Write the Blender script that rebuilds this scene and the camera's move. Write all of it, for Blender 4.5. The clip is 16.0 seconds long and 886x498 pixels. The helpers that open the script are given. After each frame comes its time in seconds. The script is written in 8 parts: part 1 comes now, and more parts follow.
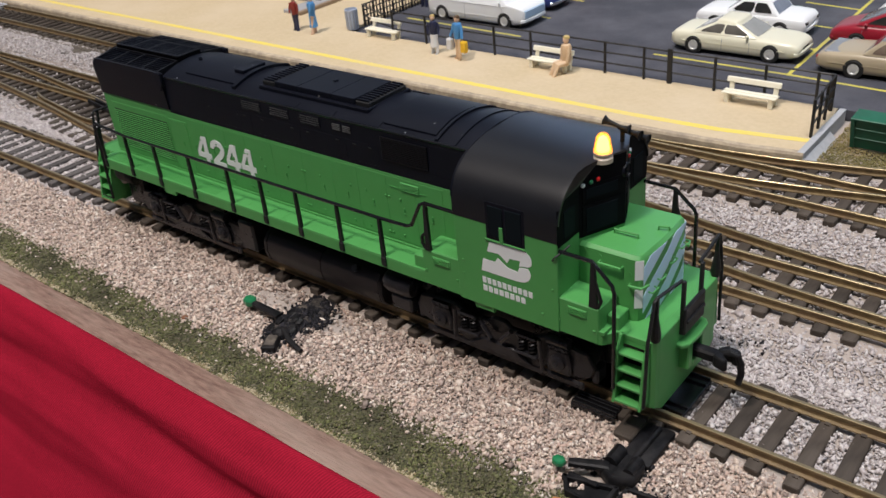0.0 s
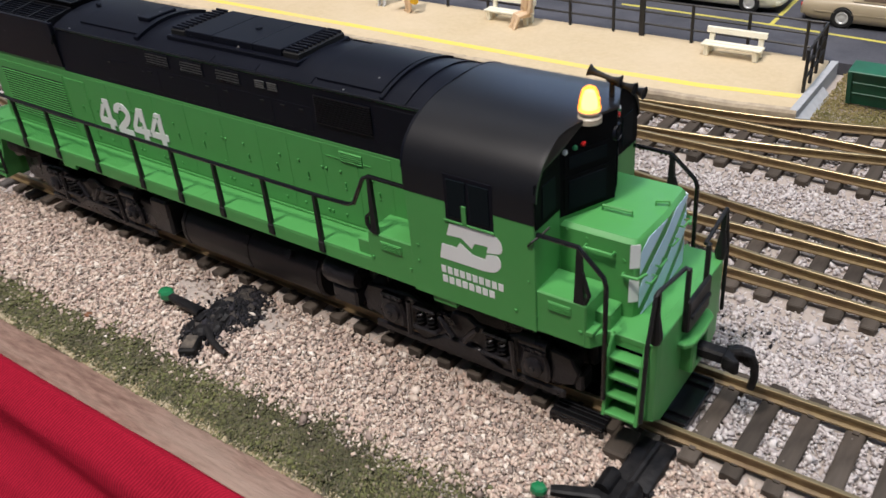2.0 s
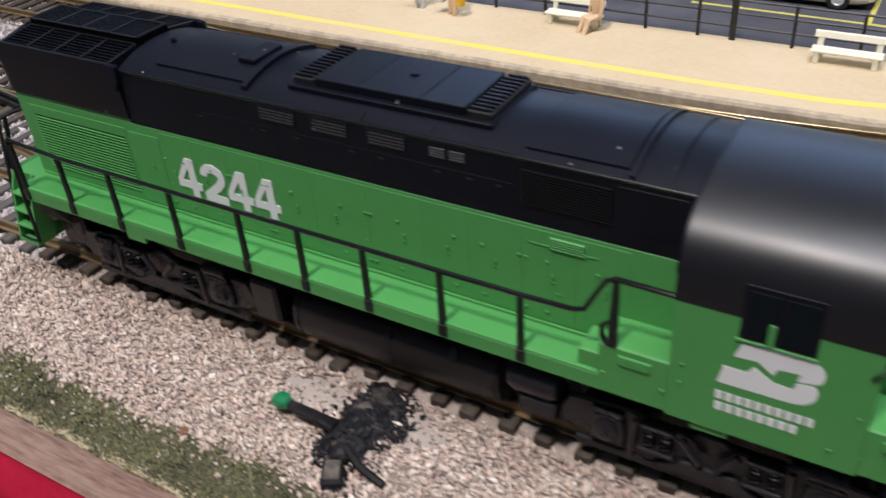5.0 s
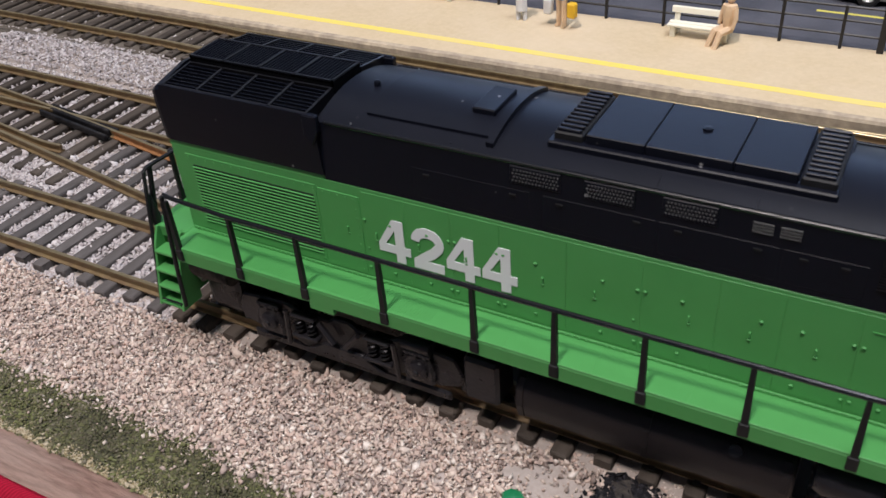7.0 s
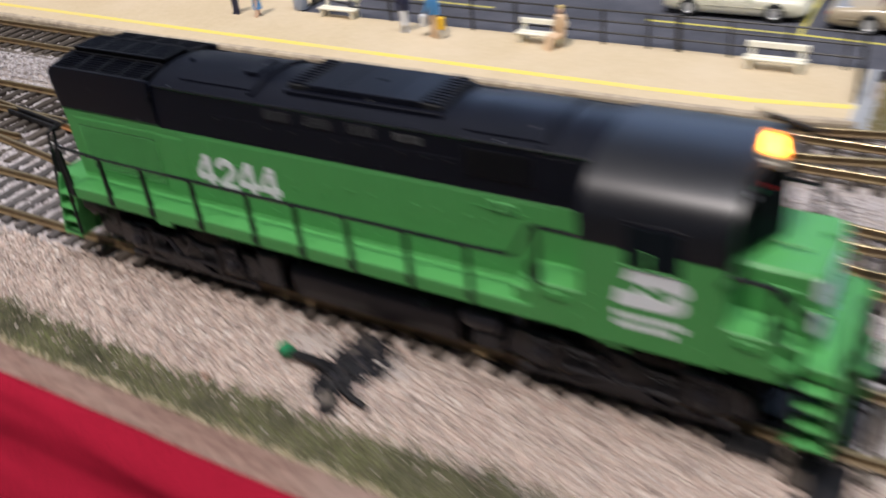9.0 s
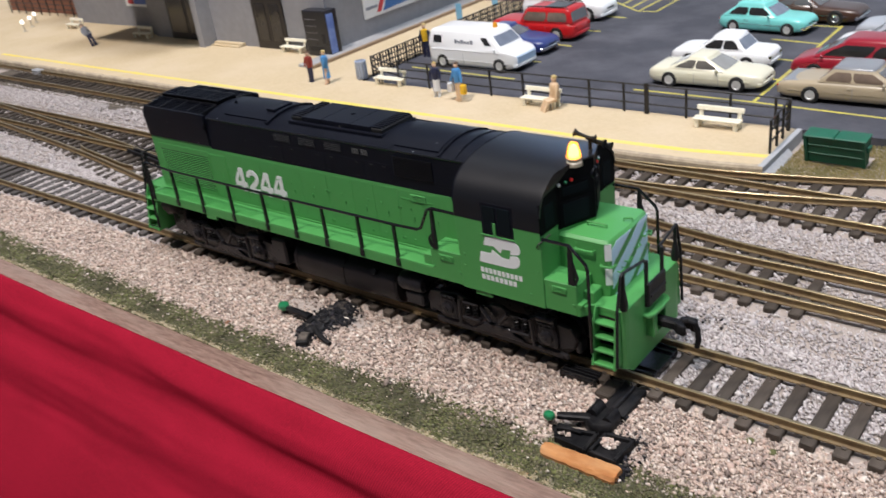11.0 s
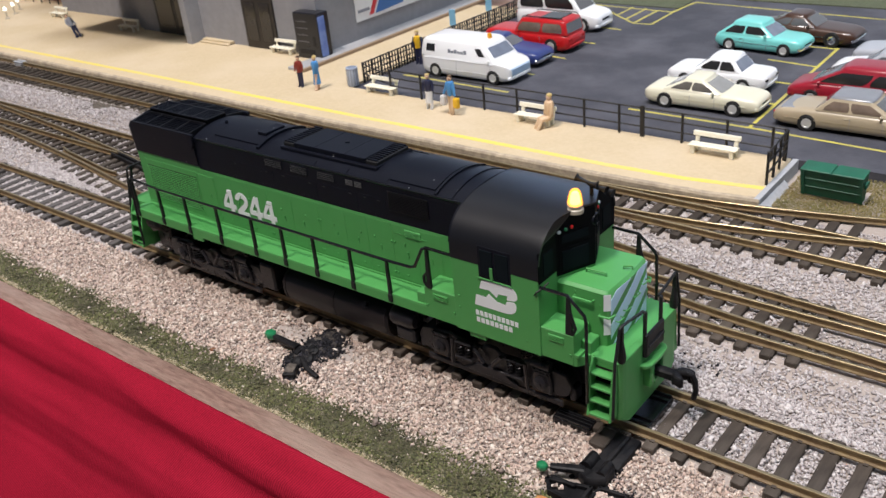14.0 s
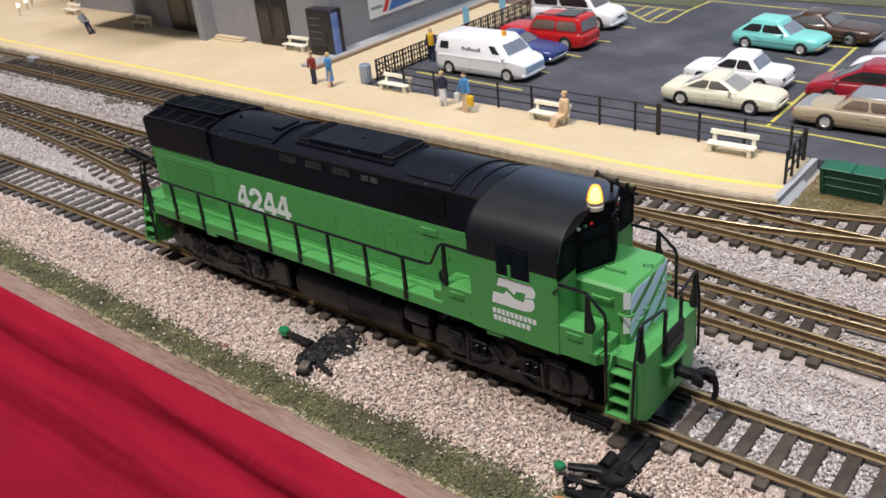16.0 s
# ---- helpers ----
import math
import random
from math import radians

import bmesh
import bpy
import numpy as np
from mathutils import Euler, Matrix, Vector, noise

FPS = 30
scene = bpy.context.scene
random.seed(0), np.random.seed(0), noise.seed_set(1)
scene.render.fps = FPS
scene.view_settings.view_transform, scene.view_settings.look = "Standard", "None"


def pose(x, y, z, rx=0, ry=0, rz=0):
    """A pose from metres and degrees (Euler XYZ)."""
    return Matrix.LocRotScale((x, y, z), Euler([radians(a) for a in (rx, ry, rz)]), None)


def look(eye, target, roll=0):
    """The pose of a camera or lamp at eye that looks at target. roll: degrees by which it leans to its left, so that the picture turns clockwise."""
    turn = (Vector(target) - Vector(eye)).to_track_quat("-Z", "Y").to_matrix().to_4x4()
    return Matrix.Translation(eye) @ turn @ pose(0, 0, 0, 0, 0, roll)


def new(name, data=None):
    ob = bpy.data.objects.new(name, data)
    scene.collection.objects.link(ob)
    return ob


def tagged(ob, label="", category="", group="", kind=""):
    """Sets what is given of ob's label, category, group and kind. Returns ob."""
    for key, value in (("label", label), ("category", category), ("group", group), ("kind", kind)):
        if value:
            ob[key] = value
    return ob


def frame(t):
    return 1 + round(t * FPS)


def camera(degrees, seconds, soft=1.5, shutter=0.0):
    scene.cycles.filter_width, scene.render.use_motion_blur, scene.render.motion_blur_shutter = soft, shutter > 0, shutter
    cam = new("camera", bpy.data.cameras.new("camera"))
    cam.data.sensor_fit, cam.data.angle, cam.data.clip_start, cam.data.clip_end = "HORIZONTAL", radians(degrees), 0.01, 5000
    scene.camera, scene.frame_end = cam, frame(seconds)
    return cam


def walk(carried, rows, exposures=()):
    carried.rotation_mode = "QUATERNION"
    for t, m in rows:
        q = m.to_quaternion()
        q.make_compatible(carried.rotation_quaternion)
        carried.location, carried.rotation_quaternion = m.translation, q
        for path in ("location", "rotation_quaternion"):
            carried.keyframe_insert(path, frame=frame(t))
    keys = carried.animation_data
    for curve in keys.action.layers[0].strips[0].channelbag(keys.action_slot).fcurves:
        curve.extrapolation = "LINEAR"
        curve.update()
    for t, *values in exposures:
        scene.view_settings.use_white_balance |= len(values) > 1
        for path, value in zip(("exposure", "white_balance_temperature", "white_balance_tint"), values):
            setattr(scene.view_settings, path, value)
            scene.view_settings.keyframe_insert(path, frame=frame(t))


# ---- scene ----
# ---------------------------------------------------------------- camera (rows in millimetres)
cam = camera(53.25, 16.0, 1.45, 0.9)
K = 0.001
cam.data.dof.use_dof, cam.data.dof.focus_distance, cam.data.dof.aperture_fstop = True, 0.21, 75.0
EXPOSURES = [(0.0, -0.2, 6550, 12), (1.5, -0.08, 6550, 12), (3.0, 0.05, 6450, 11), (5.5, -0.06, 6300, 14), (7.0, -0.14, 6300, 15), (8.0, -0.14, 6300, 15), (9.0, -0.05, 6350, 14), (11.5, 0.03, 6400, 12), (16.0, 0.03, 6500, 13)]
PATH = [
    (0, (62.3, -140.2, 126.8), (-52.2, -10.7, 26.2), -5.8),
    (0.5, (59.3, -134.1, 123.9), (-53.9, -4.4, 22.2), -5.6),
    (1, (56.5, -125.0, 118.9), (-54.3, 5.2, 15.0), -5.5),
    (1.5, (50.2, -120.7, 114.8), (-58.0, 9.8, 8.6), -5.5),
    (2, (42.7, -116.4, 112.3), (-61.5, 15.7, 4.1), -5.2),
    (2.5, (36.1, -113.5, 111.3), (-64.6, 20.2, 1.9), -5.1),
    (3, (28.9, -111.2, 111.2), (-68.5, 23.9, 0.6), -4.9),
    (3.2, (24.7, -110.4, 111.4), (-71.7, 25.3, 0.6), -4.9),
    (5.3, (-26.9, -106.4, 113.4), (-115.3, 31.7, -1.2), -4.4),
    (5.5, (-32.5, -106.0, 114.2), (-120.2, 32.3, -0.7), -4.2),
    (6, (-46.4, -106.3, 114.6), (-133.2, 32.2, -0.7), -4.3),
    (6.5, (-59.6, -108.0, 114.1), (-145.4, 30.8, -1.6), -4.4),
    (7, (-68.5, -106.1, 113.7), (-153.6, 32.9, -2.2), -4.8),
    (7.5, (-68.4, -105.1, 112.4), (-153.5, 33.8, -3.5), -5.0),
    (8, (-67.7, -105.0, 112.9), (-153.7, 33.5, -3.0), -5.1),
    (8.5, (-54.4, -109.3, 118.4), (-146.0, 28.4, 6.0), -6.4),
    (9, (7.9, -134.0, 122.8), (-85.1, 5.7, 14.1), -6.5),
    (9.2, (32.1, -145.2, 125.1), (-63.7, -5.6, 18.6), -6.8),
    (11.3, (88.6, -172.6, 136.8), (-31.8, -40.4, 47.2), -7.6),
    (11.5, (86.1, -174.3, 140.0), (-33.7, -42.6, 48.9), -7.2),
    (12, (82.5, -171.1, 143.9), (-34.7, -37.8, 51.8), -6.1),
    (12.5, (81.5, -165.5, 141.0), (-34.4, -31.9, 47.5), -5.9),
    (13, (79.7, -163.0, 142.2), (-36.1, -29.4, 48.7), -5.8),
    (13.5, (80.8, -163.3, 142.8), (-34.5, -29.1, 49.6), -5.8),
    (14, (79.8, -162.8, 142.9), (-35.4, -28.2, 50.0), -5.8),
    (14.5, (79.8, -162.2, 141.8), (-35.4, -27.8, 48.7), -6.1),
    (15, (80.5, -160.0, 138.8), (-35.0, -26.3, 44.9), -6.2),
    (15.5, (78.0, -159.5, 140.6), (-38.3, -26.0, 47.5), -5.8),
    (16, (76.9, -162.7, 141.1), (-39.8, -29.3, 48.4), -5.7),
]
walk(cam, [(t, look(Vector(eye) * K, Vector(target) * K, roll)) for t, eye, target, roll in PATH], EXPOSURES)

# ---------------------------------------------------------------- light: an exhibition hall with ceiling lamps
world = bpy.data.worlds.new("hall_air")
world.use_nodes = True
world.node_tree.nodes["Background"].inputs[0].default_value = (0.80, 0.86, 1.0, 1)
world.node_tree.nodes["Background"].inputs[1].default_value = 0.24
scene.world = world


def ceiling_lamp(name, eye, target, sx, sy, watts, color):
    data = bpy.data.lights.new(name, "AREA")
    data.shape, data.size, data.size_y, data.energy, data.color = "RECTANGLE", sx, sy, watts, color
    ob = new(name, data)
    ob.matrix_world = look(eye, target)
    return ob


ceiling_lamp("hall_lamp", (-0.22, -0.87, 2.05), (-0.1, 0, 0), 0.2, 0.2, 46, (1.0, 0.92, 0.85))
ceiling_lamp("hall_lamp", (0.3, -0.1, 2.2), (0.1, 0.0, 0), 1.2, 0.6, 36, (0.92, 0.95, 1.0))
ceiling_lamp("hall_lamp", (-1.6, 1.0, 2.15), (-1.6, 1.0, 0), 1.2, 0.3, 2, (0.90, 0.95, 1.0))
ceiling_lamp("hall_lamp", (1.7, -0.3, 1.9), (0.0, 0.0, 0), 1.0, 0.4, 7, (0.66, 0.86, 1.0))
# unseen bluish area lamp, added for the blue sheen on the black roofs
ceiling_lamp("blue_sheen_lamp", (-0.4, 4.1, 1.3), (-0.4, 0, 0.3), 4.5, 1.2, 100, (0.40, 0.60, 1.0))
# ---------------------------------------------------------------- materials
def mat(name, c1, c2=None, rough=0.6, metal=0.0, grain=1.0, amount=0.5, bump=0.0, bump_mm=0.6, rand=0.0, island=0.0,
        palette=None, stain=None, stain_mm=20.0, stain_amount=0.5, coat=0.0, emit=None, power=0.0, rough_var=0.08, spec=0.5, stretch=(1, 1, 1), dust=0.0):
    """A procedural material; sizes in millimetres. c2: the grain's second colour; stain: a wider, softer third one."""
    m = bpy.data.materials.new(name)
    m.use_nodes = True
    n, ln = m.node_tree.nodes, m.node_tree.links
    b = n["Principled BSDF"]
    b.inputs["Roughness"].default_value = rough
    b.inputs["Metallic"].default_value = metal
    b.inputs["Specular IOR Level"].default_value = spec
    b.inputs["Coat Weight"].default_value = coat
    b.inputs["Coat Roughness"].default_value = 0.2
    tc = n.new("ShaderNodeTexCoord")
    mp = n.new("ShaderNodeMapping")
    mp.inputs["Scale"].default_value = stretch
    ln.new(tc.outputs["Object"], mp.inputs[0])

    def noise_of(mm, detail=4.0):
        t = n.new("ShaderNodeTexNoise")
        t.inputs["Scale"].default_value = 1000.0 / mm
        t.inputs["Detail"].default_value = detail
        t.inputs["Roughness"].default_value = 0.6
        ln.new(mp.outputs[0], t.inputs["Vector"])
        return t

    def mix(fac, a, c):
        x = n.new("ShaderNodeMix")
        x.data_type = "RGBA"
        if isinstance(fac, float):
            x.inputs[0].default_value = fac
        else:
            ln.new(fac, x.inputs[0])
        for slot, v in ((6, a), (7, c)):
            if isinstance(v, tuple):
                x.inputs[slot].default_value = (*v, 1)
            else:
                ln.new(v, x.inputs[slot])
        return x.outputs[2]

    def ramp(socket, lo, hi, top=1.0):
        r = n.new("ShaderNodeMapRange")
        r.inputs[1].default_value, r.inputs[2].default_value, r.inputs[3].default_value, r.inputs[4].default_value = lo, hi, 0.0, top
        ln.new(socket, r.inputs[0])
        return r.outputs[0]

    color = c1
    g = noise_of(grain)
    if palette:
        cr = n.new("ShaderNodeValToRGB")
        cr.color_ramp.interpolation = "CONSTANT"
        while len(cr.color_ramp.elements) < len(palette):
            cr.color_ramp.elements.new(0.5)
        for i, (el, c) in enumerate(zip(cr.color_ramp.elements, palette)):
            el.position = i / len(palette)
        for el, c in zip(cr.color_ramp.elements, palette):
            el.color = (*c, 1)
        ln.new(n.new("ShaderNodeNewGeometry").outputs["Random Per Island"], cr.inputs[0])
        color = mix(ramp(g.outputs[0], 0.35, 0.75, 0.4), cr.outputs[0], c1)
    if c2 is not None and not palette:
        color = mix(ramp(g.outputs[0], 0.5 - 0.5 * (1 - amount) * 0.6 - 0.05, 0.5 + 0.25, 1.0), c1, c2)
    if stain is not None:
        s = noise_of(stain_mm, 5.0)
        color = mix(ramp(s.outputs[0], 0.42, 0.68, stain_amount), color, stain)
    if rand or island:
        if island:
            info = n.new("ShaderNodeNewGeometry").outputs["Random Per Island"]
        else:
            info = n.new("ShaderNodeObjectInfo").outputs["Random"]
        h = n.new("ShaderNodeHueSaturation")
        k = rand or island
        ln.new(ramp(info, 0.0, 1.0, 1.0), (mr := n.new("ShaderNodeMapRange")).inputs[0])
        mr.inputs[3].default_value, mr.inputs[4].default_value = 1 - k, 1 + k
        ln.new(mr.outputs[0], h.inputs["Value"])
        if isinstance(color, tuple):
            h.inputs["Color"].default_value = (*color, 1)
        else:
            ln.new(color, h.inputs["Color"])
        color = h.outputs[0]
    if isinstance(color, tuple):
        color = mix(ramp(noise_of(grain * 8).outputs[0], 0.35, 0.75, 0.35), color, tuple(v * 0.82 for v in color))
    if dust:
        # sparse pale specks of dust and chipped paint
        vo = n.new("ShaderNodeTexVoronoi")
        vo.inputs["Scale"].default_value = 1000.0 / 4.5
        ln.new(mp.outputs[0], vo.inputs["Vector"])
        sep = n.new("ShaderNodeSeparateColor")
        ln.new(vo.outputs["Color"], sep.inputs[0])
        mul = n.new("ShaderNodeMath")
        mul.operation = "MULTIPLY"
        ln.new(ramp(vo.outputs["Distance"], 0.075, 0.045), mul.inputs[0])
        ln.new(ramp(sep.outputs[0], 0.62, 0.95, dust), mul.inputs[1])
        color = mix(mul.outputs[0], color, (0.42, 0.41, 0.40))
    ln.new(color, b.inputs["Base Color"])
    if rough_var:
        r = n.new("ShaderNodeMapRange")
        r.inputs[3].default_value, r.inputs[4].default_value = max(0.02, rough - rough_var), min(1.0, rough + rough_var)
        ln.new(noise_of(grain * 6).outputs[0], r.inputs[0])
        ln.new(r.outputs[0], b.inputs["Roughness"])
    if bump:
        bp = n.new("ShaderNodeBump")
        bp.inputs["Strength"].default_value = bump
        bp.inputs["Distance"].default_value = 0.0004
        ln.new(noise_of(bump_mm, 6.0).outputs[0], bp.inputs["Height"])
        ln.new(bp.outputs[0], b.inputs["Normal"])
    if emit is not None:
        b.inputs["Emission Color"].default_value = (*emit, 1)
        b.inputs["Emission Strength"].default_value = power
    return m


def clear(name, color, rough=0.05, ior=1.45):
    m = mat(name, color, rough=rough, rough_var=0)
    b = m.node_tree.nodes["Principled BSDF"]
    b.inputs["Transmission Weight"].default_value = 1.0
    b.inputs["IOR"].default_value = ior
    return m


GREEN = mat("green_paint", (0.064, 0.275, 0.070), (0.070, 0.292, 0.076), rough=0.46, grain=6, bump=0.04, bump_mm=1.5, dust=0.25)
GAP_SHADE = mat("dark_green_gap_shade", (0.006, 0.020, 0.008), (0.009, 0.026, 0.010), rough=0.6, grain=3)
BLACK = mat("black_paint", (0.0033, 0.0040, 0.0078), (0.0048, 0.0056, 0.0105), rough=0.38, spec=0.21, dust=0.55, grain=8, bump=0.03, bump_mm=2)
BLACK_SATIN = mat("satin_black_paint", (0.0045, 0.0046, 0.0062), (0.006, 0.006, 0.008), rough=0.38, spec=0.5, grain=8, bump=0.03, bump_mm=2)
BLACK_GLOSS = mat("glossy_black_paint", (0.004, 0.004, 0.005), (0.006, 0.006, 0.007), rough=0.24, spec=0.6, grain=5, bump=0.05, bump_mm=2)
BLACK_MATT = mat("matt_black_plastic", (0.008, 0.008, 0.0085), (0.0128, 0.0128, 0.0136), spec=0.3, rough=0.55, grain=4, bump=0.1)
TRUCK = mat("oily_black_casting", (0.0102, 0.0096, 0.012), (0.0192, 0.01776, 0.0198), spec=0.34, rough=0.30, rough_var=0.14, grain=1.2, amount=0.4, bump=0.25, bump_mm=0.8)
TANK = mat("brown_black_tank", (0.01103, 0.00924, 0.01005), (0.0168, 0.01365, 0.01441), rough=0.45, spec=0.3, grain=5, bump=0.08)
WHITE_DECAL = mat("white_lettering", (0.74, 0.76, 0.76), rough=0.5, grain=3)
BLUE_WHITE = mat("white_stripe", (0.56, 0.75, 0.90), rough=0.5, grain=3)
STEEL = mat("bright_metal", (0.36, 0.36, 0.35), rough=0.45, metal=1.0)
CHROME = mat("chrome", (0.85, 0.85, 0.85), rough=0.12, metal=1.0, rough_var=0.04)
SPRING = mat("oily_spring_steel", (0.030, 0.030, 0.032), rough=0.42, metal=0.9, grain=1)
SCREEN = mat("grey_grille", (0.125, 0.125, 0.125), (0.06, 0.06, 0.06), rough=0.45, metal=0.2, grain=0.5)
VOID_SHADE = mat("radiator_void_shade", (0.0022, 0.0022, 0.003), rough=0.8, spec=0.05, grain=2)
CAB_GLASS = mat("dark_cab_glass", (0.00819, 0.01131, 0.01368), rough=0.3, rough_var=0.06, spec=0.5)
CAB_GLASS.node_tree.nodes["Principled BSDF"].inputs["IOR"].default_value = 1.06
CAB_BLACK = mat("dead_black_paint", (0.0060, 0.0062, 0.0075), rough=0.5, grain=4)
CAB_BLACK.node_tree.nodes["Principled BSDF"].inputs["IOR"].default_value = 1.08
AMBER_BRIGHT = mat("bright_amber_core", (1.0, 0.6, 0.15), rough=0.2, emit=(1.0, 0.52, 0.05), power=16.0)
AMBER_SHELL = mat("amber_beacon_shell", (1.0, 0.42, 0.04), rough=0.15, emit=(1.0, 0.33, 0.008), power=1.3)
AMBER_SHELL.node_tree.nodes["Principled BSDF"].inputs["Alpha"].default_value = 0.4
BEACON_BASE = mat("pale_beacon_collar", (0.46, 0.40, 0.31), rough=0.3, grain=2)
LENS_WHITE = mat("white_lens", (0.86, 0.88, 0.90), rough=0.15)
LENS_RED = mat("red_lens", (0.55, 0.02, 0.02), rough=0.2)
LENS_GREEN = mat("green_lens", (0.03, 0.18, 0.08), rough=0.2)
RAIL = mat("brass_rail", (0.225, 0.158, 0.075), (0.13, 0.092, 0.048), rough=0.5, metal=0.25, grain=3, stain=(0.15, 0.090, 0.048), stain_mm=12, stain_amount=0.7, rough_var=0.12)
RUST = mat("rusty_rail", (0.30, 0.135, 0.045), (0.20, 0.085, 0.03), rough=0.8, metal=0.1, grain=1.2, bump=0.3)
RAIL_TOP = mat("polished_rail_head", (0.35, 0.285, 0.165), (0.23, 0.18, 0.10), rough=0.32, metal=0.65, grain=4, stretch=(0.15, 1, 1))
TIE = mat("dark_plastic_tie", (0.0375, 0.02928, 0.0228), (0.065, 0.05124, 0.0408), spec=0.25, rough=0.75, grain=1.5, bump=0.25, bump_mm=0.7, rand=0.3, stain=(0.1063, 0.08906, 0.0744), stain_mm=9, stain_amount=0.4, stretch=(1, 0.25, 1))
TIE_GREY = mat("dusty_grey_tie", (0.06888, 0.0615, 0.0574), (0.105, 0.0943, 0.0902), rough=0.85, spec=0.2, grain=1.5, bump=0.25, bump_mm=0.7, rand=0.2, stretch=(1, 0.25, 1))
BALLAST = mat("tan_ballast", (0.462, 0.3672, 0.3092), rough=0.95, spec=0.2, grain=1.2, palette=((0.5588, 0.4592, 0.3852), (0.4686, 0.3748, 0.3168), (0.6622, 0.5589, 0.4817), (0.3762, 0.297, 0.255), (0.5148, 0.4087, 0.3461), (0.7304, 0.6553, 0.5848), (0.5588, 0.4197, 0.3461), (0.2739, 0.2126, 0.1866), (0.5929, 0.4646, 0.3906), (0.4103, 0.3189, 0.2778), (0.6171, 0.5096, 0.4253), (0.5148, 0.3748, 0.3125), (0.1947, 0.1512, 0.1302)))
BALLAST_GREY = mat("grey_ballast", (0.46, 0.415, 0.405), rough=0.95, spec=0.2, grain=1.2, palette=((0.52, 0.475, 0.465), (0.45, 0.41, 0.405), (0.60, 0.56, 0.545), (0.40, 0.355, 0.345), (0.49, 0.44, 0.43), (0.33, 0.295, 0.29), (0.55, 0.505, 0.495)))
GROUND = mat("sandy_bed", (0.4167, 0.3565, 0.3169), (0.322, 0.2734, 0.2414), rough=0.95, spec=0.2, grain=0.9, bump=0.5, bump_mm=0.6, stain=(0.3788, 0.3418, 0.3169), stain_mm=25)
FOAM = mat("green_ground_foam", (0.07392, 0.07052, 0.0323), rough=1.0, spec=0.1, grain=1.6, stain=(0.05544, 0.05074, 0.038), stain_mm=16, stain_amount=0.65, palette=((0.1571, 0.1625, 0.0722), (0.09072, 0.09288, 0.04655), (0.1982, 0.1754, 0.1026), (0.1436, 0.1539, 0.0608), (0.0588, 0.05848, 0.038), (0.1764, 0.1849, 0.07505), (0.2831, 0.246, 0.1805), (0.1218, 0.1101, 0.0684), (0.1915, 0.1987, 0.09405)))
FRINGE = mat("pale_dry_fringe", (0.4352, 0.372, 0.266), rough=1.0, spec=0.1, grain=1.2, palette=((0.3879, 0.3257, 0.2071), (0.2791, 0.2196, 0.1159), (0.4806, 0.4101, 0.2974), (0.2176, 0.1769, 0.09025), (0.4342, 0.3683, 0.2584)))
FOAM_DARK = mat("dark_turf_bed", (0.06141, 0.06358, 0.0357), (0.0867, 0.08602, 0.0493), rough=0.95, spec=0.1, grain=1.0, bump=0.6, bump_mm=0.7, stain=(0.1011, 0.08976, 0.0595), stain_mm=9, stain_amount=0.6)
WOOD = mat("weathered_board", (0.2632, 0.1657, 0.1316), (0.1096, 0.06144, 0.04646), rough=0.85, spec=0.2, grain=0.9, amount=0.75, stain=(0.3246, 0.2425, 0.1975), stain_mm=6.5, stain_amount=0.65, bump=1.0, bump_mm=0.6, stretch=(0.16, 1, 1))
SOOT_SHADE = mat("soot_and_shade_stone", (0.012, 0.012, 0.014), rough=0.8, spec=0.2, grain=1.0, palette=((0.009, 0.009, 0.011), (0.016, 0.015, 0.017), (0.030, 0.028, 0.034), (0.012, 0.011, 0.013), (0.060, 0.052, 0.048), (0.008, 0.008, 0.010), (0.020, 0.019, 0.023)))
TRACK_BED = mat("dark_track_bed", (0.125, 0.105, 0.085), (0.07, 0.058, 0.046), rough=0.95, spec=0.15, grain=1.1, bump=0.8, bump_mm=0.8, stain=(0.19, 0.165, 0.14), stain_mm=14, stain_amount=0.6)
CLOTH = mat("red_cloth", (0.32, 0.0115, 0.030), (0.237, 0.0085, 0.0225), spec=0.03, rough=0.95, grain=0.8, bump=0.0, stain=(0.36, 0.012, 0.034), stain_mm=40, stain_amount=0.5)
PLATFORM = mat("tan_platform_concrete", (0.58, 0.465, 0.30), (0.505, 0.40, 0.25), rough=0.85, grain=1.6, amount=0.4, stain=(0.62, 0.51, 0.36), stain_mm=40, stain_amount=0.6, bump=0.10, bump_mm=1.0)
PLATFORM_EDGE = mat("chipped_platform_edge", (0.55, 0.45, 0.32), (0.33, 0.27, 0.20), rough=0.9, grain=2.5, bump=0.4, bump_mm=1.2, stain=(0.22, 0.18, 0.14), stain_mm=8, stain_amount=0.6)
PLATFORM_LINE = mat("worn_yellow_line", (0.78, 0.63, 0.10), (0.72, 0.57, 0.15), rough=0.75, grain=2.0, stain=(0.64, 0.52, 0.28), stain_mm=24, stain_amount=0.55)
YELLOW = mat("yellow_line_paint", (0.60, 0.53, 0.09), (0.50, 0.44, 0.09), rough=0.75, grain=2.0, stain=(0.34, 0.31, 0.12), stain_mm=12, stain_amount=0.6)
ASPHALT = mat("asphalt", (0.040, 0.042, 0.055), (0.058, 0.060, 0.075), rough=0.8, grain=1.0, stain=(0.105, 0.105, 0.125), stain_mm=34, stain_amount=0.8, bump=0.15, bump_mm=0.7)
FENCE = mat("black_fence_paint", (0.012, 0.012, 0.014), rough=0.5)
BENCH = mat("cream_bench_paint", (0.82, 0.78, 0.64), (0.76, 0.72, 0.58), rough=0.55, grain=4)
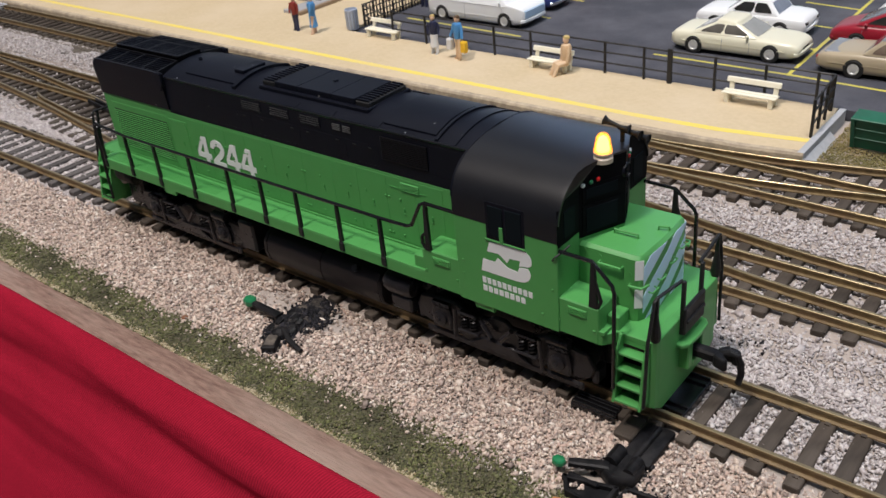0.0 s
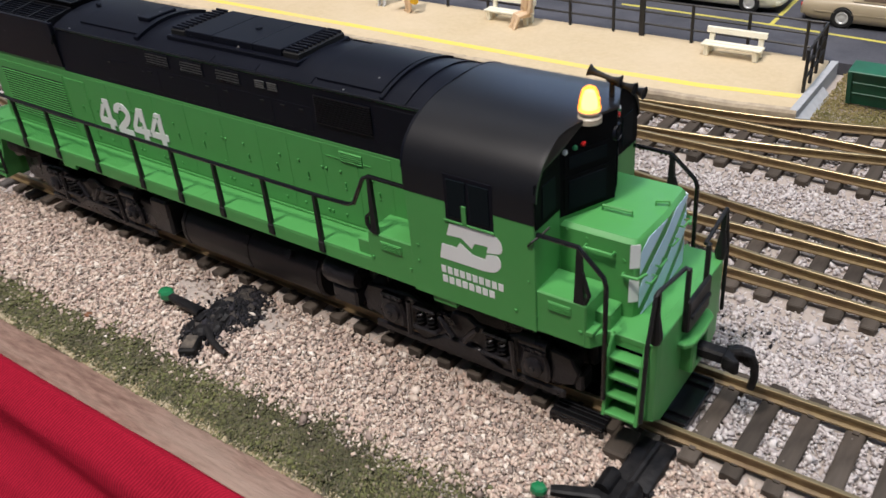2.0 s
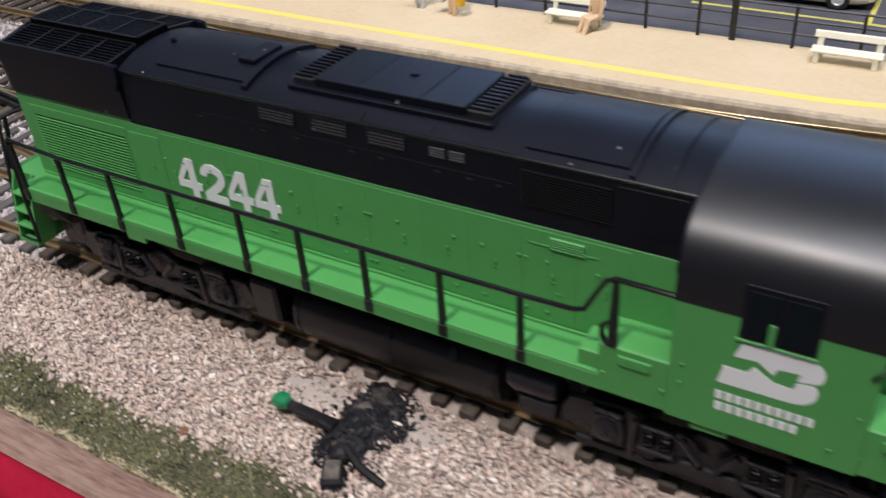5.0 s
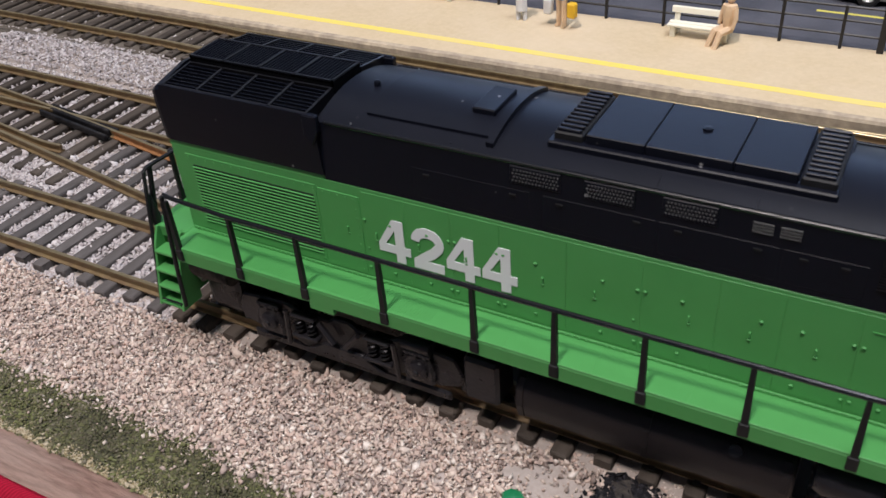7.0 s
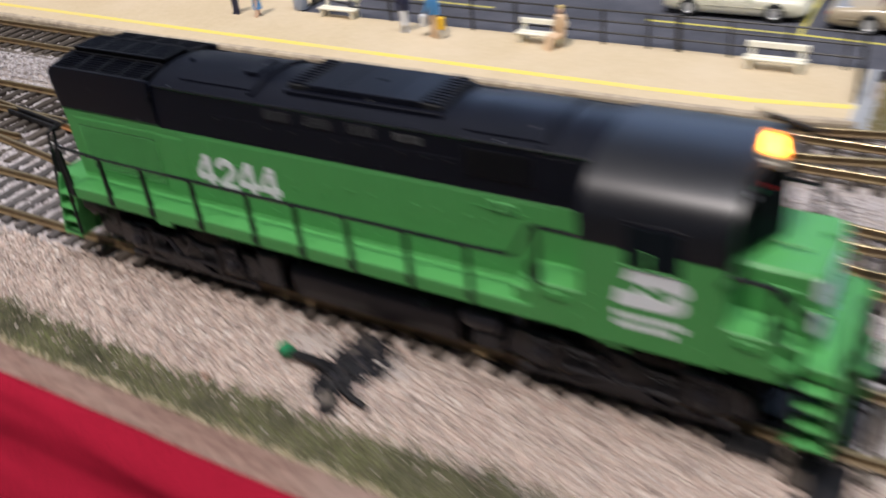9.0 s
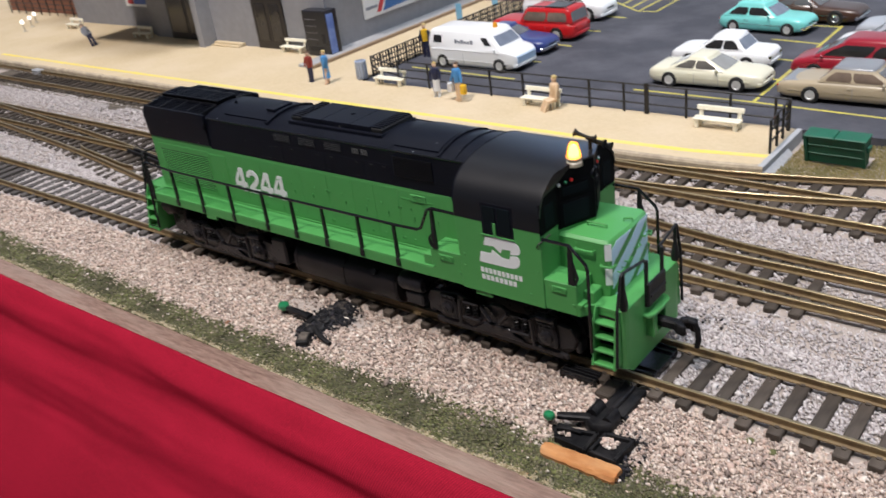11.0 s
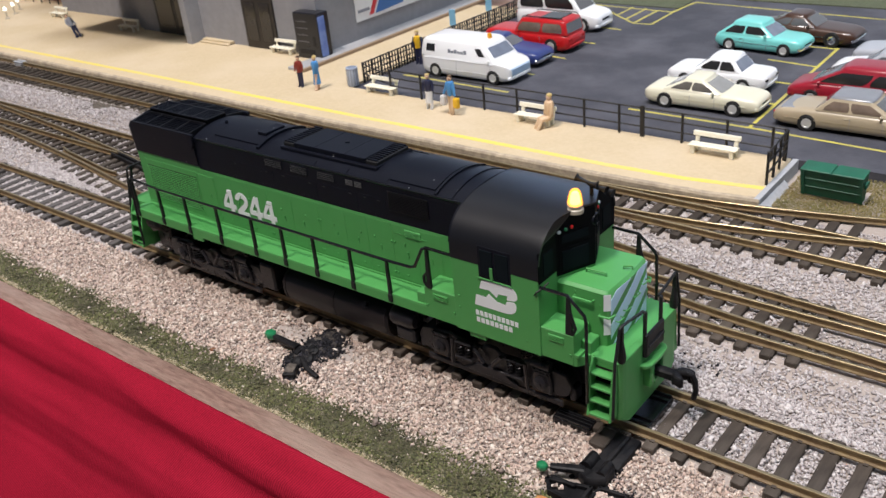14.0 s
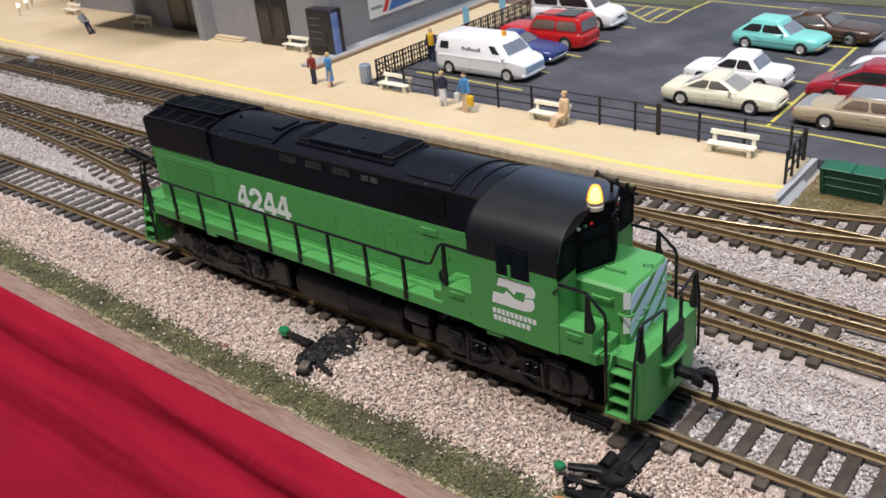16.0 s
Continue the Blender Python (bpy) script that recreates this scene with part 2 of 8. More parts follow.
DUMPSTER = mat("dark_green_steel", (0.0096, 0.1056, 0.06), (0.0144, 0.126, 0.072), rough=0.5, grain=3, stain=(0.024, 0.084, 0.054), stain_mm=10)
WALL_GREY = mat("grey_wall", (0.27, 0.272, 0.295), (0.23, 0.232, 0.25), rough=0.85, grain=5, stain=(0.215, 0.215, 0.235), stain_mm=40)
CONCRETE = mat("pale_concrete", (0.42, 0.43, 0.45), (0.34, 0.35, 0.37), rough=0.85, grain=2)
DRY_GRASS = mat("dry_grass", (0.3172, 0.258, 0.1207), rough=1.0, spec=0.1, grain=2.5, stain=(0.1586, 0.162, 0.06325), stain_mm=14, stain_amount=0.7, palette=((0.366, 0.294, 0.1437), (0.2928, 0.246, 0.115), (0.244, 0.21, 0.092), (0.4148, 0.336, 0.1725), (0.3172, 0.24, 0.1092)))
KNOB = mat("green_knob_paint", (0.010, 0.16, 0.06), rough=0.35, coat=0.4)
DUSTY = mat("dust_caked_plastic", (0.05, 0.044, 0.040), (0.010, 0.010, 0.010), rough=0.85, spec=0.2, grain=1.6, amount=0.8, bump=0.8, bump_mm=1.4, stain=(0.20, 0.165, 0.135), stain_mm=3.5, stain_amount=0.6)
THROW = mat("greasy_black_plastic", (0.004, 0.004, 0.005), (0.008, 0.008, 0.009), rough=0.5, spec=0.17, grain=2, bump=0.35, bump_mm=1.2, stain=(0.036, 0.033, 0.033), stain_mm=4.5, stain_amount=0.5)
CHIP = mat("brown_chip", (0.20, 0.085, 0.04), (0.12, 0.05, 0.025), rough=0.9, grain=1.0)
BARK = mat("orange_bark_strip", (0.47, 0.20, 0.060), (0.30, 0.11, 0.032), stain=(0.52, 0.29, 0.13), stain_mm=5.0, stain_amount=0.6, rough=0.85, grain=1.8, bump=0.6, bump_mm=1.2, stretch=(0.4, 1, 1))
TYRE = mat("tyre_rubber", (0.012, 0.012, 0.012), rough=0.7)
RIM = mat("silver_wheel_paint", (0.62, 0.62, 0.61), rough=0.35, metal=0.25)
GLASS_PALE = mat("clear_car_glass", (0.30, 0.30, 0.29), (0.24, 0.24, 0.23), rough=0.1, rough_var=0.02, coat=0.3, grain=9)
GLASS_GREY = mat("grey_car_glass", (0.13, 0.12, 0.105), (0.09, 0.085, 0.075), rough=0.1, rough_var=0.02, coat=0.3, grain=9)
GLASS_DARK = mat("tinted_car_glass", (0.12, 0.12, 0.125), rough=0.1, rough_var=0.02, coat=0.3)
ROOM_WALL = mat("hall_wall", (0.60, 0.59, 0.57), (0.54, 0.53, 0.51), rough=0.9, grain=200)
ROOM_FLOOR = mat("hall_floor", (0.22, 0.21, 0.20), (0.18, 0.17, 0.16), rough=0.6, grain=200)


# ---------------------------------------------------------------- mesh tools (all in millimetres)
MM = 0.001


def box(bm, x0, x1, y0, y1, z0, z1, bevel=0.0, seg=1):
    v = [bm.verts.new(p) for p in ((x0, y0, z0), (x1, y0, z0), (x1, y1, z0), (x0, y1, z0), (x0, y0, z1), (x1, y0, z1), (x1, y1, z1), (x0, y1, z1))]
    f = [bm.faces.new([v[i] for i in q]) for q in ((0, 3, 2, 1), (4, 5, 6, 7), (0, 1, 5, 4), (1, 2, 6, 5), (2, 3, 7, 6), (3, 0, 4, 7))]
    if bevel:
        edges = list({e for q in f for e in q.edges})
        bmesh.ops.bevel(bm, geom=edges, offset=bevel, segments=seg, profile=0.5, affect="EDGES", clamp_overlap=True)


def prism(bm, pts, axis, a, b, bevel=0.0):
    """Extrudes a closed outline from a to b along an axis; the outline holds the other two coordinates in order."""
    def at(p, c):
        return {"x": (c, p[0], p[1]), "y": (p[0], c, p[1]), "z": (p[0], p[1], c)}[axis]
    lo, hi = [bm.verts.new(at(p, a)) for p in pts], [bm.verts.new(at(p, b)) for p in pts]
    n = len(pts)
    f = [bm.faces.new([lo[i], lo[(i + 1) % n], hi[(i + 1) % n], hi[i]]) for i in range(n)]
    f += [bm.faces.new(lo[::-1]), bm.faces.new(hi)]
    bmesh.ops.recalc_face_normals(bm, faces=f)
    if bevel:
        bmesh.ops.bevel(bm, geom=list({e for q in f for e in q.edges}), offset=bevel, segments=1, affect="EDGES", clamp_overlap=True)


def rings(bm, loops, close=True, caps=True):
    """Skins a row of loops that have equally many points."""
    vs = [[bm.verts.new(p) for p in loop] for loop in loops]
    n, faces = len(vs[0]), []
    for a, b in zip(vs, vs[1:]):
        for i in range(n if close else n - 1):
            j = (i + 1) % n
            faces.append(bm.faces.new([a[i], a[j], b[j], b[i]]))
    if caps and close:
        faces += [bm.faces.new(vs[0][::-1]), bm.faces.new(vs[-1])]
    bmesh.ops.recalc_face_normals(bm, faces=faces)


def tube(bm, pts, r, seg=8, r1=None):
    """A round bar along points; r1: the radius at its end."""
    pts = [Vector(p) for p in pts]
    loops, n = [], len(pts)
    side = None
    for i, p in enumerate(pts):
        d = (pts[min(i + 1, n - 1)] - pts[max(i - 1, 0)]).normalized()
        if side is None:
            side = d.orthogonal().normalized()
        side = (side - d * side.dot(d)).normalized()
        up = d.cross(side)
        rr = r if r1 is None else r + (r1 - r) * i / (n - 1)
        loops.append([p + rr * (math.cos(k) * side + math.sin(k) * up) for k in (2 * math.pi * j / seg for j in range(seg))])
    rings(bm, loops)


def lathe(bm, outline, center, axis="z", seg=20):
    """Turns an outline of (radius, height) round an axis through center."""
    c = Vector(center)
    loops = []
    for r, h in outline:
        loop = []
        for j in range(seg):
            a = 2 * math.pi * j / seg
            u, w = max(r, 0.001) * math.cos(a), max(r, 0.001) * math.sin(a)
            loop.append(c + Vector({"z": (u, w, h), "x": (h, u, w), "y": (u, h, w)}[axis]))
        loops.append(loop)
    rings(bm, loops)


def mesh_of(name, bm, material, smooth=False):
    angle = 35 if smooth is True else smooth
    me = bpy.data.meshes.new(name)
    bmesh.ops.scale(bm, vec=(MM, MM, MM), verts=bm.verts)
    bm.to_mesh(me)
    bm.free()
    for m in (material if isinstance(material, (list, tuple)) else [material]):
        me.materials.append(m)
    if smooth:
        me.polygons.foreach_set("use_smooth", [True] * len(me.polygons))
        me.set_sharp_from_angle(angle=radians(angle))
    return me


def part(name, bm, material, parent, label="", smooth=False):
    ob = new(name, mesh_of(name, bm, material, smooth))
    ob.parent = parent
    if label:
        tagged(ob, label=label)
    return ob


def thing(name, label, category, at=(0, 0, 0), turn=0.0, group="", kind=""):
    ob = new(name)
    ob.empty_display_size = 0.005
    ob.matrix_world = pose(at[0] * MM, at[1] * MM, at[2] * MM, 0, 0, turn)
    return tagged(ob, label, category, group, kind)


def solid(name, bm, material, label, category, kind="", smooth=False, group=""):
    """A thing or piece of the setting that is one mesh."""
    return tagged(new(name, mesh_of(name, bm, material, smooth)), label, category, group, kind)


def many(build, *rows):
    bm = bmesh.new()
    for row in rows:
        build(bm, *row)
    return bm


def boxes(*rows):
    return many(box, *rows)


def tubes(*rows):
    return many(tube, *rows)


def lettering(text, size, depth=0.12, bold=0.022):
    """The mesh of a text in the built-in font, in millimetres, lying in the xy plane with its lower left corner at the origin."""
    cu = bpy.data.curves.new("lettering", "FONT")
    cu.body, cu.size, cu.extrude = text, size, depth / 2
    cu.resolution_u = 3
    cu.offset = bold * size
    ob = bpy.data.objects.new("lettering", cu)
    scene.collection.objects.link(ob)
    bpy.context.view_layer.update()
    me = bpy.data.meshes.new_from_object(ob.evaluated_get(bpy.context.evaluated_depsgraph_get()))
    bpy.data.objects.remove(ob)
    bm = bmesh.new()
    bm.from_mesh(me)
    bpy.data.meshes.remove(me)
    lo = [min(v.co[i] for v in bm.verts) for i in range(3)]
    bmesh.ops.translate(bm, verts=bm.verts, vec=(-lo[0], -lo[1], -lo[2] - depth / 2))
    return bm


def spline(pts, step=4.0):
    """Smooth points through the given plan points (Catmull-Rom), about step apart."""
    p = [Vector((*q, 0)) for q in pts]
    p = [2 * p[0] - p[1], *p, 2 * p[-1] - p[-2]]
    out = []
    for a, b, c, d in zip(p, p[1:], p[2:], p[3:]):
        n = max(1, int((c - b).length / step))
        for i in range(n):
            t = i / n
            out.append(0.5 * (2 * b + (c - a) * t + (2 * a - 5 * b + 4 * c - d) * t * t + (3 * b - a - 3 * c + d) * t ** 3))
    return out + [p[-2]]


# ---------------------------------------------------------------- the hall
def hall():
    for name, b in (("wall_north", (-4000, 4000, 4200, 4300, -900, 2300)), ("wall_south", (-4000, 4000, -4300, -4200, -900, 2300)),
                    ("wall_west", (-4100, -4000, -4300, 4300, -900, 2300)), ("wall_east", (4000, 4100, -4300, 4300, -900, 2300))):
        solid(name, boxes(b), ROOM_WALL, "plain pale wall of the exhibition hall", "wall", "structure")
    solid("floor", boxes((-4100, 4100, -4300, 4300, -960, -900)), ROOM_FLOOR, "plain grey floor of the exhibition hall", "floor", "structure")
    solid("ceiling", boxes((-4100, 4100, -4300, 4300, 2300, 2360)), ROOM_WALL, "plain pale ceiling of the exhibition hall", "ceiling", "structure")


hall()


# ---------------------------------------------------------------- layout base
def base_height(x, y):
    """The bed's gentle unevenness; it falls away a little towards the table's edge."""
    h = 0.35 * noise.noise((x / 23.0, y / 19.0, 1.3)) + 0.15 * noise.noise((x / 7.0, y / 7.0, 4.1))
    if y < -14:
        h -= min(1.6, (-14 - y) * 0.09)
    d = min(abs(y), abs(y - 50.4 + 0.0085 * x), abs(y - 102.4 + 0.0135 * x))
    h -= 0.65 * min(1.0, max(0.0, (21 - d) / 4.0))
    return -0.85 + h


def bed(name, x0, x1, y0, y1, step, material, label, lift=0.0):
    nx, ny = int((x1 - x0) / step), int((y1 - y0) / step)
    bm = bmesh.new()
    v = [[bm.verts.new((x, y, base_height(x, y) + lift)) for y in np.linspace(y0, y1, ny + 1)] for x in np.linspace(x0, x1, nx + 1)]
    for i in range(nx):
        for j in range(ny):
            bm.faces.new([v[i][j], v[i + 1][j], v[i + 1][j + 1], v[i][j + 1]])
    return solid(name, bm, material, label, "ground", "structure", smooth=True)


bed("ground", -760, 330, -52, 172, 4.0, GROUND, "sandy model railway bed under tracks and ballast")
bm = bmesh.new()
box(bm, -1300, 900, -58, 900, -26, -4)
layout_board = solid("layout_board", bm, WOOD, "plywood board that carries the whole model layout", "board", "structure")
for leg_x in (-1250, 850):
    for leg_y in (-20, 850):
        part("table_leg", boxes((leg_x - 25, leg_x + 25, leg_y - 25, leg_y + 25, -900, -26, 2)), WOOD, layout_board)


def edge_board():
    """The bare table edge: a worn board with a rounded lip."""
    xs = np.linspace(-760, 330, 220)
    loops = []
    for x in xs:
        w = 0.5 * noise.noise((x / 30, 0, 9)) + 0.25 * noise.noise((x / 8, 3, 9))
        top = -1.9 + 0.25 * noise.noise((x / 17, 7, 2))
        loops.append([(x, -49.0 + w, -8), (x, -49.0 + w, top - 0.5), (x, -49.8 + w, top), (x, -58.2, top + 0.1), (x, -60.3, top - 0.3), (x, -61.0, top - 1.4), (x, -61.0, -25)])
    bm = bmesh.new()
    rings(bm, loops)
    solid("table_edge", bm, WOOD, "worn bare wooden edge board of the table", "table edge", "structure", smooth=True)


edge_board()


def cloth():
    """Red table skirt: pinned along the edge, it rolls over a fold and hangs down in soft waves."""
    bm = bmesh.new()
    xs = np.linspace(-760, 330, 300)
    prof = [(-58.6, -1.6), (-59.2, -0.2), (-60.4, 0.2), (-61.9, -0.6), (-63.9, -2.4), (-66.2, -5.0), (-67.2, -8.1), (-67.5, -11.2), (-69.3, -14.4), (-72.3, -17.4), (-74.8, -21.0), (-76.2, -25.4), (-77.4, -30.0),
            (-80.6, -35.0), (-86.0, -43.0), (-94.0, -58.0), (-101.0, -82.0), (-107.0, -120.0), (-112.0, -170.0), (-116.0, -260.0), (-119.0, -420.0), (-120.0, -700.0)]
    # finer rows near the top, and two slanting creases that leave the edge
    run = [0.0]
    for (y0, z0), (y1, z1) in zip(prof, prof[1:]):
        run.append(run[-1] + math.hypot(y1 - y0, z1 - z0))
    fine = [*np.arange(0, 48, 1.0), *np.geomspace(48, run[-1], 14)]
    prof = [(float(np.interp(u, run, [p[0] for p in prof])), float(np.interp(u, run, [p[1] for p in prof]))) for u in fine]
    rows = []
    for x in xs:
        row = []
        for u, (y, z) in zip(fine, prof):
            y += 1.7 * max(0.0, 1 + z / 60.0)
            a = min(1.0, max(0.0, (-z - 3) / 60.0))
            dy = a * (3.4 * noise.noise((x / 60.0, z / 160.0, 5.0)) + 1.1 * noise.noise((x / 26.0 + z / 60.0, z / 90.0, 8.0)))
            dz = 0.35 * noise.noise((x / 18.0, u * 0.12, 2.0)) * (1 if u > 2 else 0.4)
            for start, lean, first, depth, wide in ((-225.0, 0.080, 5.5, 0.6, 3.8), (-150.0, 0.045, 4.5, 0.3, 2.6)):
                far = (u - first - lean * (x - start)) / wide
                dy += depth * min(1.0, max(0.0, (x - start) / 30.0)) * (math.exp(-far * far) - 0.7 * math.exp(-(far + 1.6) ** 2))
            row.append(bm.verts.new((x, y + dy + 0.35 * noise.noise((x / 22.0, u * 0.3, 3.0)), z + dz)))
        rows.append(row)
    for a, b in zip(rows, rows[1:]):
        for i in range(len(prof) - 1):
            bm.faces.new([a[i], a[i + 1], b[i + 1], b[i]])
    ob = solid("table_skirt", bm, CLOTH, "red woven cloth skirt hanging from the table edge", "tablecloth", smooth=True)
    n, ln = CLOTH.node_tree.nodes, CLOTH.node_tree.links
    wave, tc, bump = n.new("ShaderNodeTexWave"), n.new("ShaderNodeTexCoord"), n.new("ShaderNodeBump")
    turn = n.new("ShaderNodeMapping")
    turn.inputs["Rotation"].default_value = (0, 0, radians(35))
    ln.new(tc.outputs["Object"], turn.inputs[0])
    ln.new(turn.outputs[0], wave.inputs["Vector"])
    wave.inputs["Scale"].default_value = 520.0
    wave.inputs["Distortion"].default_value = 1.2
    bump.inputs["Strength"].default_value, bump.inputs["Distance"].default_value = 0.5, 0.00013
    ln.new(wave.outputs["Color"], bump.inputs["Height"])
    ln.new(bump.outputs[0], n["Principled BSDF"].inputs["Normal"])
    shade, old = n.new("ShaderNodeMix"), n["Principled BSDF"].inputs["Base Color"].links[0].from_socket
    shade.data_type, shade.blend_type = "RGBA", "MULTIPLY"
    tone = n.new("ShaderNodeMapRange")
    tone.inputs[3].default_value, tone.inputs[4].default_value = 0.72, 1.12
    ln.new(wave.outputs["Color"], tone.inputs[0])
    shade.inputs[0].default_value = 1.0
    ln.new(old, shade.inputs[6])
    ln.new(tone.outputs[0], shade.inputs[7])
    ln.new(shade.outputs[2], n["Principled BSDF"].inputs["Base Color"])
    n["Principled BSDF"].inputs["Sheen Weight"].default_value = 0.0
    return ob


cloth()


# ---------------------------------------------------------------- tracks
def main_y(x):
    return 0.0


def second_y(x):
    return 50.4 - 0.0085 * x


def station_y(x):
    return 102.4 - 0.0135 * x


CROSS_W = spline([(-520, 54.9), (-470, 53.4), (-430, 50.4), (-390, 47.0), (-350, 43.3), (-320, 40.0), (-297, 37.1), (-280, 34.6), (-254, 30.9), (-228, 26.9), (-200, 21.8), (-170, 15.6), (-140, 9.4), (-105, 3.2), (-70, 0.3)])
CROSS_E = spline([(130, 49.4), (100, 50.4), (70, 53.2), (45, 55.2), (25, 56.3), (3, 57.7), (-14, 59.6), (-30, 61.8), (-60, 66.4), (-120, 78.5), (-180, 91.0), (-240, 101.0), (-290, 106.0), (-330, 106.8)])
SIDING = spline([(-130, 104.2), (-90, 104.2), (-62, 105.4), (-45, 106.8), (-26, 108.9), (-10, 111.6), (5, 114.8), (24, 119.4), (60, 129.4), (120, 146.0), (200, 170.0)])


def line(fn, x0, x1, step=20.0):
    return [Vector((x, fn(x), 0)) for x in np.arange(x0, x1 + 0.1, step)]


def beside(pts, d):
    out = []
    for i, p in enumerate(pts):
        t = (pts[min(i + 1, len(pts) - 1)] - pts[max(i - 1, 0)]).normalized()
        out.append(p + Vector((-t.y, t.x, 0)) * d)
    return out


def rail_mesh(bm, pts, lower=0.0):
    prof = ((-1.0, 0.25), (1.0, 0.25), (1.0, 0.55), (0.28, 0.75), (0.26, 1.6), (0.46, 1.8), (0.46, 2.4), (0.36, 2.5), (-0.36, 2.5), (-0.46, 2.4), (-0.46, 1.8), (-0.26, 1.6), (-0.28, 0.75), (-1.0, 0.55))
    left = [beside(pts, o) for o, _ in prof]
    loops = [[(q[i].x, q[i].y, z - lower) for q, (_, z) in zip(left, prof)] for i in range(len(pts))]
    before = len(bm.faces)
    rings(bm, loops)
    bm.faces.ensure_lookup_table()
    for f in bm.faces[before:]:
        f.normal_update()
        if f.normal.z > 0.55 and f.calc_center_median().z > 2.2 - lower:
            f.material_index = 1


def lay(name, label, pts, lower=0.0, gauge=8.7):
    track = thing(name, label, "railway track", kind="")
    for side in (-gauge, gauge):
        bm = bmesh.new()
        rail_mesh(bm, beside(pts, side), lower)
        part("rail", bm, [RAIL, RAIL_TOP], track, "brass rail with a polished head")
    return track


def tie_mesh(length, seed):
    rnd = random.Random(seed)
    bm = bmesh.new()
    box(bm, -1.62, 1.62, -length / 2, length / 2, -2.4, 0.32, 0.42, 2)
    for v in bm.verts:
        v.co += Vector((rnd.uniform(-0.10, 0.10), rnd.uniform(-0.15, 0.15), rnd.uniform(-0.06, 0.03)))
    for s in (-8.7, 8.7):
        if length < 32:
            for o in (-1.35, 1.35):
                box(bm, -0.55, 0.55, s + o - 0.42, s + o + 0.42, 0.15, 0.62)
    return bm


TIE_MESHES = [mesh_of("tie", tie_mesh(25.6, s), TIE) for s in range(4)]
TIE_GREYS = [mesh_of("tie", tie_mesh(25.6, 10 + s), TIE_GREY) for s in range(4)]
LONG = {}


def add_tie(track, x, y0, y1, turn=0.0, grey=False, drop=0.0):
    length = y1 - y0
    if abs(length - 25.6) < 1.0:
        me = random.choice(TIE_GREYS if grey else TIE_MESHES)
    else:
        key = (round(length / 3), grey)
        if key not in LONG:
            LONG[key] = mesh_of("tie", tie_mesh(round(length / 3) * 3.0, key[0]), TIE_GREY if grey else TIE)
        me = LONG[key]
    ob = new("tie", me)
    ob.parent = track
    ob.matrix_basis = pose((x + random.uniform(-0.25, 0.25)) * MM, ((y0 + y1) / 2 + random.uniform(-0.5, 0.5)) * MM, (random.uniform(-0.10, 0.08) - drop) * MM, 0, 0, turn + random.uniform(-1.2, 1.2))


def y_on(pts, x):
    p = sorted(pts, key=lambda q: q.x)
    return float(np.interp(x, [q.x for q in p], [q.y for q in p]))


main_track = lay("main_track", "brass-railed model track on dark plastic ties in tan ballast", line(main_y, -560, 200))
second_track = lay("second_track", "brass-railed model track on dark ties in grey ballast", line(second_y, -620, 220))
station_track = lay("station_track", "brass-railed model track along the station platform", line(station_y, -760, 240))
crossover_west = lay("crossover_track", "curved crossover rails between two model tracks", CROSS_W, 0.06)
crossover_east = lay("crossover_track", "curved crossover rails of a model turnout", CROSS_E, 0.06)
siding_track = lay("siding_track", "curved siding rails that leave the station track", SIDING, 0.06)


def frog_castings():
    for track, x, y, turn, k in ((crossover_west, -280.5, 42.6, -8.2, 0.75), (crossover_east, -62, 59.0, -10, 1.0)):
        bm = boxes((-22 * k, 22 * k, -2.6, -1.5, 0.3, 2.2, 0.2), (-22 * k, 22 * k, 1.5, 2.6, 0.3, 2.2, 0.2), (-18 * k, 20 * k, -0.6, 0.6, 0.3, 2.6, 0.2), (-20 * k, 20 * k, -2.4, 2.4, 0.1, 0.8, 0.1))
        ob = part("frog", bm, THROW, track, "dark plastic turnout frog")
        ob.matrix_basis = pose(x * MM, y * MM, 0, 0, 0, turn)
    # rusty rail end behind the frog, and check rails inside the outer rails
    bm = bmesh.new()
    rail_mesh(bm, [Vector((x, y_on(CROSS_W, x) + 8.55, 0)) for x in range(-264, -234, 4)], -0.14)
    part("rail_end", bm, [RUST, RAIL_TOP], crossover_west, "rusty rail end behind the frog")
    bm = bmesh.new()
    rail_mesh(bm, [Vector((x, y_on(CROSS_W, x) - 8.6 + 2.5 + 1.4 * max(0.0, (x + 284) / 12) ** 2 + 1.4 * max(0.0, (-316 - x) / 12) ** 2, 0)) for x in range(-328, -268, 4)])
    part("check_rail", bm, [RAIL, RAIL_TOP], crossover_west, "short check rail with flared ends")


frog_castings()


def throw_casting():
    """A black rerailer under the loco's front: a ribbed block outside the rail and a plate between the rails; a stubby tie beside it."""
    block = part("guard_block", boxes((-17.0, -6.4, -14.4, -10.3, -1.8, 0.55, 0.35, 2)), BLACK_GLOSS, main_track, "ribbed glossy black plastic block beside the rail")
    for y in (-13.9, -12.7, -11.5, -10.7):
        part("block_rib", boxes((-16.8, -6.6, y - 0.25, y + 0.25, 0.4, 1.05, 0.12)), BLACK_GLOSS, block)
    plate = part("rerailer_plate", boxes((-40.0, 5.6, -7.0, 7.0, -1.0, 1.35, 0.3, 2)), BLACK_GLOSS, main_track, "glossy black plastic plate between the rails")
    for y in (-6.6, -4.4, 4.4, 6.6):
        part("block_rib", boxes((-39.6, 5.4, y - 0.3, y + 0.3, 1.2, 2.0, 0.15)), BLACK_GLOSS, plate)
    part("stub_tie", boxes((-4.9, -0.6, -17.6, -10.6, -2.2, 0.35, 0.35)), TIE, main_track, "short wide brown tie end")


throw_casting()

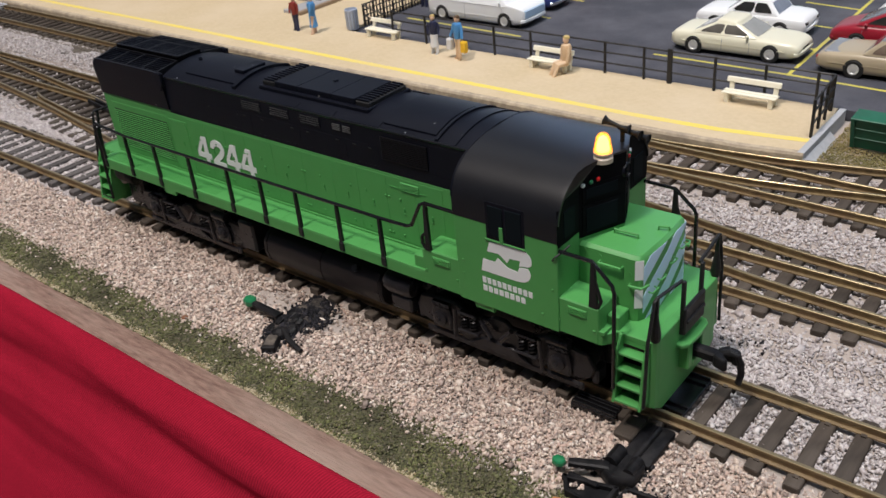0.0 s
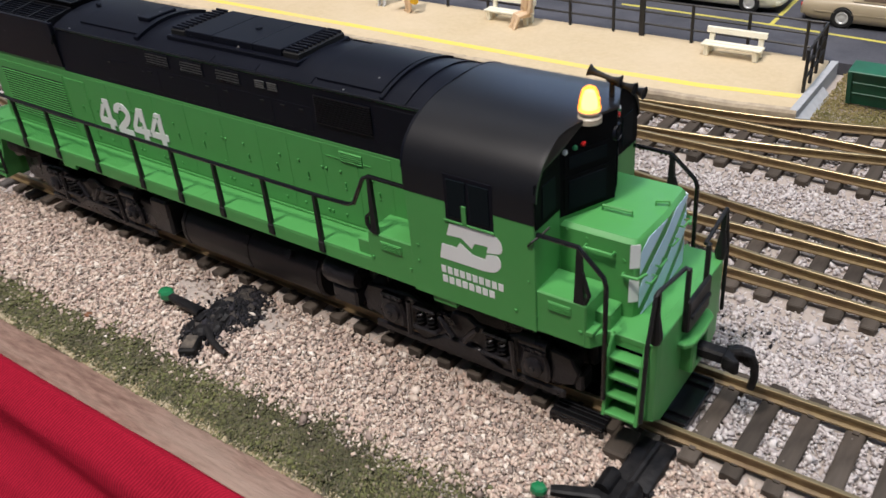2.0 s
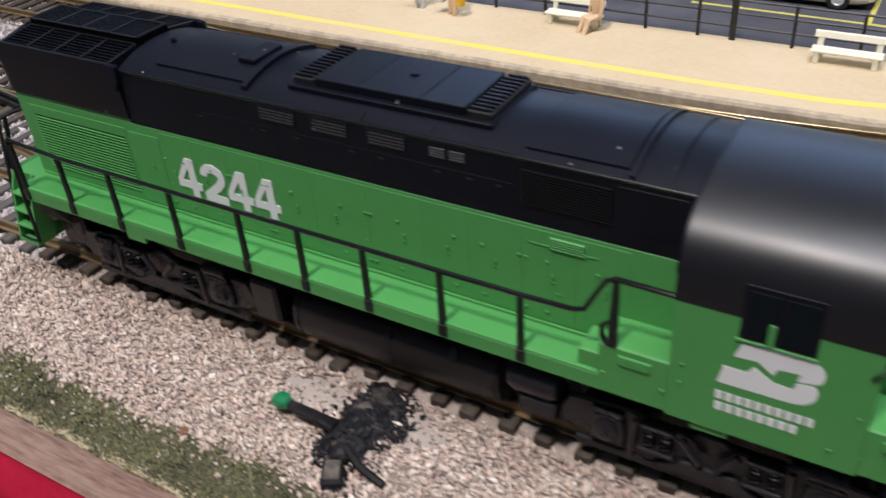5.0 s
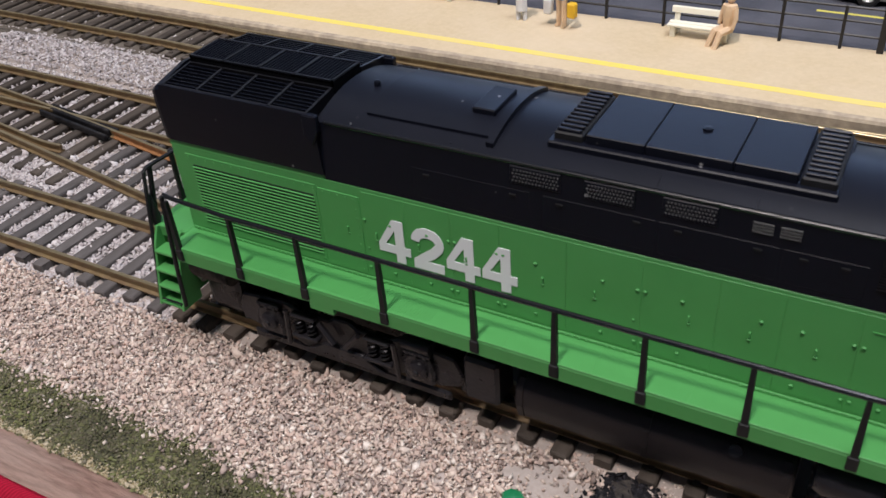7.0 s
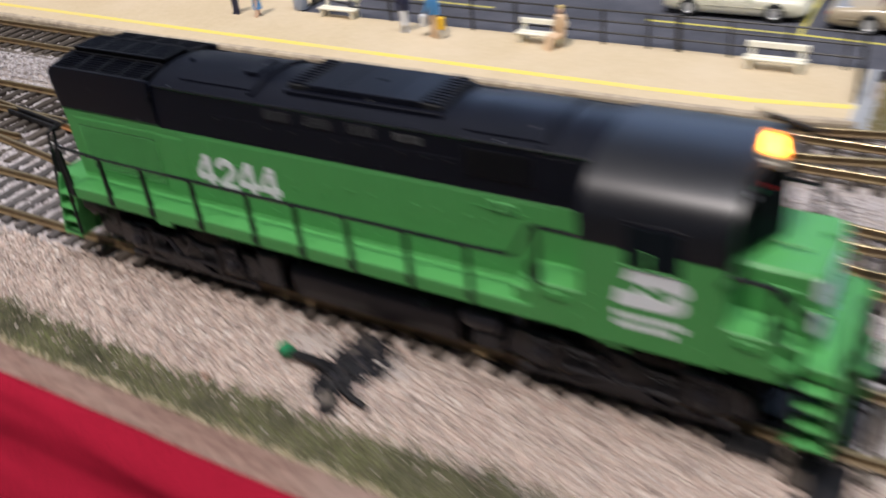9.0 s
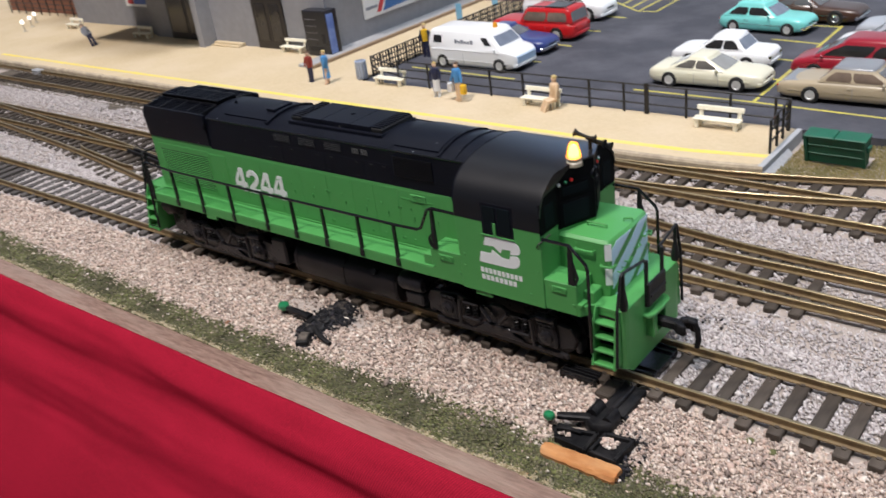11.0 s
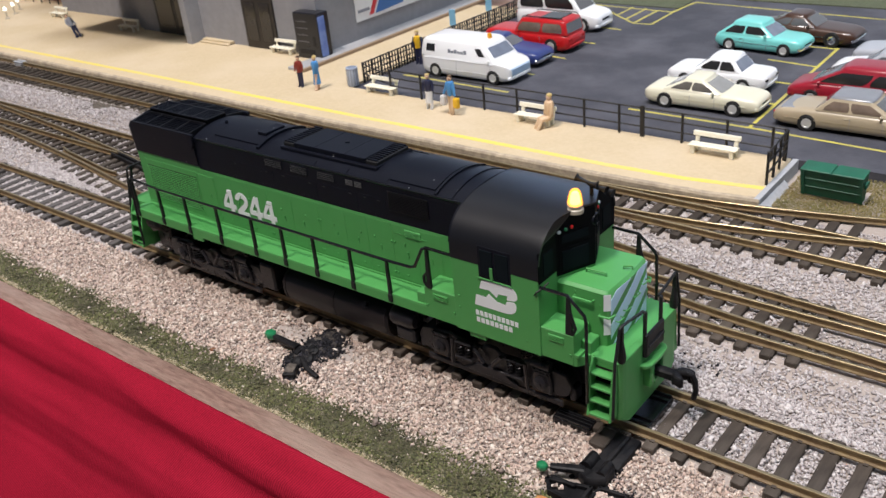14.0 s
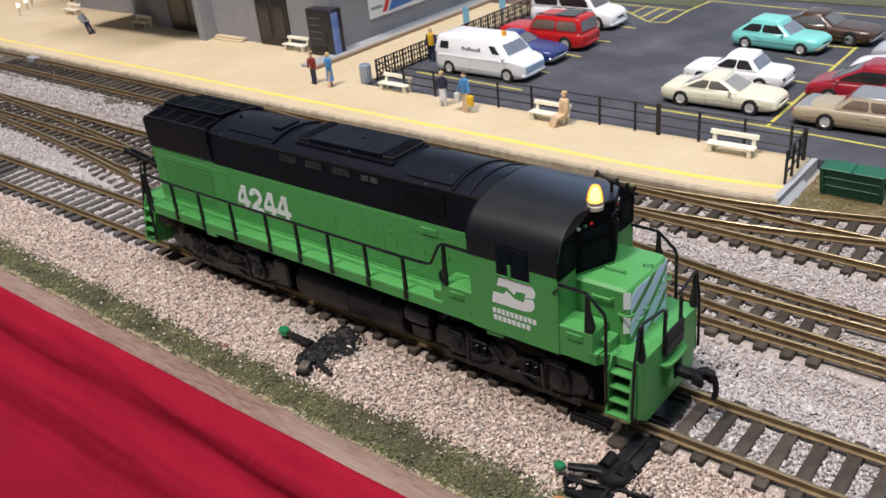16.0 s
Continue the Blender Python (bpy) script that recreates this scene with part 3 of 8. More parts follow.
for k in range(-50, 52):
    x = 8.2 + 7.14 * (k - 29)
    far = 12.8
    if -262 < x < -95:
        far = max(far, y_on(CROSS_W, x) + 12.8)
    if x > 168 or x < -550:
        continue
    add_tie(main_track, x, -12.8, far, 0, grey=x < -196)
for k in range(-48, 34):
    x = -214.0 + 7.2 * k + 1.0
    lo, hi = second_y(x) - 12.8, second_y(x) + 12.8
    if -430 < x < -262:
        lo = min(lo, y_on(CROSS_W, x) - (16.5 if x > -312 else 12.8))
    if -85 < x < 110:
        hi = max(hi, y_on(CROSS_E, x) + 13.5)
    add_tie(second_track, x, lo, hi, 0)
for k in range(-70, 36):
    x = -33.0 + 7.2 * k
    lo, hi = station_y(x) - 12.8, station_y(x) + 12.8
    if -110 < x < 24:
        hi = max(hi, min(y_on(SIDING, x) + 13.0, 130))
    if -300 < x < -196:
        lo = min(lo, y_on(CROSS_E, x) - 13.5)
    if x > -560:
        add_tie(station_track, x, lo, min(hi, 115.8) if x < -16 else hi, 0)
for i in range(14):
    x = 30.0 + 7.2 * i
    y = y_on(SIDING, x)
    add_tie(siding_track, x, y - 12.8, y + 12.8, 14)
for i in range(16):
    x = -88.0 - 7.2 * i
    y = y_on(CROSS_E, x)
    add_tie(crossover_east, x + 3.6, y - 12.8, y + 12.8, -11, drop=0.2)


# ---------------------------------------------------------------- platform, car park
def slab(bm, outline, z0, z1):
    prism(bm, outline, "z", z0, z1)


def platform():
    bm = bmesh.new()
    slab(bm, [(-900, 122.5), (-560, 122.0), (-400, 119.6), (-300, 117.4), (-150, 116.8), (-75, 116.8), (-35, 118.4), (-15.5, 121.2), (-17.2, 152), (-18.0, 161.5), (-252.5, 161.5), (-252.5, 340), (-900, 340)], -4, 4)
    platform_ob = solid("platform", bm, PLATFORM, "tan concrete station platform", "platform", "structure")
    bm = bmesh.new()
    pts = [Vector((x, y, 0)) for x, y in ((-900, 122.5), (-560, 122.0), (-400, 119.6), (-300, 117.4), (-150, 116.8), (-75, 116.8), (-35, 118.4), (-15.5, 121.2))]
    fine = []
    for a, b in zip(pts, pts[1:]):
        n = max(1, int((b - a).length / 3))
        fine += [a.lerp(b, i / n) for i in range(n)]
    loops = []
    for p in fine + [pts[-1]]:
        w = 0.35 * noise.noise((p.x / 5, 1, 1)) + 0.25 * noise.noise((p.x / 1.7, 4, 1))
        loops.append([(p.x, p.y - 0.9 + w, -1.5), (p.x, p.y - 0.8 + w, 3.3), (p.x, p.y - 0.3 + w, 4.12), (p.x, p.y + 1.7 + w, 4.16), (p.x, p.y + 2.0, 3.5), (p.x, p.y + 1.0, -1.5)])
    rings(bm, loops)
    ob = part("edge_coping", bm, PLATFORM_EDGE, platform_ob, "chipped pale edge of the platform")
    bm = bmesh.new()
    mid = [Vector(p) for p in ((-470, 131.8, 0), (-380, 130.6, 0), (-282, 128.6, 0), (-160, 127.0, 0), (-80, 126.2, 0), (-46, 127.2, 0), (-17.0, 131.3, 0))]
    mid = [Vector((-600, 134.0, 0))] + mid
    a, b = beside(mid, -1.5), beside(mid, 1.5)
    prism(bm, [(v.x, v.y) for v in (*a, *b[::-1])], "z", 3.95, 4.05)
    part("yellow_line", bm, PLATFORM_LINE, platform_ob, "yellow safety line painted on the platform")


platform()


def car_park():
    lot = solid("car_park", boxes((-252, 420, 163.5, 402, -4, 3.0)), ASPHALT, "dark patchy asphalt car park with yellow lines", "car park", "structure")
    lines = [(-240, 192.6, -168, 189.2), (-102, 190.6, -44, 189.0), (-44, 189.0, 60, 181.0), (-45, 189.0, -46.5, 316.0), (-46.4, 281.0, -72, 285.0), (-49.0, 251.0, -62, 252.0), (-46, 221, -60, 221.5),
             (-46.5, 314.0, -62, 314.0), (-190, 253.0, -171.0, 250.2), (-190, 284.0, -170.5, 282.0), (-190, 221.5, -171.0, 218.6), (-190, 316, -171, 314), (-222, 370.0, -171, 330.0), (-171, 330, -159.5, 331), (-171, 330, -171, 364),
             (-180, 337.0, -180, 366.0), (-190, 345.0, -190, 367.0), (-159.5, 331, -160, 366), (-228, 367.0, -160, 362.0), (-160, 362.0, -157.5, 390.0), (-157.5, 390, -50, 380.0), (-50, 380, 120, 368.0)]
    for x0, y0, x1, y1 in lines:
        a, b = Vector((x0, y0, 0)), Vector((x1, y1, 0))
        n = (b - a).normalized().orthogonal()
        n = Vector((-(b - a).y, (b - a).x, 0)).normalized() * 0.75
        bm = bmesh.new()
        prism(bm, [(p.x, p.y) for p in (a - n, b - n, b + n, a + n)], "z", 3.004, 3.05 + 0.004 * (len(lot.children) % 5))
        part("painted_line", bm, YELLOW, lot)


car_park()


# ---------------------------------------------------------------- loose ballast, turf
def stones(name, count, spots, size, material, label, category, flat=0.75, seed=1):
    """Thousands of small angular lumps as one mesh; spots(rng, n) gives plan places and a lift."""
    rng = np.random.default_rng(seed)
    xy, lift = spots(rng, count)
    n = len(xy)
    tip = 1.25
    base = np.array([(tip, 0, 0), (-tip, 0, 0), (0, tip, 0), (0, -tip, 0), (0, 0, tip), (0, 0, -tip)], float)
    tris = np.array([(0, 2, 4), (2, 1, 4), (1, 3, 4), (3, 0, 4), (2, 0, 5), (1, 2, 5), (3, 1, 5), (0, 3, 5)])
    v = base[None] + rng.uniform(-0.48, 0.48, (n, 6, 3))
    s = size * np.exp(rng.normal(0, 0.35, n))[:, None] * np.stack([rng.uniform(0.75, 1.25, n), rng.uniform(0.7, 1.1, n), flat * rng.uniform(0.7, 1.1, n)], 1)
    v *= s[:, None] / 2
    q = rng.normal(0, 1, (n, 4))
    q /= np.linalg.norm(q, axis=1)[:, None]
    w, x, y, z = q.T
    rot = np.stack([np.stack([1 - 2 * (y * y + z * z), 2 * (x * y - w * z), 2 * (x * z + w * y)], 1), np.stack([2 * (x * y + w * z), 1 - 2 * (x * x + z * z), 2 * (y * z - w * x)], 1),
                    np.stack([2 * (x * z - w * y), 2 * (y * z + w * x), 1 - 2 * (x * x + y * y)], 1)], 1)
    v = np.einsum("nij,nkj->nki", rot, v)
    h = np.array([base_height(a, b) for a, b in xy]) + lift
    v += np.concatenate([xy, h[:, None]], 1)[:, None]
    f = (tris[None] + 6 * np.arange(n)[:, None, None]).reshape(-1, 3)
    me = bpy.data.meshes.new(name)
    me.vertices.add(6 * n)
    me.vertices.foreach_set("co", (v.reshape(-1, 3) * MM).astype(np.float32).ravel())
    me.loops.add(f.size)
    me.loops.foreach_set("vertex_index", f.astype(np.int32).ravel())
    me.polygons.add(len(f))
    me.polygons.foreach_set("loop_start", np.arange(0, f.size, 3, dtype=np.int32))
    me.update(calc_edges=True)
    me.materials.append(material)
    return tagged(new(name, me), label, category, kind="stuff")


CW = sorted([(p.x, p.y) for p in CROSS_W])


def near_ballast(rng, n, grey=False):
    """Stones along the main track; the pale grey kind lies behind it and under its western end."""
    x = rng.uniform(-330, 120, n)
    y = rng.uniform(-46, 22, n)
    wob = np.array([2.2 * noise.noise((a / 14.0, 2.0, 7.0)) + 1.4 * noise.noise((a / 4.0, 5.0, 7.0)) for a in x])
    edge = -37.4 + wob + np.interp(x, [-330, -200, -120, -70, -30, 120], [3.5, 1.0, -0.8, 1.0, 2.4, 2.0])
    soft = rng.exponential(1.0, n) + np.where(rng.uniform(0, 1, n) < 0.11, rng.exponential(3.6, n), 0.0)
    keep = (y > edge - soft * 0.8)
    between = (np.abs(y) < 15)
    keep &= ~(between & (x > -190) & (rng.uniform(0, 1, n) < 0.35))
    keep &= ~((x > -190) & (x < -6) & (np.abs(y) < 12) & (rng.uniform(0, 1, n) < 0.6))
    for s in (-8.7, 8.7):
        keep &= ~(np.abs(y - s) < 1.3)
    sandy = (x + 86) ** 2 / 75 + (y + 19.5) ** 2 / 16 < 1.0 + 0.4 * wob
    sandy |= (x + 104.5) ** 2 / 70 + (y + 19.0) ** 2 / 13 < 1.0 + 0.4 * wob
    keep &= ~(sandy & (rng.uniform(0, 1, n) < 0.9))
    keep &= ~((x > -7.5) & (x < 12.5) & (y > -42.4) & (y < -28))
    lift = rng.uniform(0.0, 0.8, n)
    lift = np.where(np.abs(y) < 8.5, lift + np.where(x < -188, 0.2, 0.25), lift)
    lift = np.where((np.abs(y) > 9) & (np.abs(y) < 13.4), lift - 0.6, lift)
    u = rng.uniform(-5, 5, n)
    pale = ((y > -13.5 + 0.3 * u) & (x < -184 + 2 * u)) | (y > 14 + u) | ((x > 1 + u) & (y > -9.5))
    keep &= pale if grey else ~pale
    return np.stack([x[keep], y[keep]], 1), lift[keep]


def far_ballast(rng, n):
    x = rng.uniform(-520, 170, n)
    y = rng.uniform(14, 121, n)
    s, p = 50.4 - 0.0085 * x, 102.4 - 0.0135 * x
    on = (np.abs(y - s) < 15) | (np.abs(y - p) < 15)
    keep = (y < np.interp(x, [-520, -300, -35, -15, 170], [121, 116, 116, 128, 150]))
    keep &= ~(on & (x > -150) & (rng.uniform(0, 1, n) < 0.4))
    bare = (np.abs(y - p - 0.5) < 14) & (x < -105)
    keep &= ~(bare & (rng.uniform(0, 1, n) < 0.9))
    c = np.interp(x, [a for a, _ in CW], [b for _, b in CW])
    for mid in (s, p, c):
        for d in (-8.7, 8.7):
            keep &= ~(np.abs(y - mid - d) < 1.3)
    hidden = (x < -205) & (rng.uniform(0, 1, n) < 0.25)
    keep &= ~hidden
    keep &= ~((x > -168) & (x < -25) & (y < 46) & (rng.uniform(0, 1, n) < 0.85))
    keep &= ~((np.abs(x + 374) < 16 - 1.6 * (91 - y)) & (y > 79) & (y < 93))
    mound = np.where((y > 70) & (y < 88) & (x < -200), 1.2, 0.0)
    lift = rng.uniform(0.1, 0.55, n) + mound
    lift = np.where(on & ~bare, lift + np.where(x < -150, 0.15, 0.2), lift)
    for mid in (s, p):
        lift = np.where((np.abs(y - mid) > 9) & (np.abs(y - mid) < 13.4), lift - 0.6, lift)
    return np.stack([x[keep], y[keep]], 1), lift[keep]


# the clusters at (0.5, 27) and (5, 24.5) paint a bluish shadow with dark stones
SOOT_AND_SHADE = ((-93.0, -15.2, 3.4, 1.6, 0.6, 620), (-93.2, -18.4, 3.0, 2.0, 1.3, 900), (-92.8, -22.5, 3.4, 2.6, 2.2, 1500), (-95.0, -26.4, 2.6, 2.6, 2.4, 900), (-92.6, -28.0, 2.6, 2.4, 2.0, 700), (-96.0, -30.5, 1.6, 1.4, 0.6, 160), (-88.0, -21.0, 2.4, 2.6, 0.0, 160), (-90.5, -35.5, 1.8, 1.4, 1.0, 70),
         (0.5, 27.0, 5.4, 3.8, -0.4, 30), (5.0, 24.5, 4.5, 3.0, -0.5, 14), (2.0, -24.0, 3.2, 3.0, 0.3, 200), (9.0, -31.0, 4.0, 4.0, 0.1, 110), (13.0, -37.5, 1.4, 2.0, 0.2, 120))


def sooty(rng, n):
    """Clusters of blackened stones, two of them painted shade: middle, spread, heap and number."""
    xy, lift = [], []
    for cx, cy, sx, sy, heap, count in SOOT_AND_SHADE:
        u = rng.normal(0, 0.75, (count, 2))
        xy.append(u * (sx, sy) + (cx, cy))
        lift.append(0.35 + rng.uniform(0, 0.45, count) + heap * np.exp(-(u ** 2).sum(1)))
    return np.concatenate(xy), np.concatenate(lift)


def turf(rng, n):
    x = rng.uniform(-330, 60, n)
    y = rng.uniform(-49.6, -32, n)
    wob = np.array([2.2 * noise.noise((a / 14.0, 2.0, 7.0)) for a in x])
    top = -37.2 + wob + np.interp(x, [-330, -200, -120, -70, -30, 120], [3.5, 1.0, -0.8, 1.0, 2.4, 2.0])
    keep = y < top + rng.exponential(0.9, n)
    tuft = np.array([max(0.0, noise.noise((a / 4.5, b / 4.5, 3.0))) + 0.5 * max(0.0, noise.noise((a / 1.8, b / 1.8, 6.0))) for a, b in zip(x, y)])
    return np.stack([x[keep], y[keep]], 1), (rng.uniform(0.0, 0.3, n) + 0.9 * tuft)[keep]


def fringe(rng, n):
    x = rng.uniform(-330, 60, n)
    wob = np.array([1.2 * noise.noise((a / 6.0, 3.0, 11.0)) + 0.8 * noise.noise((a / 2.2, 8.0, 11.0)) for a in x])
    y = -49.3 + wob * 0.6 + rng.exponential(0.55, n)
    keep = rng.uniform(-1.4, 0.7, n) < wob
    return np.stack([x[keep], y[keep]], 1), rng.uniform(0.1, 0.5, n)[keep]


bed("track_bed", -560, -104, 91.0, 118.5, 4.0, TRACK_BED, "dark gravel bed under the station track", 0.62)
bed("track_bed", -392, -356, 80.0, 91.0, 2.0, TRACK_BED, "dark bare gap between two heaps of pale ballast", 0.35)
stones("ballast_near", 185000, near_ballast, 0.68, BALLAST, "tan and pink crushed stone ballast along the track", "ballast", 0.6, seed=3)
stones("ballast_behind", 185000, lambda rng, n: near_ballast(rng, n, True), 0.72, BALLAST_GREY, "pale grey crushed stone ballast behind the main track", "ballast", 0.6, seed=3)
stones("ballast_far", 150000, far_ballast, 0.76, BALLAST_GREY, "pale grey crushed stone ballast between the tracks", "ballast", 0.6, seed=4)
stones("sooty_ballast", 0, sooty, 0.72, SOOT_SHADE, "blackened oily stones and soot in the ballast, two clusters standing for shade", "ballast", 0.7, seed=8)
stones("turf", 80000, turf, 0.38, FOAM, "olive green ground foam turf along the table edge", "grass", 0.9, seed=5)
stones("dry_fringe", 22000, fringe, 0.34, FRINGE, "pale dry fringe where turf meets the bare board", "grass", 0.8, seed=6)
bed("turf_bed", -330, 330, -49.4, -38.6, 2.0, FOAM_DARK, "dark green turf glued along the edge of the bed", 0.15)


# ---------------------------------------------------------------- the locomotive (front towards +x, rail centre at y = 0)
def arc_top(half, edge, crown, n=14):
    """Roof outline from one eave to the other: a circle's arc through the eaves and the crown."""
    rise = crown - edge
    r = (half * half + rise * rise) / (2 * rise)
    a = math.asin(half / r)
    return [(r * math.sin(t), crown - r + r * math.cos(t)) for t in np.linspace(-a, a, n)]


def roof_z(y):
    rise, half, crown = 2.5, 11.0, 55.1
    r = (half * half + rise * rise) / (2 * rise)
    return crown - r + math.sqrt(r * r - y * y)


loco = thing("diesel_locomotive", "green and black model diesel locomotive with lit amber beacon", "locomotive")


def loco_hood():
    bm = bmesh.new()
    box(bm, -181, -41.9, -11, 11, 21.5, 42.3, 0.25)
    box(bm, -180.9, -147.7, -10.97, 10.97, 41.9, 43.15)
    hood = part("hood", bm, GREEN, loco, "green engine hood with row of doors", True)
    edges = (-141.0, -133.2, -125.1, -116.9, -106.3, -95.1, -84.7, -76.4, -67.2, -58.6, -50.5)
    # hinge knuckles in two rows, handles between them
    knuckles = (-140.9, -136.1, -129.4, -125.6, -124.5, -117.4, -116.3, -111.1, -100.8, -95.7, -94.6, -89.4, -79.0, -73.9, -67.7, -66.6, -63.1, -55.2)
    handles = (-144.4, -138.9, -131.0, -122.6, -110.0, -101.9, -88.3, -80.2, -71.8, -62.2, -53.9)
    for s in (-1, 1):
        def span(a, b):
            return sorted((s * a, s * b))
        doors = [part("hood_door", boxes((a + 0.07, b - 0.07, *span(10.9, 11.07), 25.2, 41.5, 0.04)), GREEN, hood) for a, b in zip(edges, edges[1:])]

        def door_at(x):
            near = [d for d, a, b in zip(doors, edges, edges[1:]) if a <= x <= b]
            return near[0] if near else hood

        for x in knuckles:
            for z in (36.3, 26.9):
                bm = boxes((x - 0.28, x + 0.28, *span(11.0, 11.34), z - 0.22, z + 0.22, 0.12))
                box(bm, x - 0.1, x + 0.1, *span(11.0, 11.16), z - 0.6, z + 0.1)
                part("hinge", bm, GREEN, door_at(x))
        for x in handles:
            bm = boxes((x - 0.17, x + 0.17, *span(11.02, 11.4), 33.2, 34.2, 0.1), (x - 0.25, x + 0.25, *span(11.02, 11.3), 32.6, 32.95, 0.08))
            part("latch", bm, GREEN, door_at(x))
        for x in (-140.7, -96.0, -61.2):
            part("latch", boxes((x - 0.2, x + 0.2, *span(11.02, 11.3), 30.6, 31.0, 0.1)), GREEN, door_at(x))
        # framed panel round the shutters and a riveted plate beside it
        part("end_panel", boxes((-178.0, -149.9, *span(10.9, 11.12), 25.0, 40.7, 0.06)), GREEN, hood)
        part("end_panel", boxes((-149.5, -141.6, *span(10.9, 11.14), 25.0, 40.3, 0.06)), GREEN, hood)
        bm = bmesh.new()
        for i in range(15):
            x = -177.2 + i * 1.92
            box(bm, x - 0.14, x + 0.14, *span(11.1, 11.26), 40.0, 40.28, 0.06)
        for i in range(9):
            z = 25.8 + i * 1.7
            for x in (-150.4, -142.3):
                box(bm, x - 0.14, x + 0.14, *span(11.1, 11.27), z, z + 0.28, 0.06)
        for i in range(5):
            x = -148.6 + i * 1.5
            box(bm, x - 0.14, x + 0.14, *span(11.1, 11.27), 39.6, 39.88, 0.06)
        part("rivet_strip", bm, GREEN, hood)
        # shutters: three columns of sloping louvres over a panel painted dark as their shade
        panel = part("shutter_frame", boxes((-176.55, -150.45, *span(11.0, 11.15), 26.95, 38.75, 0.02)), GAP_SHADE, hood, "dark panel painted as the shade between the louvres")
        for c in range(3):
            x0 = -176.6 + c * 8.75
            bm = bmesh.new()
            for i in range(18):
                z = 27.0 + i * 0.66
                prism(bm, [(s * 11.1, z), (s * 11.36, z - 0.05), (s * 11.36, z + 0.06), (s * 11.1, z + 0.16)], "x", x0, x0 + 8.66)
            part("louvre_sheet", bm, GREEN, panel, "thin green horizontal louvres")
        part("belt_line", boxes((-66.1, -55.2, *span(11.0, 11.2), 39.0, 39.14)), GREEN, hood)
        bm = bmesh.new()
        for i in range(5):
            z = 38.9 + i * 0.42
            prism(bm, [(s * 11.05, z), (s * 11.4, z - 0.04), (s * 11.4, z + 0.06), (s * 11.05, z + 0.22)], "x", -62.6, -57.2)
        part("small_louvre", bm, GREEN, hood)
    # narrow strip with a row of rivet heads where hood and deck meet
    part("base_strip", boxes((-180.5, -52.4, -11.22, 11.22, 24.0, 24.75, 0.08)), GREEN, hood)
    for s in (-1, 1):
        bm = bmesh.new()
        for i in range(118):
            x = -179.6 + i * 1.08
            box(bm, x - 0.17, x + 0.17, *sorted((s * 11.1, s * 11.38)), 24.35, 24.6)
        part("rivet_strip", bm, GREEN, hood)
    return hood


hood = loco_hood()


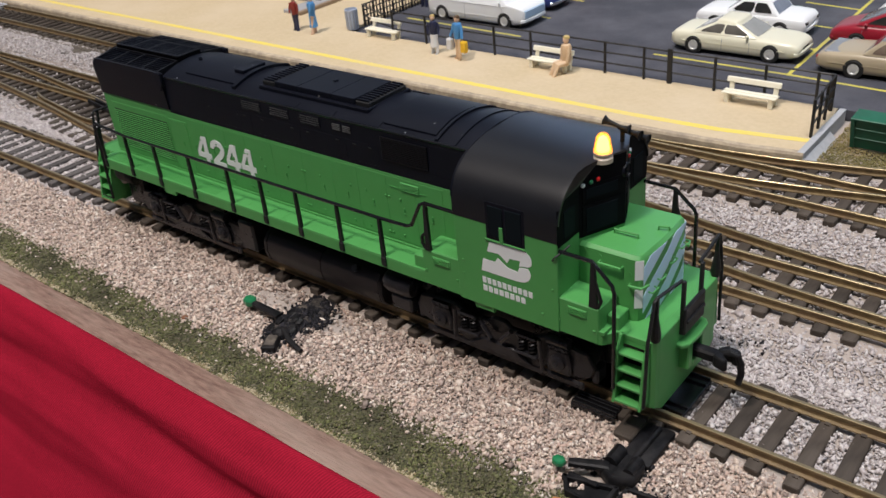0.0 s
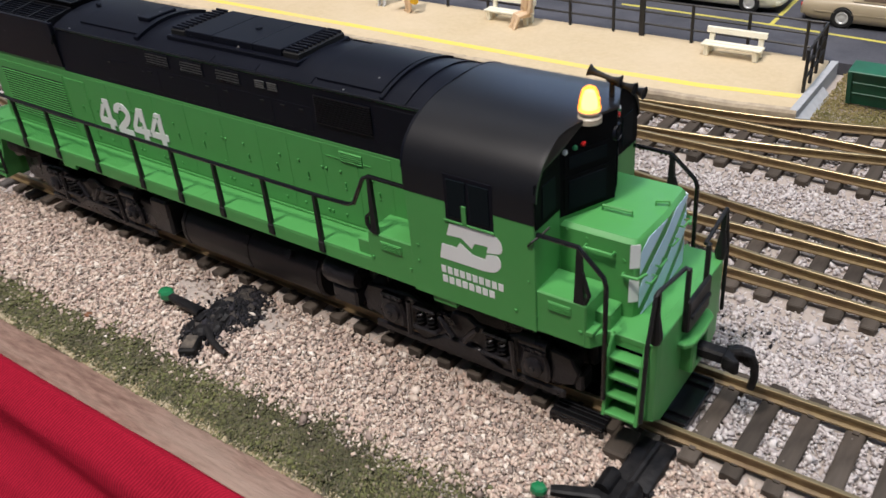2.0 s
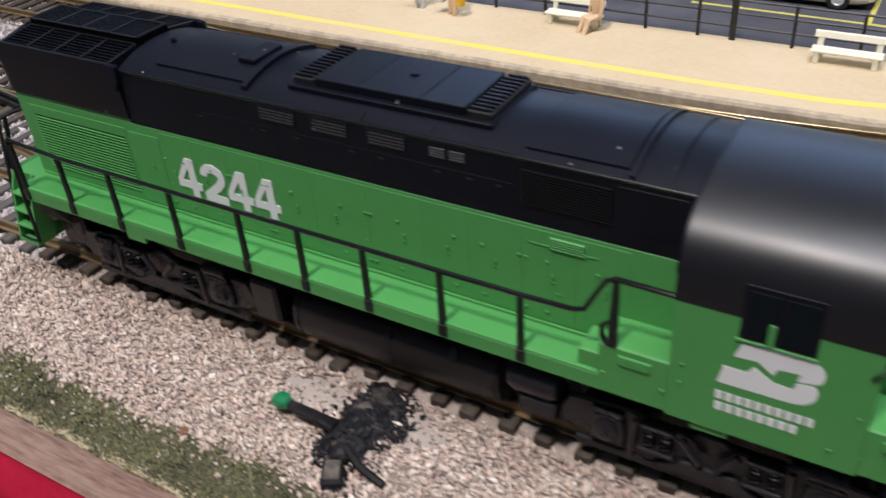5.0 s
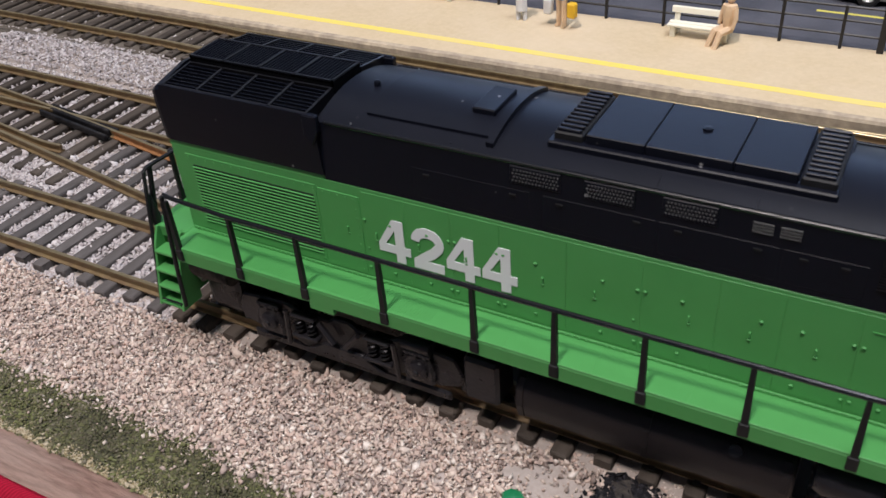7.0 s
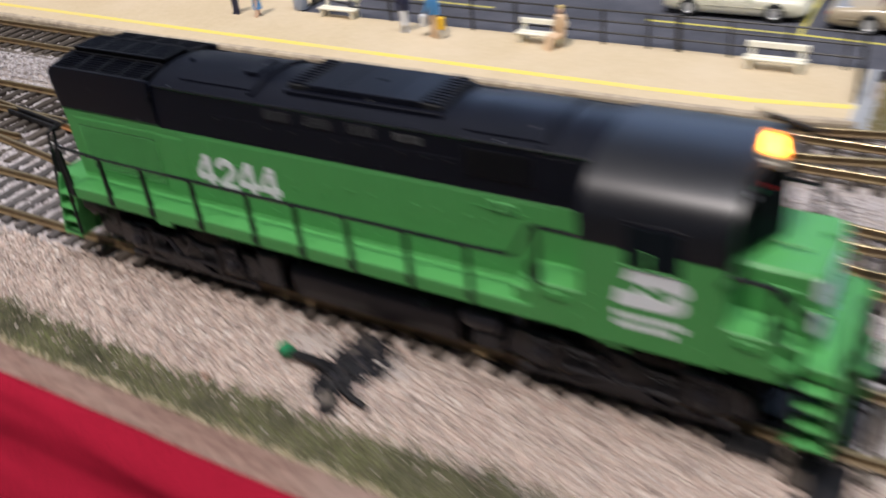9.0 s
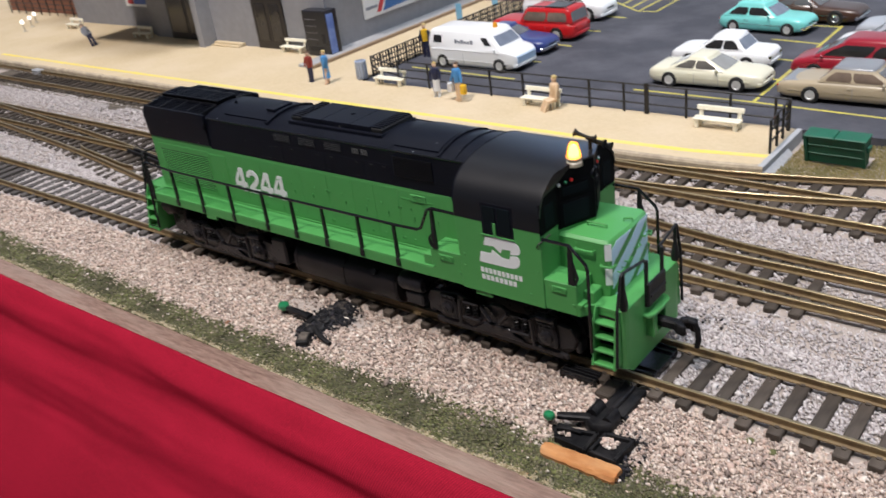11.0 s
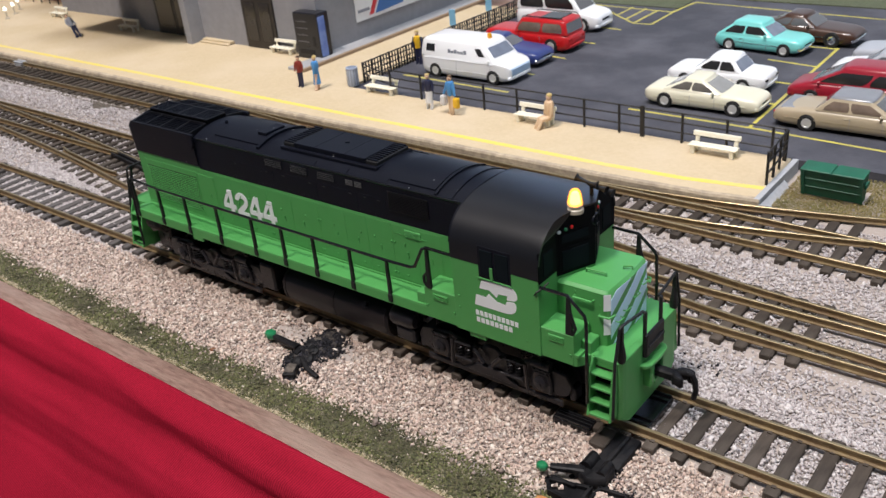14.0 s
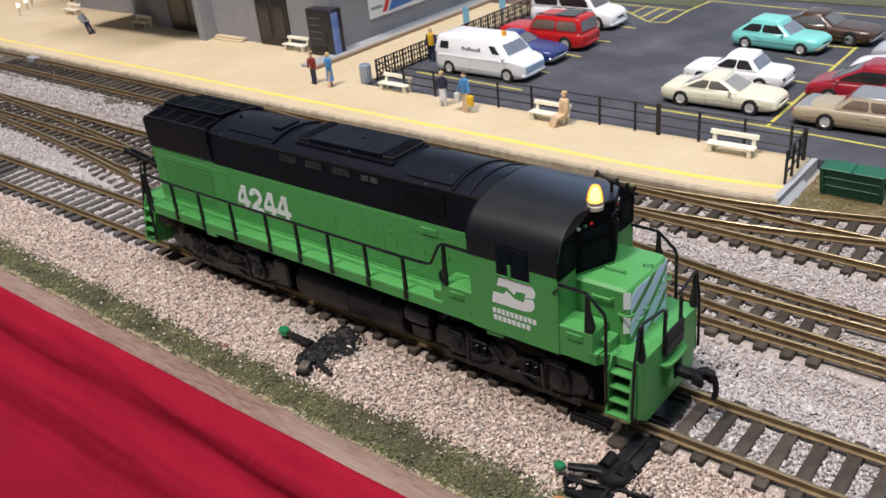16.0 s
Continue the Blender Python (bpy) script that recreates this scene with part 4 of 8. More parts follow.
def loco_hood_top():
    bm = bmesh.new()
    outline = [(-11, 42.28), *arc_top(11, 52.6, 55.1), (11, 42.28)]
    prism(bm, outline, "x", -147.5, -41.8)
    top = part("hood_roof", bm, BLACK, loco, "black rounded top of the engine hood", True)

    def overlay(name, x0, x1, half, lift, label=""):
        ys = np.linspace(-half, half, 12)
        loops = []
        for x in (x0, x1):
            loops.append([(x, y, roof_z(y) + lift) for y in ys] + [(x, y, roof_z(y) - 0.4) for y in ys[::-1]])
        b = bmesh.new()
        rings(b, loops)
        return part(name, b, BLACK, top, label, True)

    # shiny strip panels above the eave
    for s in (-1, 1):
        for x0, x1 in ((-107.0, -94.4), (-94.2, -82.0), (-81.8, -67.6)):
            ys = [s * v for v in np.linspace(8.9, 10.75, 4)]
            b = bmesh.new()
            rings(b, [[(x, y, roof_z(y) + 0.16) for y in ys] + [(x, y, roof_z(y) - 0.3) for y in ys[::-1]] for x in (x0, x1)])
            part("eave_panel", b, BLACK, top, "", True)
    overlay("roof_cover", -139.8, -118.9, 8.2, 0.42)
    overlay("roof_band", -119.2, -118.0, 9.6, 0.75)
    overlay("roof_cover", -67.0, -52.0, 9.4, 0.42)
    overlay("roof_band", -51.6, -50.8, 10.6, 0.5)
    overlay("roof_band", -46.4, -45.9, 10.9, 0.28)
    # small lid and a filler knob
    part("roof_lid", boxes((-124.0, -120.3, -4.2, 3.5, 54.6, 56.05, 0.15)), BLACK, top)
    bm = bmesh.new()
    lathe(bm, [(0.55, 54.6), (0.55, 55.6), (0.4, 55.9), (0.0, 56.0)], (-142.2, -1.1, 0), "z", 12)
    part("filler_cap", bm, BLACK, top)
    # long equipment hatch: three lids between two louvred ends
    part("hatch_plinth", boxes((-110.8, -73.4, -7.6, 7.6, 53.2, 54.9, 0.2)), BLACK, top)
    for x0, x1 in ((-105.6, -97.50), (-97.42, -86.10), (-86.02, -78.3)):
        part("hatch_lid", boxes((x0, x1, -6.6, 6.6, 54.6, 56.3, 0.12)), BLACK, top)
    bm = bmesh.new()
    lathe(bm, [(0.7, 56.2), (0.7, 56.55), (0.0, 56.65)], (-91.2, 0.6, 0), "z", 12)
    part("hatch_knob", bm, BLACK, top)
    for x0, x1 in ((-110.2, -106.0), (-78.0, -73.8)):
        frame_part = part("hatch_louvre", boxes((x0, x1, -6.6, 6.6, 54.6, 56.0, 0.2)), BLACK_MATT, top)
        bm = bmesh.new()
        for i in range(11):
            y = -6.0 + i * 1.2
            box(bm, x0 + 0.35, x1 - 0.35, y - 0.26, y + 0.26, 55.9, 56.5, 0.1)
        part("louvre_insert", bm, BLACK, frame_part)
    # bead along the eave, lifting lugs with bare metal tips
    for s in (-1, 1):
        part("eave_bead", tubes(([(-146, s * 10.95, 52.6), (-42.5, s * 10.95, 52.6)], 0.28, 10)), BLACK_GLOSS if s < 0 else BLACK, top, "", True)
        for i, x in enumerate((-141.5, -124.5, -115.6, -103.0, -91.0, -76.5, -60.0, -52.0)):
            bm = bmesh.new()
            lathe(bm, [(0.2, 0), (0.2, 0.2), (0.0, 0.3)], (x, s * (10.3 - 0.3 * (i % 3)), roof_z(10.2) - 0.1), "z", 6)
            part("lifting_lug", bm, STEEL if i % 2 == 0 else BLACK, top)
        ya, yb = sorted((s * 10.9, s * 11.18))
        yc, yd = sorted((s * 11.05, s * 11.3))
        # mesh-covered intakes
        for x0, x1 in ((-114.6, -107.6), (-103.7, -97.2), (-93.0, -86.5)):
            frame_part = part("intake", boxes((x0 - 0.3, x1 + 0.3, ya, yb, 49.3, 52.1, 0.1)), BLACK, top)
            bm = bmesh.new()
            n = 14
            for i in range(n):
                x = x0 + (x1 - x0) * (i + 0.5) / n
                for j in range(4):
                    z = 49.85 + j * 0.56
                    box(bm, x - 0.11 + 0.2 * (j % 2), x + 0.09 + 0.2 * (j % 2), yc, yd, z - 0.12, z + 0.12)
            part("intake_mesh", bm, SCREEN, frame_part, "worn grey wire mesh")
        for x0, x1 in ((-82.0, -79.5), (-78.7, -76.2)):
            bm = bmesh.new()
            for i in range(4):
                box(bm, x0, x1, yc, yd, 49.9 + i * 0.42, 50.1 + i * 0.42)
            part("small_grille", bm, SCREEN, top)
        bm = bmesh.new()
        for i in range(13):
            z = 45.6 + i * 0.44
            box(bm, -67.0, -53.6, *sorted((s * 11.0, s * 11.4)), z, z + 0.16)
        part("side_louvre", bm, BLACK_SATIN, top)
        part("side_panel", boxes((-53.0, -43.4, *sorted((s * 10.9, s * 11.05)), 44.6, 51.6, 0.04)), BLACK, top)
        for x0, x1 in ((-110, -94), (-93.5, -78.5), (-78.0, -68.2), (-131, -112)):
            part("side_panel", boxes((x0, x1, *sorted((s * 10.9, s * 11.05)), 43.2, 48.2, 0.04)), BLACK, top)
            for x in (x0 + 2.5, x1 - 2.5):
                part("catch", boxes((x - 0.5, x + 0.5, yc, yd, 47.2, 47.5)), BLACK_MATT, top)


loco_hood_top()


def loco_radiator():
    prof = [(-11.3, 43.1), (-11.5, 46.4), (-11.75, 50.6), (-11.9, 53.9), (-11.3, 53.9), (-11.2, 51.6), (-3.9, 53.2), (3.9, 53.2), (11.2, 51.6), (11.3, 53.9), (11.9, 53.9), (11.75, 50.6), (11.5, 46.4), (11.3, 43.1)]
    back = [(-10.2, 43.1), (-10.2, 46.4), (-10.6, 49.6), (-10.6, 52.0), (-10.2, 52.1), (-10.1, 51.2), (-3.4, 52.6), (3.4, 52.6), (10.1, 51.2), (10.2, 52.1), (10.6, 52.0), (10.6, 49.6), (10.2, 46.4), (10.2, 43.1)]
    cap = [(-11.3, 43.1), (-11.5, 46.4), (-11.75, 50.6), (-11.7, 52.9), (-11.2, 53.5), (-9.0, 54.0), (-4.5, 55.0), (4.5, 55.0), (9.0, 54.0), (11.2, 53.5), (11.7, 52.9), (11.75, 50.6), (11.5, 46.4), (11.3, 43.1)]

    def shrunk(k, drop):
        return [(y * k, z - drop * (z - 43.1) / 12.0) for y, z in cap]

    bm = bmesh.new()
    rings(bm, [[(x, y, z) for y, z in p] for x, p in ((-181.5, shrunk(0.965, 1.6)), (-181.2, shrunk(0.985, 0.9)), (-180.4, shrunk(1.0, 0.3)), (-179.2, cap), (-179.1, prof), (-147.5, prof))])
    rad = part("radiator_section", bm, BLACK, loco, "black radiator housing at the rear end")
    # near-black sheet and rack sides paint the shade inside the open housing
    bm = bmesh.new()
    prism(bm, [(-11.1, 51.2), (-11.1, 51.8), (-3.9, 53.4), (3.9, 53.4), (11.1, 51.8), (11.1, 51.2)], "x", -179.0, -148.2)
    part("radiator_core", bm, VOID_SHADE, rad, "dark sheet painting the shaded void under the grilles")
    part("centre_rack", boxes((-178.5, -148.8, -3.9, -3.6, 53.0, 55.7), (-178.5, -148.8, 3.6, 3.9, 53.0, 55.7), (-149.1, -148.7, -3.9, 3.9, 53.0, 55.7), (-178.6, -178.2, -3.9, 3.9, 53.0, 55.7)), VOID_SHADE, rad)
    for side in (-1, 0, 1):
        if side:
            a, b = Vector((0, side * 11.6, 53.75)), Vector((0, side * 4.1, 54.75))
        else:
            a, b = Vector((0, -3.9, 55.8)), Vector((0, 3.9, 55.8))
        up = Vector((0, (b - a).z, -(b - a).y)).normalized()
        up = up if up.z > 0 else -up
        d = b - a

        def bar(bmx, u0, u1, x0, x1, h0, h1):
            pts = [a + d * u0, a + d * u1]
            loops = []
            for x in (x0, x1):
                loops.append([Vector((x, p.y, p.z)) + up * h for p, h in ((pts[0], h0), (pts[1], h0), (pts[1], h1), (pts[0], h1))])
            rings(bmx, loops)

        bm = bmesh.new()
        for u0, u1 in ((0.0, 0.045), (0.955, 1.0)):
            bar(bm, u0, u1, -178.6, -148.7, -0.4, 0.2)
        for i in range(5):
            x = -178.6 + i * 7.47
            wide = 0.42 if i in (0, 4) else 0.24
            bar(bm, 0.0, 1.0, x - wide * (i > 0), x + wide * (i < 4), -1.6 if i in (0, 4) else -0.3, 0.2)
        grille = part("grille_frame", bm, BLACK_SATIN, rad)
        bm = bmesh.new()
        if side:
            for k in range(7):
                u = 0.14 + k * 0.72 / 6
                bar(bm, u - 0.012, u + 0.012, -178.3, -149.0, -0.3, 0.06)
        else:
            for k in range(43):
                x = -178.1 + k * 0.69
                bar(bm, 0.05, 0.95, x - 0.12, x + 0.12, -0.3, 0.08)
        part("grille_mesh", bm, BLACK, grille)
    for s in (-1, 1):
        bm = bmesh.new()
        prism(bm, [(-149.6, 53.8), (-146.9, 53.8), (-146.9, 51.0), (-148.2, 48.6), (-149.6, 50.4)], "y", *sorted((s * 10.9, s * 12.05)), 0.15)
        part("corner_bracket", bm, BLACK, rad)
    part("rear_number_board", boxes((-182.0, -181.0, -6, 6, 48.6, 51.4, 0.2)), BLACK_MATT, rad)
    bm = bmesh.new()
    for y in (-1.3, 1.3):
        lathe(bm, [(1.2, -182.4), (1.2, -181.2), (0.0, -181.2)], (0, y, 46.5), "x", 12)
    part("rear_headlight", bm, LENS_WHITE, rad)


loco_radiator()


def loco_deck():
    bm = bmesh.new()
    box(bm, -181.0, -7.0, -17.48, 17.48, 23.3, 24.2, 0.1)
    box(bm, -189.3, -180.98, -13.2, 13.2, 23.2, 24.17, 0.1)
    box(bm, -7.02, 1.6, -14.6, 14.6, 22.2, 23.3, 0.1)
    deck = part("walkway", bm, GREEN, loco, "bright green walkway deck along the hood")
    for s in (-1, 1):
        ya, yb = sorted((s * 17.53, s * 16.7))
        bm = boxes((-180.5, -8.6, ya, yb, 20.9, 23.8, 0.1), (-150.2, -145.2, ya, yb, 19.6, 21.1, 0.1), (-38.4, -33.4, ya, yb, 19.4, 21.1, 0.1))
        part("side_sill", bm, GREEN, deck)
        bm = bmesh.new()
        prism(bm, [(-8.6, s * 17.53), (-7.6, s * 17.3), (-5.6, s * 14.7), (-5.6, s * 12.0), (-8.6, s * 12.0)], "z", 20.8, 23.4, 0.1)
        part("sill_end", bm, GREEN, deck, "chamfered end of the side sill")
        # raised tread strips on the rear deck
        bm = bmesh.new()
        for i in range(104):
            x = -178.6 + i * 0.5
            y0, y1 = sorted((s * 12.2, s * 16.8))
            box(bm, x, x + 0.2, y0, y1, 24.15, 24.26)
        part("tread_plate", bm, GREEN, deck)
        for i, x in enumerate(range(-170, -60, 14)):
            y0, y1 = sorted((s * 11.8, s * 17.3))
            part("deck_seam", boxes((x, x + 0.16, y0, y1, 24.18, 24.24)), GREEN, deck)
    part("frame_beam", boxes((-186, -2, -7, 7, 14.0, 20.95, 0.3)), TRUCK, loco)
    part("end_bracket", boxes((-180.2, -171.0, -12.6, 12.6, 6.8, 20.9, 1.6, 2)), TRUCK, loco, "black end casting behind the steps")
    for s in (-1, 1):
        bm = bmesh.new()
        lathe(bm, [(0.0, -180.6), (1.9, -180.4), (2.3, -179.6), (2.3, -171.0), (0.0, -170.6)], (0, s * 13.4, 17.6), "x", 16)
        part("air_tank", bm, DUSTY, loco, "dusty dark air tank", True)
    # boxes beside the cab, with steps down to the deck
    for s in (-1, 1):
        ya, yb = sorted((s * 17.6, s * 10.2))
        for x0, x1, z1 in ((-52.3, -41.9, 30.0), (-18.0, -8.2, 29.2)):
            chest = part("step_box", boxes((x0, x1, ya, yb, 20.9, z1, 0.25)), GREEN, loco)
            yc, yd = sorted((s * 17.55, s * 17.85))
            part("box_cover", boxes((x0 + 3.0, x1 - 2.6, yc, yd, z1 - 2.9, z1 - 1.2, 0.1)), GREEN, chest)
            bm = bmesh.new()
            for k in range(4):
                box(bm, x0 + 3.3, x1 - 2.9, *sorted((s * 17.8, s * 17.95)), z1 - 2.75 + k * 0.38, z1 - 2.6 + k * 0.38)
            part("cover_vent", bm, GREEN, chest)
            for x in (x0 + 0.9, x1 - 0.9):
                part("bolt", boxes((x - 0.3, x + 0.3, yc, yd, z1 - 5.6, z1 - 5.0, 0.1)), GREEN, chest)
        part("step", boxes((-8.2, -5.6, *sorted((s * 14.4, s * 10.2)), 20.9, 26.4, 0.2)), GREEN, loco)
        part("step", boxes((-55.6, -52.3, *sorted((s * 16.9, s * 11.2)), 20.9, 27.2, 0.2)), GREEN, loco)
    return deck


loco_deck()


def v_front(y, z=0.0):
    """The cab's front in plan: a shallow prow."""
    return -17.0 + max(0.0, (10.0 - abs(y))) * 0.46


def loco_cab():
    bm = bmesh.new()
    prism(bm, [(-42.0, -18.0), (-17.0, -18.0), (-17.0, -10.0), (-12.4, 0.0), (-17.0, 10.0), (-17.0, 18.0), (-42.0, 18.0)], "z", 20.9, 41.4, 0.12)
    cab = part("cab", bm, GREEN, loco, "green driver's cab with black roof")
    # black upper part and arched roof
    arc = [(18 * math.copysign(abs(math.sin(t)) ** (2 / 2.35), math.sin(t)), 44.4 + 10.5 * math.cos(t) ** (2 / 2.35)) for t in np.linspace(-1.5, 1.5, 27)]
    bm = bmesh.new()
    loops = []
    for back in (True, False):
        loops.append([(-42.15 if back else v_front(y) + 0.05, y * 1.004, z) for y, z in [(-18, 41.38), *arc, (18, 41.38)]])
    rings(bm, loops)
    upper = part("cab_roof", bm, BLACK_SATIN, cab, "satin black arched cab roof", True)
    # thin visor along the roof's front
    bm = bmesh.new()
    top = [(v_front(y) + 0.4, y * 1.006, z + 0.06) for y, z in arc]
    rear = [(v_front(y) - 0.3, y * 1.007, z + 0.07) for y, z in arc]
    low = [(v_front(y) + 0.4, y * 0.985, z - 0.35) for y, z in arc]
    lowr = [(v_front(y) - 0.3, y * 0.985, z - 0.35) for y, z in arc]
    rings(bm, [[a, b, c, d] for a, b, c, d in zip(top, rear, lowr, low)])
    part("visor", bm, BLACK_SATIN, upper, "", True)
    bm = bmesh.new()
    top = [(-42.3, y * 1.006, z + 0.08) for y, z in arc]
    rear = [(-41.9, y * 1.007, z + 0.08) for y, z in arc]
    low = [(-42.3, y * 0.985, z - 0.4) for y, z in arc]
    lowr = [(-41.9, y * 0.985, z - 0.4) for y, z in arc]
    rings(bm, [[a, b, c, d] for a, b, c, d in zip(top, rear, lowr, low)])
    part("roof_seam", bm, BLACK, upper, "", True)
    # dull black front under the roof's edge, folded along the prow
    bm = bmesh.new()
    loops = []
    for y in (-17.7, -16.5, -14.5, -12.5, -10.01, -9.99, -7.0, -4.0, -1.5, 0.0, 1.5, 4.0, 7.0, 9.99, 10.01, 12.5, 14.5, 16.5, 17.7):
        hi = float(np.interp(y, [p[0] for p in arc], [p[1] for p in arc])) - 0.3
        lo = 38.7 if abs(y) < 10 else 40.3
        x = v_front(y)
        loops.append([(x - 0.1, y, lo), (x + 0.12, y, lo), (x + 0.12, y, hi), (x - 0.1, y, hi)])
    rings(bm, loops)
    part("cab_front", bm, CAB_BLACK, cab, "dull black cab front below the roof")
    for s in (-1, 1):
        y0, y1 = sorted((s * 17.95, s * 18.12))
        y2, y3 = sorted((s * 18.05, s * 18.3))
        window = part("side_window", boxes((-33.7, -24.4, y0, y1, 38.2, 46.6, 0.05)), BLACK, cab, "black framed sliding side window")
        part("pane", boxes((-33.0, -29.4, y2, y3, 38.9, 45.8, 0.05)), CAB_GLASS, window)
        part("pane", boxes((-28.7, -25.0, y2, y3, 38.9, 45.8, 0.05)), CAB_GLASS, window)
        part("window_post", boxes((-30.3, -29.4, *sorted((s * 18.1, s * 18.45)), 38.2, 41.6, 0.08)), GREEN, window)
        for z, x0, x1 in ((30.9, -40.5, -40.0), (24.0, -21.0, -20.4), (30.6, -18.4, -18.0), (27.6, -40.6, -40.1)):
            part("bolt", boxes((x0, x1, y2, y3, z, z + 0.45, 0.1)), GREEN, cab)
        part("arm_rest", boxes((-34.0, -24.2, y2, y3, 37.7, 38.15, 0.08)), GREEN, cab)
        # narrow outer windscreen beside the nose
        pane = part("windscreen", boxes((-17.05, -16.85, *sorted((s * 17.9, s * 10.2)), 40.9, 48.4, 0.05)), CAB_BLACK, cab)
        part("pane", boxes((-16.9, -16.72, *sorted((s * 15.7, s * 11.7)), 41.4, 47.2, 0.05)), CAB_GLASS, pane)
        # inner windscreen on the prow, and the number board above it
        for name, z0, z1, m in (("windscreen", 39.0, 45.6, CAB_GLASS), ("number_board", 46.3, 49.8, CAB_GLASS)):
            b = bmesh.new()
            loops = []
            for y in (s * 9.3, s * 1.2):
                x = v_front(y)
                loops.append([(x - 0.2, y, z0), (x + 0.22, y + s * 0.1, z0), (x + 0.22, y + s * 0.1, z1), (x - 0.2, y, z1)])
            rings(b, loops)
            holder = part(name, b, CAB_BLACK, cab)
            b = bmesh.new()
            loops = []
            for y in (s * 8.6, s * 1.9):
                x = v_front(y)
                loops.append([(x, y, z0 + 0.7), (x + 0.36, y + s * 0.12, z0 + 0.7), (x + 0.36, y + s * 0.12, z1 - 0.7), (x, y, z1 - 0.7)])
            rings(b, loops)
            part("pane", b, m, holder)
        for y, m, nm in ((-9.2, LENS_WHITE, "white"), (-7.5, LENS_GREEN, "dark green"), (-6.0, LENS_RED, "red")):
            bm = bmesh.new()
            lathe(bm, [(0.45, -0.4), (0.48, 0.2), (0.3, 0.4), (0.0, 0.45)], (v_front(y) + 0.1, y * -s, 50.0 + (10 - abs(y)) * 0.12), "x", 12)
            part("marker_light", bm, m, cab, nm + " marker light", True)
    # twin headlight in a round housing on the prow
    bm = bmesh.new()
    lathe(bm, [(1.55, -14.6), (1.55, -12.5), (1.4, -12.2), (1.3, -12.5), (0.0, -12.6)], (0, 0.6, 50.2), "x", 20)
    light = part("headlight", bm, BLACK, cab, "round black headlight housing", True)
    for z in (49.55, 50.85):
        bm = bmesh.new()
        lathe(bm, [(0.55, -12.55), (0.5, -12.35), (0.0, -12.25)], (0, 0.6, z), "x", 14)
        part("lamp_lens", bm, CAB_GLASS, light, "unlit dark headlamp lens", True)
    # amber beacon: pale collar, bright core inside a tinted shell
    bx, by, bz = -14.9, -4.4, 54.15
    bm = bmesh.new()
    lathe(bm, [(1.95, -0.5), (1.95, 0.35), (1.75, 0.55), (1.62, 0.6), (1.62, 1.0), (1.78, 1.1), (1.78, 1.4), (1.5, 1.55), (0.0, 1.55)], (bx, by, bz), "z", 20)
    beacon = part("beacon", bm, BEACON_BASE, cab, "amber warning beacon on a pale collar", True)
    bm = bmesh.new()
    lathe(bm, [(1.2, 1.7), (1.3, 2.3), (1.1, 3.5), (0.75, 4.4), (0.0, 4.7)], (bx, by, bz), "z", 16)
    part("bulb", bm, AMBER_BRIGHT, beacon, "glaring yellow lamp core", True)
    bm = bmesh.new()
    lathe(bm, [(1.75, 1.5), (1.85, 1.9), (1.68, 2.2), (1.6, 3.0), (1.3, 4.4), (0.95, 5.0), (0.4, 5.3), (0.0, 5.35)], (bx, by, bz), "z", 20)
    part("lens", bm, AMBER_SHELL, beacon, "glowing amber beacon lens", True)
    # air horn: a bracket with four trumpets
    bm = tubes(([(-14.8, 3.0, 53.6), (-14.8, 3.0, 57.2)], 0.45, 8), ([(-15.0, 2.0, 58.2), (-14.4, 3.2, 57.3), (-13.8, 4.6, 56.2)], 0.55, 8))
    horn = part("air_horn", bm, BLACK_MATT, cab, "black air horn with four trumpets")
    for a, b in (((-14.9, 2.2, 58.2), (-18.2, 1.7, 59.2)), ((-15.0, 2.1, 58.2), (-13.0, 2.4, 57.9)), ((-14.6, 3.2, 57.3), (-10.9, 3.0, 56.8)), ((-14.0, 4.6, 56.3), (-9.9, 4.4, 55.7))):
        a, b = Vector(a), Vector(b)
        pts = [a.lerp(b, t) for t in (0, 0.45, 0.72, 0.9, 1.0, 0.93)]
        bm = bmesh.new()
        loops = []
        d = (b - a).normalized()
        u = d.orthogonal().normalized()
        w = d.cross(u)
        for p, r in zip(pts, (0.38, 0.45, 0.55, 0.78, 1.05, 0.7)):
            loops.append([p + r * (math.cos(k) * u + math.sin(k) * w) for k in (2 * math.pi * j / 12 for j in range(12))])
        rings(bm, loops)
        part("trumpet", bm, BLACK_MATT, horn, "", True)
    bm = bmesh.new()
    for x in (-40.0, -19.0):
        lathe(bm, [(0.3, 0), (0.3, 0.35), (0.0, 0.5)], (x, -9.0, 53.2), "z", 6)
    part("roof_lug", bm, BLACK, upper)
    return cab


cab = loco_cab()


